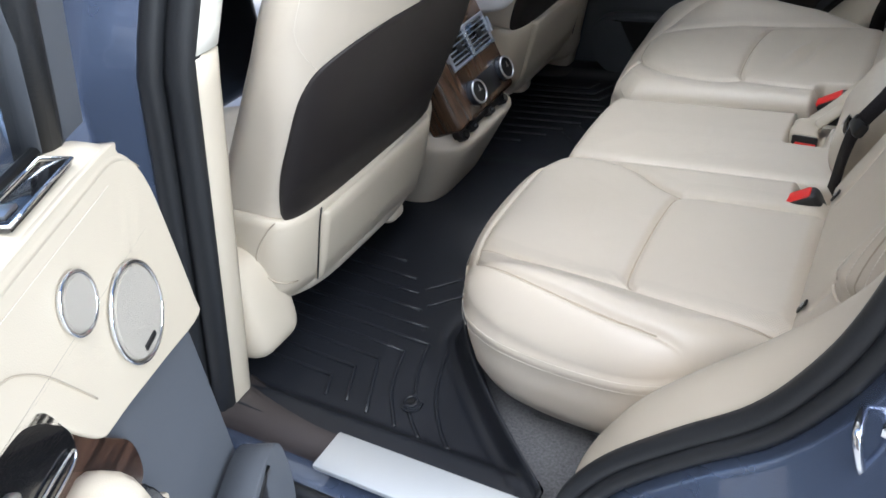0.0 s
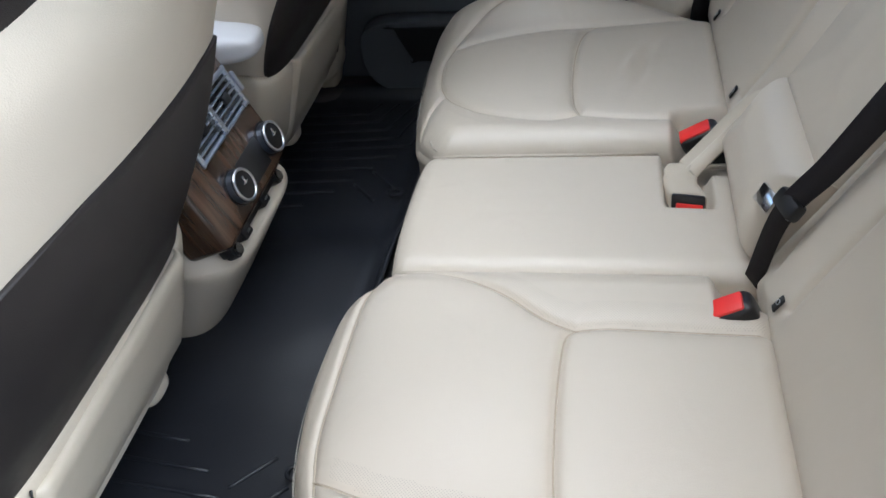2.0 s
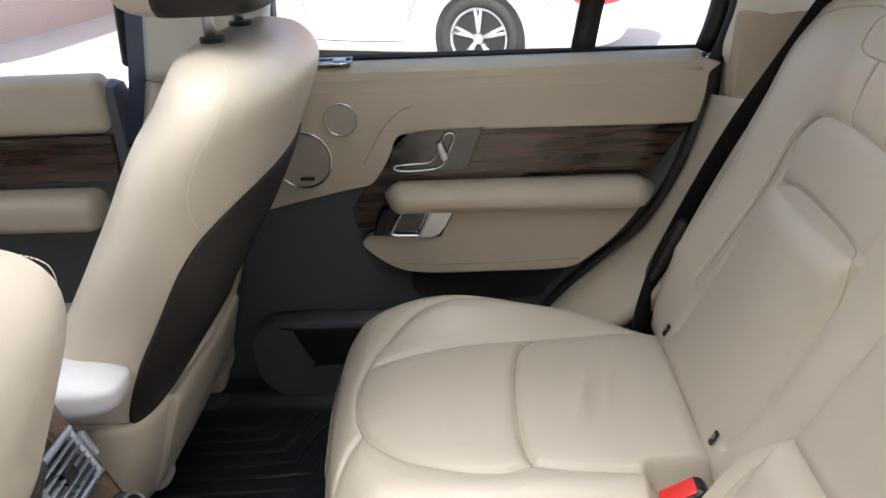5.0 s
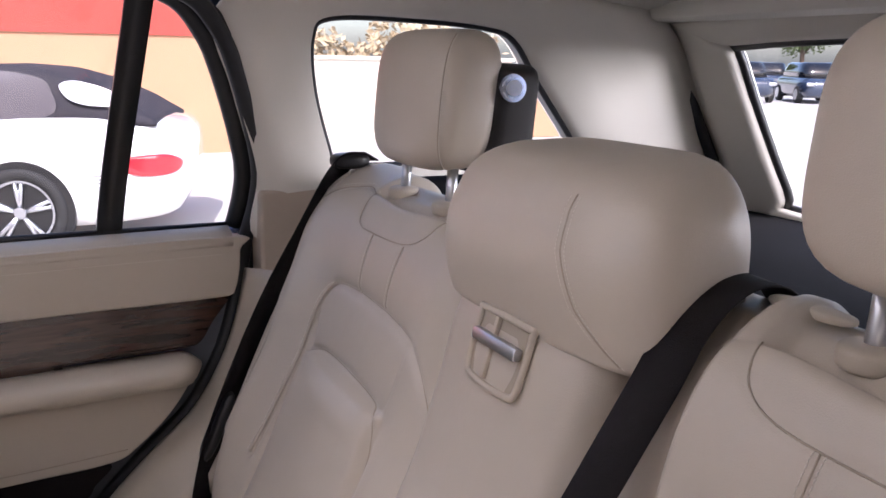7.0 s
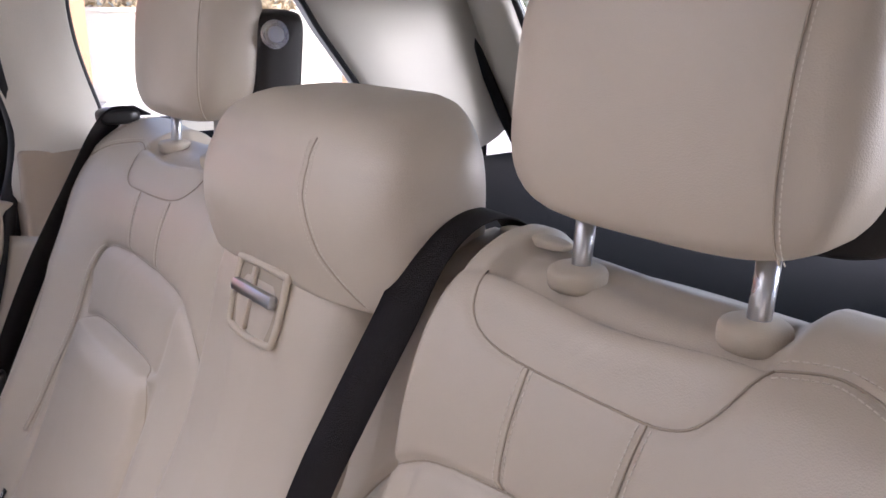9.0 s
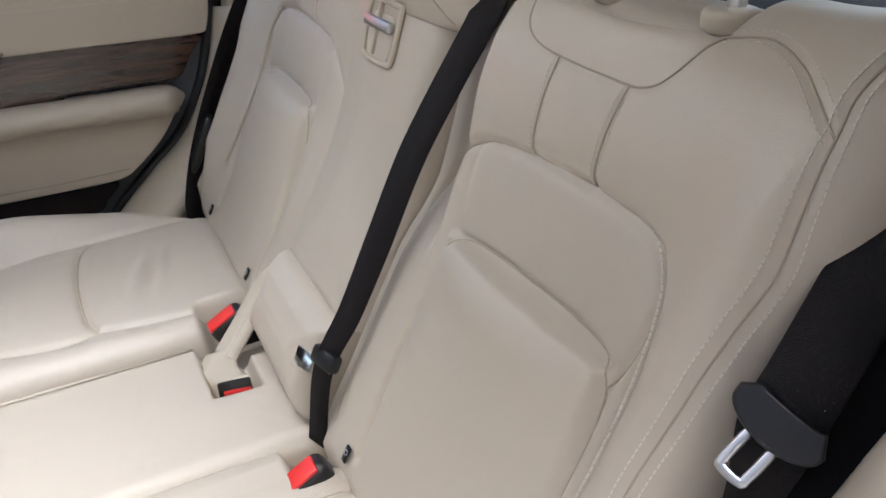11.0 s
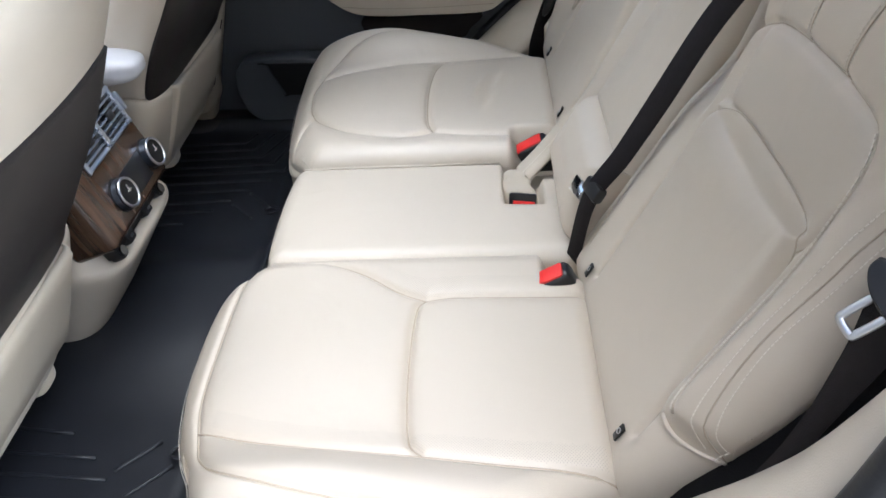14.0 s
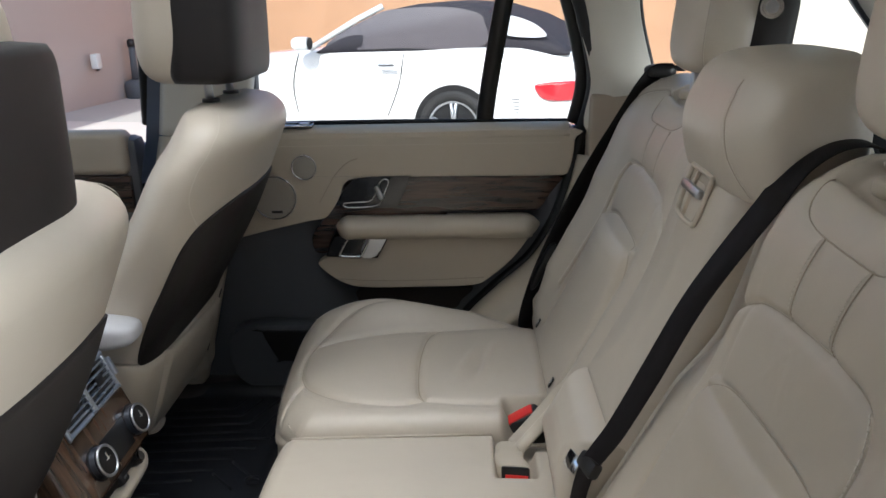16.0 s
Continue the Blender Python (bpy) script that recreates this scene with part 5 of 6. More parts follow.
# solid bar, its near-black colour stands for the slot's dark hollow
box_part("slot_shade_bar", (-0.2155, -0.004, 0.3695), (0.020, 0.215, 0.018), DIAL_FACE, con, 0.004, "near-black bar standing for the slot's dark hollow", rot=Euler((0, radians(-26), 0)).to_matrix().to_4x4())
for k, yy in enumerate((-0.098, -0.055, 0.025, 0.085)):
    if k in (0, 3):
        sk = disc_part("socket", (-0.209, yy, 0.366), 0.0125, 0.022, (1, 0, 0.5), BLACK_PLASTIC, con, k=24, bevel=0.003, label="round black power socket")
        disc_part("socket_cap", (-0.1975, yy, 0.3718), 0.009, 0.004, (1, 0, 0.5), GLOSS_BLACK, sk, k=20)
    else:
        sk = box_part("socket", (-0.209, yy, 0.366), (0.020, 0.026, 0.019), BLACK_PLASTIC, con, 0.004, "black lidded socket", rot=Euler((0, radians(-26), 0)).to_matrix().to_4x4())
        box_part("socket_mark", (-0.1988, yy, 0.371), (0.002, 0.008, 0.004), SATIN, sk, 0.0005)

# ---- rubber floor mat ----
mat_thing = thing("floor_mat", (0, 0, 0.14), "black ribbed rubber floor mat across the rear footwell", "floor mat")


def mat_height(x, y):
    """Height of the mat over the carpet and the line of its rear edge."""
    a = np.abs(y)
    rear = -0.025 + 0.27 * np.clip((a - 0.46) / 0.28, 0, 1) ** 1.25
    hump = 0.035 * np.exp(-(y / 0.17) ** 4)
    side = 0.022 * np.clip((a - 0.690) / 0.03, 0, 1) ** 2 * (3 - 2 * np.clip((a - 0.690) / 0.03, 0, 1))
    back = 0.048 * np.clip((x - rear + 0.030) / 0.024, 0, 1) ** 1.5
    gutter = -0.004 * np.exp(-((x - rear + 0.045) / 0.010) ** 2)
    return 0.014 + hump + np.maximum(side, back) + gutter, rear


uu, vv = np.meshgrid(np.linspace(0, 1, 160), np.linspace(-1, 1, 240), indexing="ij")
yy = vv * 0.765
rear = mat_height(0 * yy, yy)[1]
xx = -0.55 * (1 - uu) + rear * uu
top = np.stack([xx, yy, mat_height(xx, yy)[0]], -1)
bot = top - np.array([0, 0, 0.006])
mesh_part("sheet", grid_mesh("sheet", np.concatenate([top, bot[:, ::-1]], 1), closed_v=True, caps=True), MAT_RUBBER, mat_thing)


def rib(pts, s, bend=False):
    line = catmull(pts, 5) if bend else np.array(pts, float)
    line = np.vstack([np.linspace(p, q, 6, endpoint=False) for p, q in zip(line[:-1], line[1:])] + [line[-1:]])
    z = mat_height(line[:, 0], line[:, 1])[0]
    tube("rib", np.stack([line[:, 0], s * line[:, 1], z + 0.0012], -1), 0.0034, MAT_RUBBER, mat_thing, k=8)


for s in (-1, 1):
    # angled ribs by the sill, straight ones towards the tunnel, arcs round the heel
    for x0, y0, x1, y1, x2, y2 in ((-0.40, 0.622, -0.215, 0.630, -0.195, 0.674), (-0.40, 0.585, -0.186, 0.596, -0.152, 0.672), (-0.42, 0.545, -0.158, 0.561, -0.105, 0.682)):
        rib([(x0, y0), (x1, y1), (x2, y2)], s)
    rib([(-0.44, 0.505), (-0.123, 0.528)], s)
    rib([(-0.123, 0.528), (-0.112, 0.570), (-0.090, 0.625), (-0.043, 0.690)], s, True)
    rib([(-0.090, 0.497), (-0.076, 0.555), (-0.050, 0.612)], s, True)
    rib([(-0.036, 0.655), (0.008, 0.698)], s)
    rib([(-0.050, 0.495), (-0.036, 0.545), (-0.010, 0.610), (0.030, 0.666), (0.064, 0.700)], s, True)
    for x1, y1 in ((-0.091, 0.495), (-0.116, 0.456), (-0.155, 0.415), (-0.187, 0.371), (-0.218, 0.331), (-0.270, 0.284)):
        rib([(-0.45, y1 - 0.020), (x1, y1)], s)
    for x1, y1, x2, y2 in ((-0.150, 0.400, -0.095, 0.345), (-0.180, 0.355, -0.125, 0.300)):
        rib([(x1, y1), (x2, y2)], s)
    st = disc_part("stud", (-0.041, s * 0.637, 0.018), 0.019, 0.010, (0, 0, 1), MAT_RUBBER, mat_thing, k=24, bevel=0.003)
    th = np.linspace(0, 2 * np.pi, 20, endpoint=False)
    tube("stud_ring", np.stack([-0.041 + 0.011 * np.cos(th), s * 0.637 + 0.011 * np.sin(th), np.full(20, 0.024)], -1), 0.0026, MAT_RUBBER, st, k=6, closed=True)
    disc_part("stud_cap", (-0.041, s * 0.637, 0.023), 0.006, 0.006, (0, 0, 1), BLACK_PLASTIC, st, k=16)
    lp = tube("loop", np.stack([-0.087 + 0.015 * np.cos(th), s * 0.325 + 0.012 * np.sin(th), np.full(20, 0.020)], -1), 0.0032, MAT_RUBBER, mat_thing, closed=True)

# inner armrests of the front seats
arm = thing("armrest", (0, 0, 0), "grey padded fold-down armrest of the front seat", "armrest", "front armrests")
soft_block("cushion", (-0.36, 0.175, 0.562), (0.15, 0.045, 0.026), GREY_PAD, arm, n=4, power=3.5)
arm2 = copy_thing(arm, Matrix.Translation((0.0, -0.35, 0)))

# ---- rear doors ----
def rear_door(s, pose_m, label):
    """Inside of a rear door in the car's own axes, s = side; pose_m opens it."""
    ob = thing("rear_door", pose_m, label, "car door", "rear doors")

    def lift_at(y0):
        return lambda p, q, h: np.stack([p, s * (y0 - h), q], -1)

    rear = SEAL[(SEAL[:, 1] > 0.13) & (SEAL[:, 1] < 0.80)]
    rear = rear[:: 3]
    front = [(-0.178, 0.792), (-0.206, 0.762), (-0.219, 0.70), (-0.221, 0.45), (-0.212, 0.12)] if s < 0 else [(-0.215, 0.805), (-0.30, 0.45), (-0.335, 0.12)]
    # outer skin and inner sheet
    outline = np.vstack([rear - (0.012, 0), [(0.60, 0.808)], [(-0.09, 0.808)], catmull(front, 6), [(-0.19 if s < 0 else -0.30, 0.06), (-0.10, 0.055), (0.2, 0.055), (0.258, 0.08)]])
    mesh_part("door_shell", plate_mesh("door_shell", outline, 0.10, 0.01, lift_at(0.775)), GREY_TRIM, ob, "slate grey lower door lining")
    sk = np.stack([outline[:, 0], np.minimum(outline[:, 1], 0.765)], -1) + np.where(outline[:, :1] > 0.2, 0.03, -0.02)
    mesh_part("door_skin", plate_mesh("door_skin", sk, 0.03, 0.008, lift_at(0.878)), BLUE_PAINT, ob, "blue painted outer skin")
    # upper cream panel, from waist down to the speaker
    up = catmull([(-0.148, 0.806), (0.2, 0.806), (0.595, 0.806), (0.612, 0.78), (0.600, 0.708), (0.57, 0.698), (0.35, 0.699), (0.20, 0.699), (0.115, 0.697), (0.086, 0.684), (0.062, 0.656),
                  (0.038, 0.620), (0.022, 0.602), (0.004, 0.597), (-0.03, 0.591), (-0.12, 0.571), (-0.216, 0.551), (-0.224, 0.58), (-0.222, 0.69), (-0.218, 0.735), (-0.206, 0.766), (-0.184, 0.790)], 5, closed=True)
    mesh_part("upper_panel", plate_mesh("upper_panel", up, 0.03, 0.006, lift_at(0.752)), CREAM_TRIM, ob, "cream stitched upper door panel")
    # rolled waist
    ring = []
    for xx in np.r_[np.linspace(-0.212, -0.14, 14), np.linspace(-0.11, 0.60, 26)]:
        e = 0.052 * max(0.0, (-0.150 - xx) / 0.062) ** 2
        ring.append([(xx, s * y, z - e * min(1.0, (z - 0.76) / 0.05)) for y, z in ((0.775, 0.784), (0.7525, 0.787), (0.7510, 0.794), (0.7545, 0.804), (0.764, 0.814), (0.785, 0.819), (0.815, 0.817), (0.815, 0.78))])
    loft("waist_roll", ring, CREAM_TRIM, ob)
    # speakers
    for cx, cz, r, nm in ((-0.097, 0.654, 0.0515, "speaker"), (-0.021, 0.726, 0.0285, "tweeter")):
        sp = disc_part(nm, (cx, s * 0.7495, cz), r * 0.93, 0.010, (0, -s, 0), GRILLE, ob, k=48, bevel=0.002, label="perforated round speaker grille")
        th = np.linspace(0, 2 * np.pi, 48, endpoint=False)
        tube("bezel", np.stack([cx + r * np.cos(th), np.full(48, s * 0.747), cz + r * np.sin(th)], -1), 0.0024, CHROME, sp, "bright ring", closed=True)
        if nm == "speaker":
            box_part("badge", (cx + 0.005, s * 0.7435, cz - 0.034), (0.026, 0.002, 0.006), BLACK_PLASTIC, sp, 0.0005, "small dark badge plate")
    # walnut band that sweeps down in front of the armrest
    wd = catmull([(0.115, 0.702), (0.20, 0.706), (0.35, 0.706), (0.575, 0.705), (0.595, 0.70), (0.560, 0.655), (0.535, 0.618), (0.50, 0.612), (0.325, 0.612), (0.305, 0.600), (0.16, 0.602),
                  (0.075, 0.600), (0.05, 0.58), (0.03, 0.54), (0.02, 0.512), (-0.01, 0.515), (-0.015, 0.555), (0.012, 0.592), (0.036, 0.624), (0.062, 0.660), (0.084, 0.688)], 5, closed=True)
    mesh_part("veneer", plate_mesh("veneer", wd, 0.02, 0.004, lift_at(0.757)), WOOD, ob, "glossy dark walnut veneer")
    # seat control pod
    pod = catmull([(0.072, 0.690), (0.10, 0.700), (0.222, 0.706), (0.228, 0.70), (0.205, 0.645), (0.195, 0.630), (0.17, 0.624), (0.07, 0.626), (0.055, 0.638), (0.06, 0.665)], 5, closed=True)
    pb = mesh_part("seat_switch_pod", plate_mesh("seat_switch_pod", pod, 0.012, 0.003, lift_at(0.752)), GLOSS_BLACK, ob, "black seat switch pod")
    sw = np.array([(0.068, 0.637), (0.10, 0.640), (0.128, 0.642), (0.142, 0.655), (0.158, 0.690), (0.172, 0.695), (0.176, 0.685), (0.160, 0.650), (0.150, 0.634), (0.12, 0.628), (0.075, 0.628)])
    c2 = catmull(sw, 4, closed=True)
    tube("switch_trim", np.stack([c2[:, 0], np.full(len(c2), s * 0.7485), c2[:, 1]], -1), 0.0016, CHROME, pb, closed=True)
    box_part("seat_switch", (0.154, s * 0.744, 0.664), (0.012, 0.012, 0.034), SATIN, pb, 0.003, rot=Euler((0, radians(-20), 0)).to_matrix().to_4x4())
    # armrest
    ar = []
    for xx in np.linspace(0.045, 0.535, 36):
        k = 1 - max(0, (0.075 - xx) / 0.03, (xx - 0.495) / 0.04) ** 2 * 0.85
        ar.append([(xx, s * (0.765 - (0.765 - y) * k), 0.578 + (z - 0.578) * k) for y, z in
                   ((0.77, 0.605), (0.735, 0.607), (0.712, 0.603), (0.700, 0.592), (0.697, 0.577), (0.704, 0.562), (0.720, 0.556), (0.74, 0.552), (0.77, 0.552))])
    loft("armrest", ar, CREAM_TRIM, ob, "padded cream armrest")
    # lower cream pocket panel
    lp = catmull([(0.02, 0.505), (0.15, 0.550), (0.30, 0.554), (0.50, 0.556), (0.505, 0.548), (0.47, 0.50), (0.42, 0.455), (0.375, 0.432), (0.25, 0.428), (0.12, 0.428), (0.06, 0.440), (0.01, 0.475), (0.0, 0.495)], 5, closed=True)
    mesh_part("lower_panel", plate_mesh("lower_panel", lp, 0.03, 0.012, lift_at(0.735)), CREAM_TRIM, ob, "cream lower door panel")
    # dark moulding under the cream panel
    lb = catmull([(0.10, 0.420), (0.25, 0.418), (0.37, 0.420), (0.345, 0.385), (0.32, 0.362), (0.20, 0.358), (0.13, 0.362), (0.09, 0.385)], 5, closed=True)
    mesh_part("moulding", plate_mesh("moulding", lb, 0.03, 0.0025, lift_at(0.755)), BROWN_SHELL, ob, "dark moulding")
    seam = np.array([(0.045, 0.452), (0.12, 0.447), (0.25, 0.446), (0.40, 0.452)])
    sl = catmull(seam, 8)
    tube("seam", np.stack([sl[:, 0], np.full(len(sl), s * 0.7352), sl[:, 1]], -1), 0.0010, CREASE_SHADE, ob, k=6)
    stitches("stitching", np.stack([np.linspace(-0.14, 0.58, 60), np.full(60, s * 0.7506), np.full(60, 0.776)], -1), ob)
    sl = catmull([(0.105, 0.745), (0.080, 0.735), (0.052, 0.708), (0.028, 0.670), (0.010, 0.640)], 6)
    tube("seam", np.stack([sl[:, 0], np.full(len(sl), s * 0.7506), sl[:, 1]], -1), 0.0010, CREASE_SHADE, ob, k=6)
    # inner pull
    hd = catmull([(0.035, 0.548), (0.06, 0.568), (0.175, 0.574), (0.178, 0.568), (0.148, 0.512), (0.14, 0.508), (0.03, 0.512), (0.025, 0.52)], 5, closed=True)
    hp = mesh_part("handle_bezel", plate_mesh("handle_bezel", hd, 0.02, 0.003, lift_at(0.722)), GLOSS_BLACK, ob, "black door pull surround")
    pl = np.array([(0.128, 0.566), (0.172, 0.570), (0.143, 0.514), (0.105, 0.514)])
    mesh_part("handle_plate", plate_mesh("handle_plate", catmull(pl, 3, closed=True), 0.006, 0.002, lift_at(0.7185)), SATIN, hp, "satin metal plate")
    lv = catmull([(0.075, 0.555), (0.09, 0.566), (0.122, 0.568), (0.128, 0.560), (0.108, 0.518), (0.10, 0.514), (0.062, 0.516), (0.058, 0.524)], 5, closed=True)
    tube("pull_loop", np.stack([lv[:, 0], np.full(len(lv), s * 0.716), lv[:, 1]], -1), 0.0035, CHROME, hp, closed=True)
    # bin at the bottom
    bn = catmull([(-0.20, 0.33), (0.0, 0.335), (0.30, 0.335), (0.28, 0.22), (0.22, 0.15), (-0.05, 0.14), (-0.20, 0.18), (-0.235, 0.26)], 5, closed=True)
    mesh_part("door_bin", plate_mesh("door_bin", bn, 0.05, 0.012, lift_at(0.715)), GREY_TRIM, ob, "slate grey door bin")
    # flat black plate paints the shade inside the bin's mouth
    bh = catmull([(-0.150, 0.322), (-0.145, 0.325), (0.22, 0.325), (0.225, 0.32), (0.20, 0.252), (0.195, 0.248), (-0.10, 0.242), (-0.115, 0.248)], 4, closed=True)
    mesh_part("bin_mouth_shade", plate_mesh("bin_mouth_shade", bh, 0.01, 0.004, lift_at(0.711)), BLACK_PLASTIC, ob, "black plate painting the bin's shaded mouth")
    # window switch
    wsb = box_part("window_switch", (-0.055, s * 0.772, 0.8195), (0.115, 0.032, 0.008), GLOSS_BLACK, ob, 0.003, "window switch in a bright frame")
    tube("switch_frame", [(-0.113, s * 0.756, 0.822), (0.002, s * 0.756, 0.8225), (0.004, s * 0.788, 0.8255), (-0.113, s * 0.788, 0.8255)], 0.002, CHROME, wsb, closed=True)
    box_part("rocker", (-0.018, s * 0.772, 0.825), (0.022, 0.018, 0.005), SATIN, wsb, 0.002)
    # window frame
    fr = SEAL[SEAL[:, 1] > 0.80]
    fr = np.vstack([fr - (0.014, 0), [(-0.10, 1.21), (-0.12, 1.0), (-0.145, 0.82)]])
    lean = lambda z: 0.80 - (z - 0.82) * 0.30
    tube("window_frame", np.stack([fr[:, 0] - 0.006, s * lean(fr[:, 1]), fr[:, 1]], -1), 0.016, BLACK_RUBBER, ob, "black window frame", k=10)
    fc = np.array([(-0.225, 0.81), (-0.175, 1.215), (-0.085, 1.215), (-0.135, 0.81)])
    mesh_part("window_channel", plate_mesh("window_channel", fc, 0.03, 0.004, lambda p, q, h: np.stack([p, s * (lean(q) - 0.004 - h), q], -1)), GREY_TRIM, ob, "dark grey front window channel")
    bar = np.array([(0.402, 0.80), (0.418, 0.92), (0.445, 1.08), (0.468, 1.215)])
    b3 = catmull(bar, 6)
    P = np.stack([np.stack([b3[:, 0] + o, s * (lean(b3[:, 1]) + d), b3[:, 1]], -1) for o, d in ((-0.020, 0.0), (0.020, 0.0), (0.020, 0.02), (-0.020, 0.02))], 1)
    mesh_part("window_bar", grid_mesh("window_bar", P, closed_v=True, caps=True), BLACK_PLASTIC, ob, "black window divider")
    tube("waist_seal", [(-0.14, s * 0.803, 0.822), (0.2, s * 0.803, 0.822), (0.60, s * 0.80, 0.818)], 0.006, BLACK_RUBBER, ob)
    gl = np.vstack([fr[:, :], [(0.60, 0.80)]])
    pane = mesh_part("pane", plate_mesh("pane", gl, 0.004, 0.001, lambda p, q, h: np.stack([p, s * (lean(q) + 0.012 - h), q], -1)), GLASS, ob)
    pane.visible_shadow = False
    return ob


rear_door(1, Matrix(), "closed rear door with cream trim and walnut veneer")
swing = Matrix.Translation((-0.104, -0.923, -0.011)) @ pose(0, 0, 0, 0, 0, -63.2) @ Matrix.Translation((0.20, 0.752, 0))
rear_door(-1, swing, "open rear door with cream trim and walnut veneer")

# ---- front doors, both closed ----
def front_door(s):
    ob = thing("front_door", (0, 0, 0), "closed front door with cream top and walnut veneer", "car door", "front doors")
    box_part("door_shell", (-0.95, s * 0.80, 0.42), (1.06, 0.07, 0.76), GREY_TRIM, ob, 0.02)
    box_part("upper_panel", (-0.95, s * 0.775, 0.765), (1.02, 0.06, 0.105), CREAM_TRIM, ob, 0.02, seg=4)
    box_part("veneer", (-0.95, s * 0.772, 0.665), (1.02, 0.04, 0.09), WOOD, ob, 0.005)
    box_part("armrest", (-0.95, s * 0.74, 0.575), (0.95, 0.09, 0.07), CREAM_TRIM, ob, 0.025, seg=4)
    box_part("door_skin", (-0.95, s * 0.87, 0.37), (1.10, 0.03, 0.80), BLUE_PAINT, ob, 0.01, "blue painted outer skin")
    fr = catmull([(-0.395, 0.83), (-0.355, 1.05), (-0.340, 1.22), (-0.8, 1.215), (-1.1, 1.15), (-1.5, 0.86)], 8)
    tube("window_frame", np.stack([fr[:, 0], s * (0.80 - (fr[:, 1] - 0.82) * 0.30), fr[:, 1]], -1), 0.016, BLACK_RUBBER, ob, k=10)
    pane = mesh_part("pane", plate_mesh("pane", fr, 0.004, 0.001, lambda p, q, h: np.stack([p, s * (0.812 - (q - 0.82) * 0.30 - h), q], -1)), GLASS, ob)
    pane.visible_shadow = False


front_door(1)
front_door(-1)

# ---- seat belts, buckles and child-seat anchors ----
def buckle(at, lean, turn, label, mat=None):
    """A belt buckle: its top at the given place, leaning forwards."""
    ob = thing("belt_buckle", Matrix.Translation(at) @ pose(0, 0, 0, 0, 0, turn) @ pose(0, 0, 0, 0, -lean, 0) @ Matrix.Scale(1.18, 4), label, "belt buckle", "belt buckles")
    rings = []
    for z, k in ((-0.095, 0.80), (-0.03, 0.96), (-0.008, 1.0), (-0.001, 0.97), (0.003, 0.88)):
        rings.append(super_ring(0, 0, z, 0.0255 * k, 0.0155 * k, 5, 36))
    loft("body", rings, mat or BLACK_PLASTIC, ob)
    if mat is None:
        box_part("button", (-0.003, 0.0, 0.001), (0.040, 0.024, 0.010), RED, ob, 0.0025, "red release button")
    else:
        box_part("mouth", (0, 0.002, 0.0005), (0.046, 0.022, 0.008), BLACK_PLASTIC, ob, 0.002, "dark mouth of the buckle")
        box_part("button", (0, -0.009, 0.002), (0.040, 0.008, 0.008), RED, ob, 0.001, "red release button")
    return ob


buckle((0.461, -0.222, 0.410), 30, 0, "black seat belt buckle with red button")
buckle((0.456, 0.155, 0.406), 30, 0, "black seat belt buckle with red button")
mbk = thing("belt_buckle", Matrix.Translation((0.434, 0.004, 0.388)) @ pose(0, 0, 0, -16, 0, 0), "cream sleeved middle belt buckle with red button", "belt buckle", "belt buckles")
th = np.linspace(0, 2 * np.pi, 40, endpoint=False)
rings = []
for y, kx, kz, up in ((0.0, 0.96, 0.93, 0.0), (0.002, 1.0, 1.0, 0.0), (0.02, 1.0, 1.0, 0.001), (0.045, 0.98, 1.0, 0.003), (0.058, 0.95, 1.08, 0.005), (0.066, 0.86, 0.98, 0.008), (0.074, 0.93, 1.12, 0.012), (0.082, 0.82, 0.9, 0.016), (0.090, 0.70, 0.55, 0.020)):
    c, sn = np.cos(th), np.sin(th)
    crease = 1 + (0.10 * np.sin(5 * th + 90 * y) if y > 0.05 else 0)
    rings.append(np.stack([0.0245 * kx * np.sign(c) * np.abs(c) ** 0.45 * crease - 0.18 * y + 0.35 * max(0, y - 0.05), y - 0.25 * 0.0245 * c * (y < 0.01), up + 0.0145 * kz * np.sign(sn) * np.abs(sn) ** 0.5 * crease], -1))
bd = loft("body", rings, CREAM_TRIM, mbk, "cream leather sleeve")
tilt_mouth = Euler((0, 0, radians(-14))).to_matrix().to_4x4()
box_part("mouth", (0.0, -0.001, 0.001), (0.045, 0.008, 0.022), BLACK_PLASTIC, mbk, 0.003, "dark mouth of the buckle", rot=tilt_mouth)
box_part("button", (0.002, -0.005, -0.004), (0.036, 0.006, 0.008), RED, mbk, 0.0015, "red release button", rot=tilt_mouth)
sleeve = thing("buckle_strap", (0, 0, 0), "cream sleeve strap of the middle belt buckle", "belt strap")
cl = catmull([(0.438, 0.080, 0.390), (0.458, 0.098, 0.402), (0.480, 0.112, 0.420), (0.508, 0.123, 0.450), (0.537, 0.125, 0.478), (0.585, 0.123, 0.497)], 8)
ribbon("webbing", cl, (0.0108, -0.0152, -0.0032), 0.005, CREAM_TRIM, sleeve)
o = cl + np.array((-0.003, -0.002, 0.0032))
stitches("stitching", o, sleeve)

for a, s in ((0.232, -1), (0.512, -1), (0.232, 1), (0.505, 1)):
    tag = thing("anchor_tag", Matrix.Translation((0.5135, s * a, 0.424)) @ pose(0, 0, 0, 0, 28, 0), "small black child seat anchor tag in the seat gap", "anchor tag", "anchor tags")
    box_part("flag", (-0.004, 0, 0.004), (0.003, 0.010, 0.020), BLACK_PLASTIC, tag, 0.001)
    th = np.linspace(0, 2 * np.pi, 16, endpoint=False)
    tube("ring_mark", np.stack([np.full(16, -0.0058), 0.0032 * np.cos(th), 0.006 + 0.0032 * np.sin(th)], -1), 0.0006, SATIN, tag, k=5, closed=True)

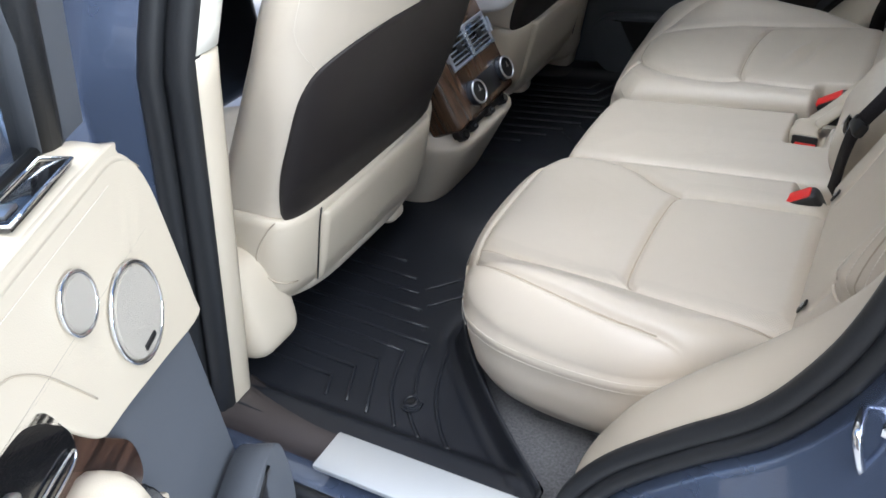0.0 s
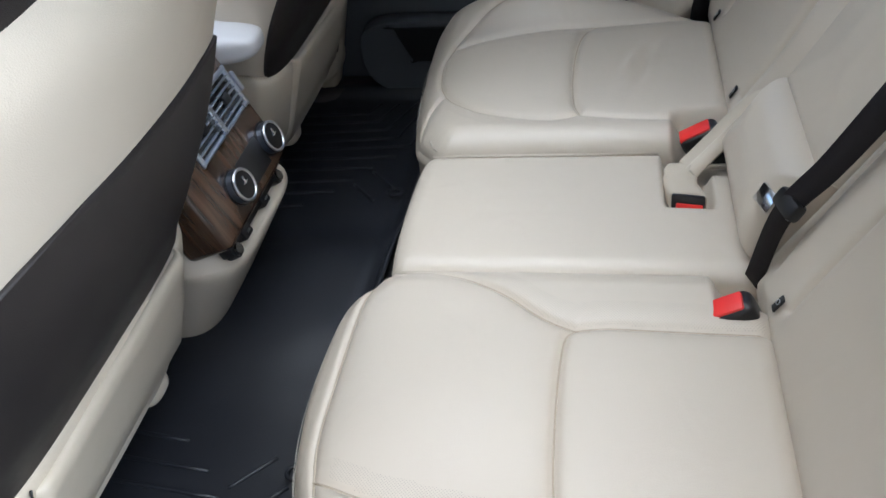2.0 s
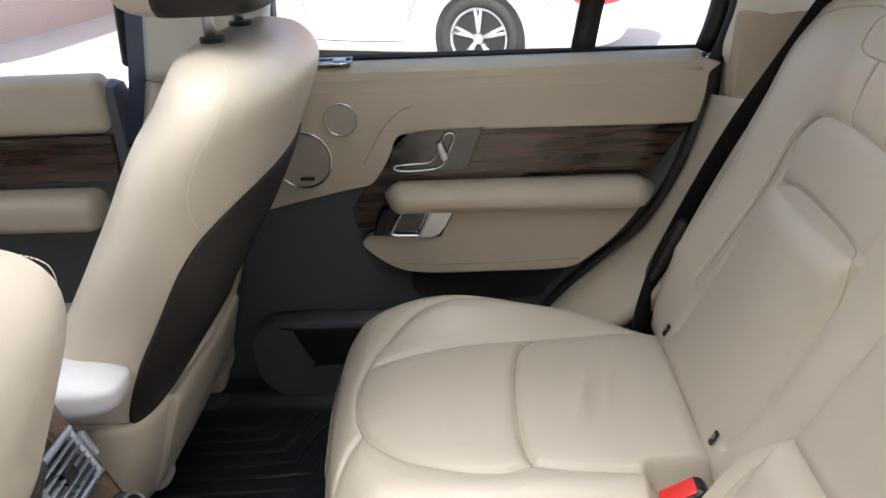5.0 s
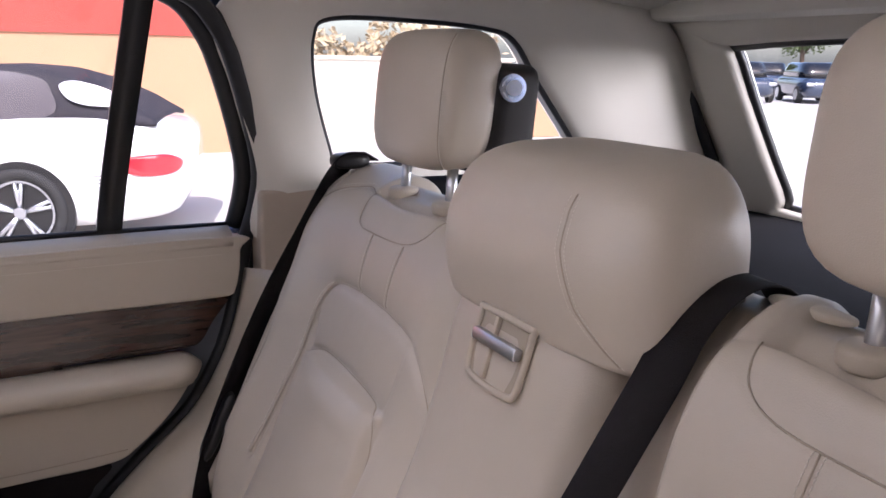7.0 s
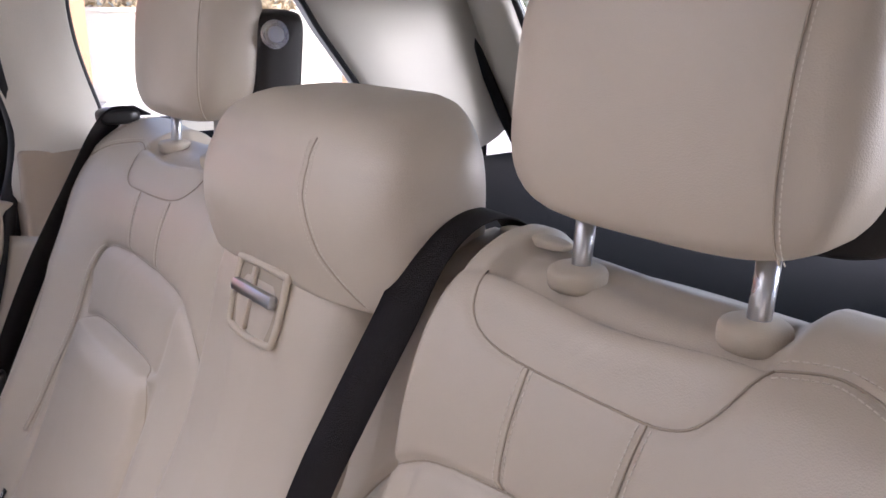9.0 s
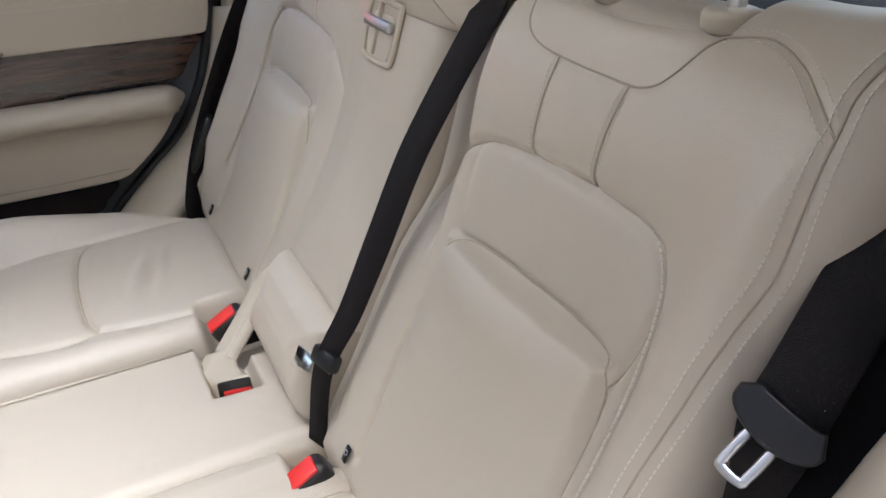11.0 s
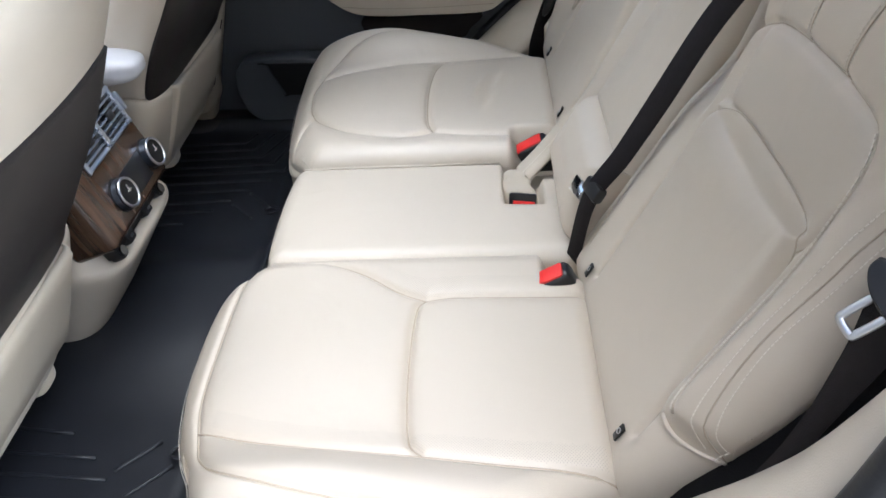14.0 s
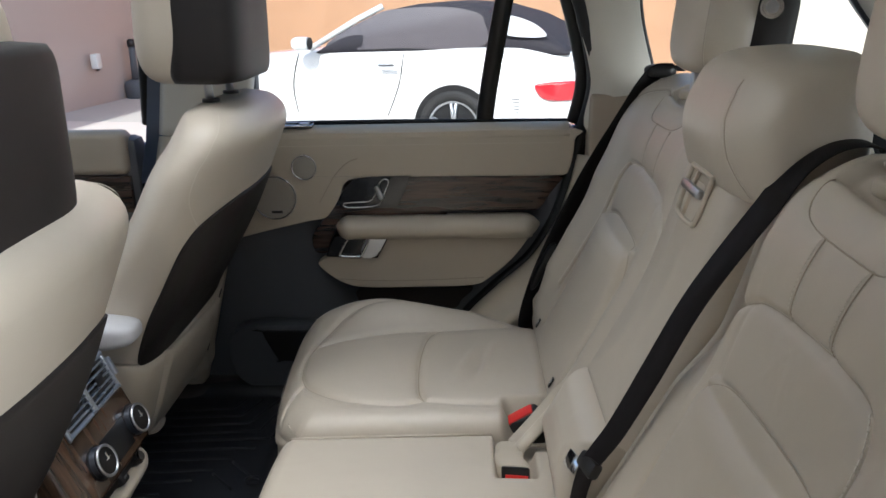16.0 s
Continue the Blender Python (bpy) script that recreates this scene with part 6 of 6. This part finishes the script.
# middle belt over the inner edge of the backrest
mbelt = thing("seat_belt", (0, 0, 0), "dark middle seat belt running down the backrest edge", "seat belt", "seat belts")
path = catmull([(0.875, -0.186, 0.880), (0.832, -0.185, 0.932), (0.785, -0.184, 0.942), (0.740, -0.185, 0.917), (0.706, -0.184, 0.866), (0.661, -0.181, 0.796), (0.629, -0.174, 0.735), (0.590, -0.167, 0.645), (0.553, -0.162, 0.565), (0.516, -0.157, 0.495), (0.500, -0.150, 0.385)], 8)
k = np.arange(len(path))
sd = np.stack([np.interp(k, [0, 14, 30, 56, 72], [0.0, -0.002, -0.005, -0.007, -0.007]), np.interp(k, [0, 14, 30, 56, 72], [0.0225, 0.0215, 0.0200, 0.0165, 0.011]), np.interp(k, [0, 14, 30, 56, 72], [0, 0.002, 0.003, 0.004, 0.004])], -1)
ribbon("webbing", path, sd, 0.0022, WEB, mbelt)
box_part("slider", (0.522, -0.154, 0.508), (0.017, 0.044, 0.024), BLACK_PLASTIC, mbelt, 0.006, "black tongue holder", rot=Euler((0, radians(30), radians(15))).to_matrix().to_4x4())
soft_block("belt_guide", (0.812, -0.236, 0.929), (0.010, 0.038, 0.005), CREAM_TRIM, mbelt, n=3, power=3, label="flat beige belt guide on the seat top")
tg = part("tongue", (lambda b: (box(b, (0.505, -0.118, 0.490), (0.004, 0.032, 0.024), 0.001, 2, Euler((0, radians(30), radians(20))).to_matrix().to_4x4()), b)[1])(bmesh.new()), CHROME, mbelt, "bright metal tongue")

# belt of the closed side
fb = thing("seat_belt", (0, 0, 0), "dark seat belt hanging beside the rear backrest", "seat belt", "seat belts")
path = catmull([(0.800, 0.600, 0.955), (0.765, 0.605, 0.952), (0.735, 0.610, 0.92), (0.690, 0.615, 0.842), (0.630, 0.622, 0.735), (0.575, 0.624, 0.62), (0.527, 0.618, 0.51), (0.497, 0.600, 0.42), (0.490, 0.585, 0.37)], 8)
ribbon("webbing", path, np.array((0.75, 0.55, -0.38)) * 0.024, 0.0022, WEB, fb)
soft_block("guide", (0.765, 0.612, 0.948), (0.032, 0.024, 0.013), BLACK_PLASTIC, fb, n=3, power=3, label="black belt guide")
soft_block("sleeve", (0.528, 0.616, 0.52), (0.012, 0.020, 0.055), BLACK_PLASTIC, fb, n=3, power=3, lean=0.45, label="black sleeve on the belt")

# belt of the opened side with its tongue
nb = thing("seat_belt", (0, 0, 0), "dark seat belt with tongue beside the open door", "seat belt", "seat belts")
across, along = Vector((0.28, -0.87, -0.37)).normalized(), Vector((0.62, -0.10, 0.72)).normalized()
along = (along - across * along.dot(across)).normalized()
path = catmull([(0.83, -0.635, 0.965), (0.78, -0.640, 0.905), (0.725, -0.646, 0.828), (0.678, -0.652, 0.760), (0.654, -0.654, 0.722), (0.640, -0.656, 0.668), (0.617, -0.650, 0.565), (0.588, -0.632, 0.46)], 8)
ribbon("webbing", path, np.array(across) * (0.024 * np.interp(np.arange(len(path)), [0, 32, 44, len(path) - 1], [1, 1, 0.45, 0.3]))[:, None], 0.0022, WEB, nb)
out = across.cross(along).normalized()
hold = Matrix((across * 0.84, out, along * 0.84)).transposed().to_4x4()
hold.translation = Vector((0.654, -0.656, 0.738)) - out * 0.006 * (1 if out.x > 0 else -1)
if out.x > 0:
    hold = hold @ Matrix.Diagonal((1, -1, 1, 1))
o = catmull([(-0.036, 0.010), (-0.032, 0.020), (-0.02, 0.016), (0.02, 0.016), (0.032, 0.020), (0.036, 0.010), (0.033, -0.006), (0.013, -0.016), (-0.013, -0.016), (-0.033, -0.006)], 5, closed=True)
hb = mesh_part("tongue_holder", plate_mesh("tongue_holder", o, 0.014, 0.004, lambda p, q, h: np.stack([p, 0.004 + h, q], -1)), BLACK_PLASTIC, nb, "black tongue holder")
hb.matrix_basis = hold
o = catmull([(-0.010, -0.012), (-0.010, -0.042), (-0.007, -0.047), (0.007, -0.047), (0.010, -0.042), (0.010, -0.012)], 5)
tn = tube("tongue", np.stack([o[:, 0], np.full(len(o), 0.001), o[:, 1]], -1), 0.0040, SATIN, nb, "bright metal tongue", flat=0.35, closed=True)
tn.matrix_basis = hold

# ---- outside ----
GZ = -0.42
ASPHALT = material("pale_concrete", (0.50, 0.48, 0.45), 0.9, vary=0.15, grain=(60, 0.4), stain=0.6)
ORANGE_WALL = material("orange_block_wall", (0.50, 0.29, 0.17), 0.9, vary=0.12, grain=(90, 0.4), stain=2.0)
PINK_WALL = material("pale_pink_stucco", (0.48, 0.38, 0.34), 0.9, vary=0.08, grain=(120, 0.4), stain=1.5)
# kept dark so the unseen wall bounces little light into the cabin
BROWN_WALL = material("brown_stucco", (0.20, 0.165, 0.14), 0.9, vary=0.1, grain=(90, 0.4), stain=1.5)
RED_BAND = material("red_painted_band", (0.42, 0.07, 0.05), 0.8, vary=0.1, grain=(90, 0.3))
WHITE_PAINT = material("white_car_paint", (0.80, 0.80, 0.79), 0.22, vary=0.02, coat=1.0, grain=(900, 0.02))
SOFT_TOP = material("dark_fabric_top", (0.022, 0.02, 0.028), 0.85, vary=0.15, grain=(900, 0.5))
TYRE = material("tyre_rubber", (0.018, 0.018, 0.019), 0.75, grain=(300, 0.4))
RED_LENS = material("red_lens", (0.55, 0.02, 0.03), 0.12, coat=1.0, vary=0.03)

gm = bmesh.new()
box(gm, (0, 0, GZ - 0.05), (1200, 1200, 0.1))
tagged(part("ground", gm, ASPHALT, smooth=False), "pale sunlit concrete parking ground", "ground", kind="structure")
bm = bmesh.new()
box(bm, (-0.40, 12.75, (GZ + 1.42) / 2), (9.5, 0.3, 1.42 - GZ))
tagged(part("wall_orange", bm, ORANGE_WALL, smooth=False), "orange painted block wall of a building", "wall", kind="structure")
bm = bmesh.new()
box(bm, (-0.40, 12.75, 2.42), (9.5, 0.36, 2.0))
tagged(part("wall_band", bm, RED_BAND, smooth=False), "red painted band on the building", "wall", kind="structure")
# low pale garden wall that goes on from the building, and a square orange post at its end
PALE_WALL = material("pale_garden_wall", (0.74, 0.70, 0.60), 0.9, vary=0.08, grain=(60, 0.5), stain=1.2)
bm = bmesh.new()
box(bm, (7.0, 14.0, (GZ + 1.10) / 2), (5.2, 0.25, 1.10 - GZ), 0.01)
box(bm, (7.0, 14.0, 1.13), (5.3, 0.34, 0.07), 0.01)
tagged(part("wall_garden", bm, PALE_WALL, smooth=False), "low pale sunlit garden wall with a coping", "wall", kind="structure")
bm = bmesh.new()
box(bm, (10.15, 13.4, (GZ + 0.80) / 2), (0.9, 0.6, 0.80 - GZ), 0.02)
tagged(part("wall_post", bm, ORANGE_WALL, smooth=False), "square orange block pier at the wall's end", "wall", kind="structure")
bm = bmesh.new()
box(bm, (-0.15, -2.5, 2.0), (0.3, 10.6, 4.0), rot=None)
pw = part("wall_pink", bm, PINK_WALL, smooth=False)
pw.matrix_basis = Matrix.Translation((-5.075, 12.64, GZ)) @ pose(0, 0, 0, 0, 0, -8)
tagged(pw, "pale pink stucco wall of a building", "wall", kind="structure")
# unseen wall added behind the walk, to keep the sun off the car
bm = bmesh.new()
box(bm, (-8.75, -4.7, GZ + 4.4), (22.5, 0.4, 8.8))
tagged(part("shade_wall", bm, BROWN_WALL, smooth=False), "unseen brown wall added to shade the car", "wall", kind="structure")

ash = thing("ash_receptacle", (-5.02, 11.9, GZ), "dark grey ash receptacle standing by the pink wall", "ash receptacle")
th = np.linspace(0, 2 * np.pi, 24, endpoint=False)
ring = lambda z, r: np.stack([r * np.cos(th), r * np.sin(th), np.full(24, z)], -1)
loft("bucket", [ring(0.0, 0.17), ring(0.02, 0.18), ring(0.20, 0.19), ring(0.26, 0.17), ring(0.30, 0.07)], GREY_TRIM, ash)
loft("neck", [ring(0.29, 0.06), ring(0.6, 0.05), ring(0.82, 0.048)], GREY_TRIM, ash)
loft("cap", [ring(0.81, 0.062), ring(0.90, 0.062), ring(0.93, 0.04)], BLACK_PLASTIC, ash)
wb = thing("wall_box", (-5.22, 10.95, 0.24), "small white box on the pink wall", "wall box")
box_part("cover", (0.03, 0, 0), (0.10, 0.17, 0.22), material("white_plastic", (0.75, 0.75, 0.74), 0.4), wb, 0.02)
box_part("outlet", (0.035, 0.0, -0.12), (0.05, 0.06, 0.04), BLACK_PLASTIC, wb, 0.01)

# ---- white convertible ----
car = thing("convertible", Matrix.Translation((0.25, 6.2, GZ)) @ pose(0, 0, 0, 0, 0, -18), "white convertible with black soft top raised", "car")
WB = 2.55


def car_ring(x, zlo, zhi, w, sh=0.9):
    """Half-width w about the car's middle line y = 0.93."""
    prof = ((-0.88, 0.0), (-0.97, 0.10), (-1.0, 0.28), (-0.995, 0.5), (-0.965, 0.72), (-sh - 0.02, 0.93), (-sh + 0.07, 1.0), (-0.3, 1.03))
    pts = [(x, 0.93 + y * w, zlo + (zhi - zlo) * t) for y, t in prof]
    return pts + [(x, 1.86 - p[1], p[2]) for p in pts[::-1]]


sec = [(-3.45, 0.30, 0.62, 0.55), (-3.38, 0.22, 0.70, 0.74), (-3.1, 0.19, 0.80, 0.87), (-2.55, 0.19, 0.92, 0.93), (-1.9, 0.19, 0.985, 0.935), (-1.4, 0.19, 1.02, 0.93),
       (-0.8, 0.19, 1.03, 0.925), (-0.3, 0.19, 1.035, 0.935), (0.1, 0.2, 1.05, 0.955), (0.5, 0.22, 1.05, 0.95), (0.85, 0.25, 1.03, 0.90), (1.05, 0.28, 1.0, 0.82), (1.16, 0.34, 0.95, 0.70), (1.19, 0.42, 0.88, 0.60)]
t = np.array(sec)
xs = np.linspace(-3.45, 1.19, 70)
smooth = [np.interp(xs, *catmull(t[:, [0, k]], 6).T) for k in (1, 2, 3)]
loft("body", [car_ring(x, a, b, c) for x, a, b, c in zip(xs, *smooth)], WHITE_PAINT, car)
# soft top and cabin glass
rings = []
for x, z, w in ((-1.42, 1.03, 0.78), (-1.15, 1.20, 0.72), (-0.88, 1.36, 0.66), (-0.6, 1.43, 0.64), (-0.2, 1.455, 0.64), (0.15, 1.43, 0.64), (0.5, 1.33, 0.66), (0.8, 1.18, 0.70), (1.0, 1.04, 0.72)):
    rings.append([(x, 0.93 + y * (0.80 if h < 0.1 else w * k), 0.99 + (z - 0.99) * h) for y, h, k in
                  ((-1.0, 0.0, 1), (-1.0, 0.5, 1.12), (-0.98, 0.86, 1.04), (-0.85, 0.97, 1), (-0.4, 1.0, 1), (0.4, 1.0, 1), (0.85, 0.97, 1), (0.98, 0.86, 1.04), (1.0, 0.5, 1.12), (1.0, 0.0, 1))])
ringa = np.array(rings)
ks = np.linspace(0, 8, 40)
loft("soft_top", np.stack([[np.interp(ks, range(9), ringa[:, j, c]) for c in range(3)] for j in range(10)]).transpose(2, 0, 1), SOFT_TOP, car, "black fabric soft top")
side = lambda p, q, h: np.stack([p, 0.93 - (0.80 - (q - 1.0) * 0.28) - h, q], -1)
mesh_part("side_window", plate_mesh("side_window", catmull([(-1.36, 1.05), (-0.86, 1.345), (-0.55, 1.40), (-0.15, 1.405), (0.12, 1.36), (0.22, 1.28), (0.20, 1.06), (-0.6, 1.045)], 5, closed=True), 0.01, 0.002, side), material("dark_car_glass", (0.10, 0.09, 0.10), 0.08, coat=1.0), car, "dark side window")
tube("screen_pillar", np.stack([[-1.52, -1.05, -0.80], [0.135, 0.225, 0.29], [1.04, 1.30, 1.42]], -1), 0.030, WHITE_PAINT, car, "white windscreen pillar")
# pale base colour paints the sky's reflection on the rear window
rw = catmull([(0.30, 1.30), (0.42, 1.335), (0.66, 1.27), (0.80, 1.17), (0.74, 1.14), (0.50, 1.15), (0.36, 1.20)], 5, closed=True)
mesh_part("rear_window", plate_mesh("rear_window", rw, 0.012, 0.002, lambda p, q, h: np.stack([p, 0.93 - (0.80 - (q - 1.0) * 0.22) - 0.02 - h, q], -1)), material("sky_painted_screen", (0.62, 0.63, 0.66), 0.15, coat=1.0), car, "rear window painted pale for the sky's reflection")


def wheel(x, turn=0.0):
    th = np.linspace(0, 2 * np.pi, 48, endpoint=False)
    rings = [np.stack([x + r * np.cos(th), np.full(48, y - 0.035), 0.345 + r * np.sin(th)], -1) for r, y in ((0.245, 0.02), (0.27, -0.012), (0.32, -0.02), (0.34, 0.0), (0.345, 0.04), (0.345, 0.22))]
    ty = loft("wheel", rings, TYRE, car, "black tyre on a spoked alloy rim")
    rings = [np.stack([x + r * np.cos(th), np.full(48, y - 0.035), 0.345 + r * np.sin(th)], -1) for r, y in ((0.25, -0.015), (0.235, -0.02), (0.228, 0.01), (0.225, 0.10))]
    mesh_part("rim", grid_mesh("rim", np.array(rings), closed_v=True), SATIN, ty)
    disc_part("disc", (x, 0.035, 0.345), 0.225, 0.01, (0, 1, 0), BLACK_PLASTIC, ty, k=32)
    for k in range(5):
        a = turn + k * 2 * math.pi / 5
        for d in (-0.10, 0.10):
            tube("spoke", [(x + 0.03 * math.cos(a), -0.038, 0.345 + 0.03 * math.sin(a)), (x + 0.13 * math.cos(a + d), -0.046, 0.345 + 0.13 * math.sin(a + d)), (x + 0.232 * math.cos(a + d), -0.046, 0.345 + 0.232 * math.sin(a + d))], 0.017, SATIN, ty, k=6)
    disc_part("hub", (x, -0.046, 0.345), 0.045, 0.03, (0, 1, 0), SATIN, ty, k=24, bevel=0.005)
    bm = bmesh.new()
    disc(bm, (x, 0.004, 0.345), 0.392, 0.07, (0, 1, 0), 48)
    part("wheel_arch", bm, BLACK_PLASTIC, car, "dark wheel arch")


wheel(0.0, 0.3)
wheel(-WB, 0.5)
# mirror, handle, lamp, door gaps, and bars standing for window sticker lines
soft_block("mirror", (-1.50, -0.06, 1.10), (0.09, 0.10, 0.065), WHITE_PAINT, car, n=2.8, power=2.6)
disc_part("mirror_glass", (-1.42, -0.06, 1.10), 0.055, 0.02, (1, 0, 0), BLACK_PLASTIC, car)
box_part("door_handle", (-0.66, -0.012, 0.90), (0.17, 0.03, 0.03), CHROME, car, 0.008)
lamp = catmull([(0.74, 0.735), (0.80, 0.76), (0.98, 0.775), (1.10, 0.765), (1.17, 0.70), (1.14, 0.63), (1.02, 0.605), (0.86, 0.61), (0.78, 0.65)], 6, closed=True)
wid = lambda p: np.interp(p, xs, smooth[2])
mid_lamp = lamp.mean(0)
rings = []
for k, out in ((1.0, -0.01), (1.0, 0.008), (0.92, 0.018), (0.7, 0.022), (0.45, 0.022), (0.2, 0.022), (0.03, 0.022)):
    o = mid_lamp + (lamp - mid_lamp) * k
    rings.append(np.stack([o[:, 0], 0.93 - wid(o[:, 0]) - out, o[:, 1]], -1))
loft("tail_lamp", rings, RED_LENS, car, "red tail lamp")
for pts in ([(-1.62, 1.0), (-1.66, 0.7), (-1.60, 0.35)], [(-0.52, 1.0), (-0.56, 0.7), (-0.72, 0.32)], [(-1.60, 0.30), (-1.1, 0.29), (-0.72, 0.30)]):
    l = catmull(pts, 6)
    tube("door_gap", np.stack([l[:, 0], 0.93 - wid(l[:, 0]) * np.interp(l[:, 1], [0.2, 0.45, 0.65, 0.9, 1.02], [0.96, 1.0, 0.995, 0.945, 0.90]) + 0.002, l[:, 1]], -1), 0.006, BLACK_PLASTIC, car, k=6)
for k in range(5):
    box_part("sticker_bar", (0.56, -0.008, 0.50 + 0.03 * k), (0.09, 0.01, 0.010), GREY_TRIM, car, 0.001)

# ---- beyond: parked cars, trees, garden wall ----
FOLIAGE = material("foliage", (0.075, 0.11, 0.03), 0.7, vary=0.5, grain=(20, 0.3), stain=3)
BARK = material("bark", (0.10, 0.07, 0.05), 0.9, vary=0.3, grain=(40, 0.8))
DARK_PAINT = material("dark_car_paint", (0.03, 0.045, 0.08), 0.2, vary=0.1, coat=1.0)


def tree(x, y, h, r, seed):
    rnd = np.random.default_rng(seed)
    ob = thing("tree", (x, y, GZ), "leafy green tree at the edge of the car park", "tree", "trees by the car park")
    trunk = catmull([(0, 0, -0.1), (0.05, 0, h * 0.3), (-0.05, 0.05, h * 0.6), (0, 0, h * 0.85)], 6)
    tr = tube("trunk", trunk, np.linspace(0.2, 0.05, len(trunk)), BARK, ob, k=10)
    for k in range(6):
        a = k * 1.05
        tube("limb", catmull([(0, 0, h * (0.38 + 0.05 * k)), (0.4 * r * math.cos(a), 0.4 * r * math.sin(a), h * (0.5 + 0.05 * k)), (0.8 * r * math.cos(a), 0.8 * r * math.sin(a), h * (0.58 + 0.06 * k))], 5), 0.05, BARK, tr, k=6)
    n = 2600
    d = rnd.normal(size=(n, 3))
    d /= np.linalg.norm(d, axis=1)[:, None]
    lump = 0.75 + 0.25 * np.sin(3 * d[:, 0] + seed) * np.cos(4 * d[:, 1] + 2 * d[:, 2])
    c = d * (rnd.random(n) ** 0.45 * lump)[:, None] * np.array([r, r, h * 0.36]) + np.array([0, 0, h * 0.66])
    V, F = [], []
    for i, p in enumerate(c):
        a, b = rnd.normal(size=3), rnd.normal(size=3)
        a, b = a / np.linalg.norm(a) * 0.13, b / np.linalg.norm(b) * 0.07
        V += [(p - a).tolist(), (p + b).tolist(), (p + a).tolist(), (p - b).tolist()]
        F.append((4 * i, 4 * i + 1, 4 * i + 2, 4 * i + 3))
    me = bpy.data.meshes.new("crown")
    me.from_pydata(V, [], F)
    tagged(mesh_part("crown", me, FOLIAGE, ob, smooth=False), kind="stuff")


for k, (x, y) in enumerate(((34, 14), (38, 24), (44, 34), (40, 12), (46, 20), (36, 35), (50, 28))):
    tree(x, y, 4.5 + 0.5 * (k % 3), 2.0 + 0.3 * (k % 2), k)


def parked(x, y, turn, label):
    ob = thing("parked_car", Matrix.Translation((x, y, GZ)) @ pose(0, 0, 0, 0, 0, turn), label, "car", "parked cars")
    rings = [super_ring(0, 0, z, l, w, 6, 40) for z, l, w in ((0.25, 2.1, 0.85), (0.4, 2.3, 0.93), (0.75, 2.32, 0.95), (0.95, 2.2, 0.92), (1.02, 2.0, 0.88))]
    loft("body", rings, DARK_PAINT, ob)
    rings = [super_ring(0.25, 0, z, l, w, 5, 40) for z, l, w in ((1.0, 1.7, 0.84), (1.35, 1.5, 0.76), (1.60, 1.3, 0.68), (1.66, 1.1, 0.6))]
    loft("cabin", rings, GLOSS_BLACK, ob)
    for sx in (-1.35, 1.35):
        for sy in (-0.86, 0.86):
            w = disc_part("wheel", (sx, sy, 0.36), 0.36, 0.22, (0, 1, 0), TYRE, ob, k=28, bevel=0.03)
            disc_part("rim", (sx, sy * 1.13, 0.36), 0.23, 0.03, (0, 1, 0), SATIN, w, k=20)
    for sy in (-0.7, 0.7):
        box_part("headlamp", (-2.26, sy, 0.78), (0.1, 0.3, 0.14), SATIN, ob, 0.03)


parked(28.2, 24.4, 55, "dark blue off-roader parked across the lot")
parked(30.6, 22.8, 55, "dark blue saloon parked across the lot")
parked(36.0, 29.5, 40, "dark car parked under the trees")

# dry hedge behind the garden wall
DRY = material("dry_leaves", (0.52, 0.42, 0.27), 0.8, vary=0.3, grain=(20, 0.3), stain=2)
hedge = thing("hedge", (7.0, 14.9, GZ), "dry yellowish hedge behind the garden wall", "hedge")
rnd = np.random.default_rng(11)
c = np.stack([rnd.uniform(-2.7, 2.7, 5200), rnd.normal(0, 0.28, 5200), rnd.uniform(0.2, 2.5, 5200)], -1)
c[:, 2] *= 0.86 + 0.10 * np.sin(c[:, 0] * 2.1) + 0.06 * np.sin(c[:, 0] * 5.3 + 1)
V, F = [], []
for i, p in enumerate(c):
    a, b = rnd.normal(size=3), rnd.normal(size=3)
    a, b = a / np.linalg.norm(a) * 0.09, b / np.linalg.norm(b) * 0.05
    V += [(p - a).tolist(), (p + b).tolist(), (p + a).tolist(), (p - b).tolist()]
    F.append((4 * i, 4 * i + 1, 4 * i + 2, 4 * i + 3))
me = bpy.data.meshes.new("leaves")
me.from_pydata(V, [], F)
tagged(mesh_part("leaves", me, DRY, hedge, smooth=False), kind="stuff")
for k in range(9):
    x = -2.4 + 0.6 * k
    tube("stem", catmull([(x, 0, 0), (x + 0.05, 0.03, 0.8), (x - 0.04, 0, 1.7)], 5), np.linspace(0.03, 0.012, 11), BARK, hedge, k=6)
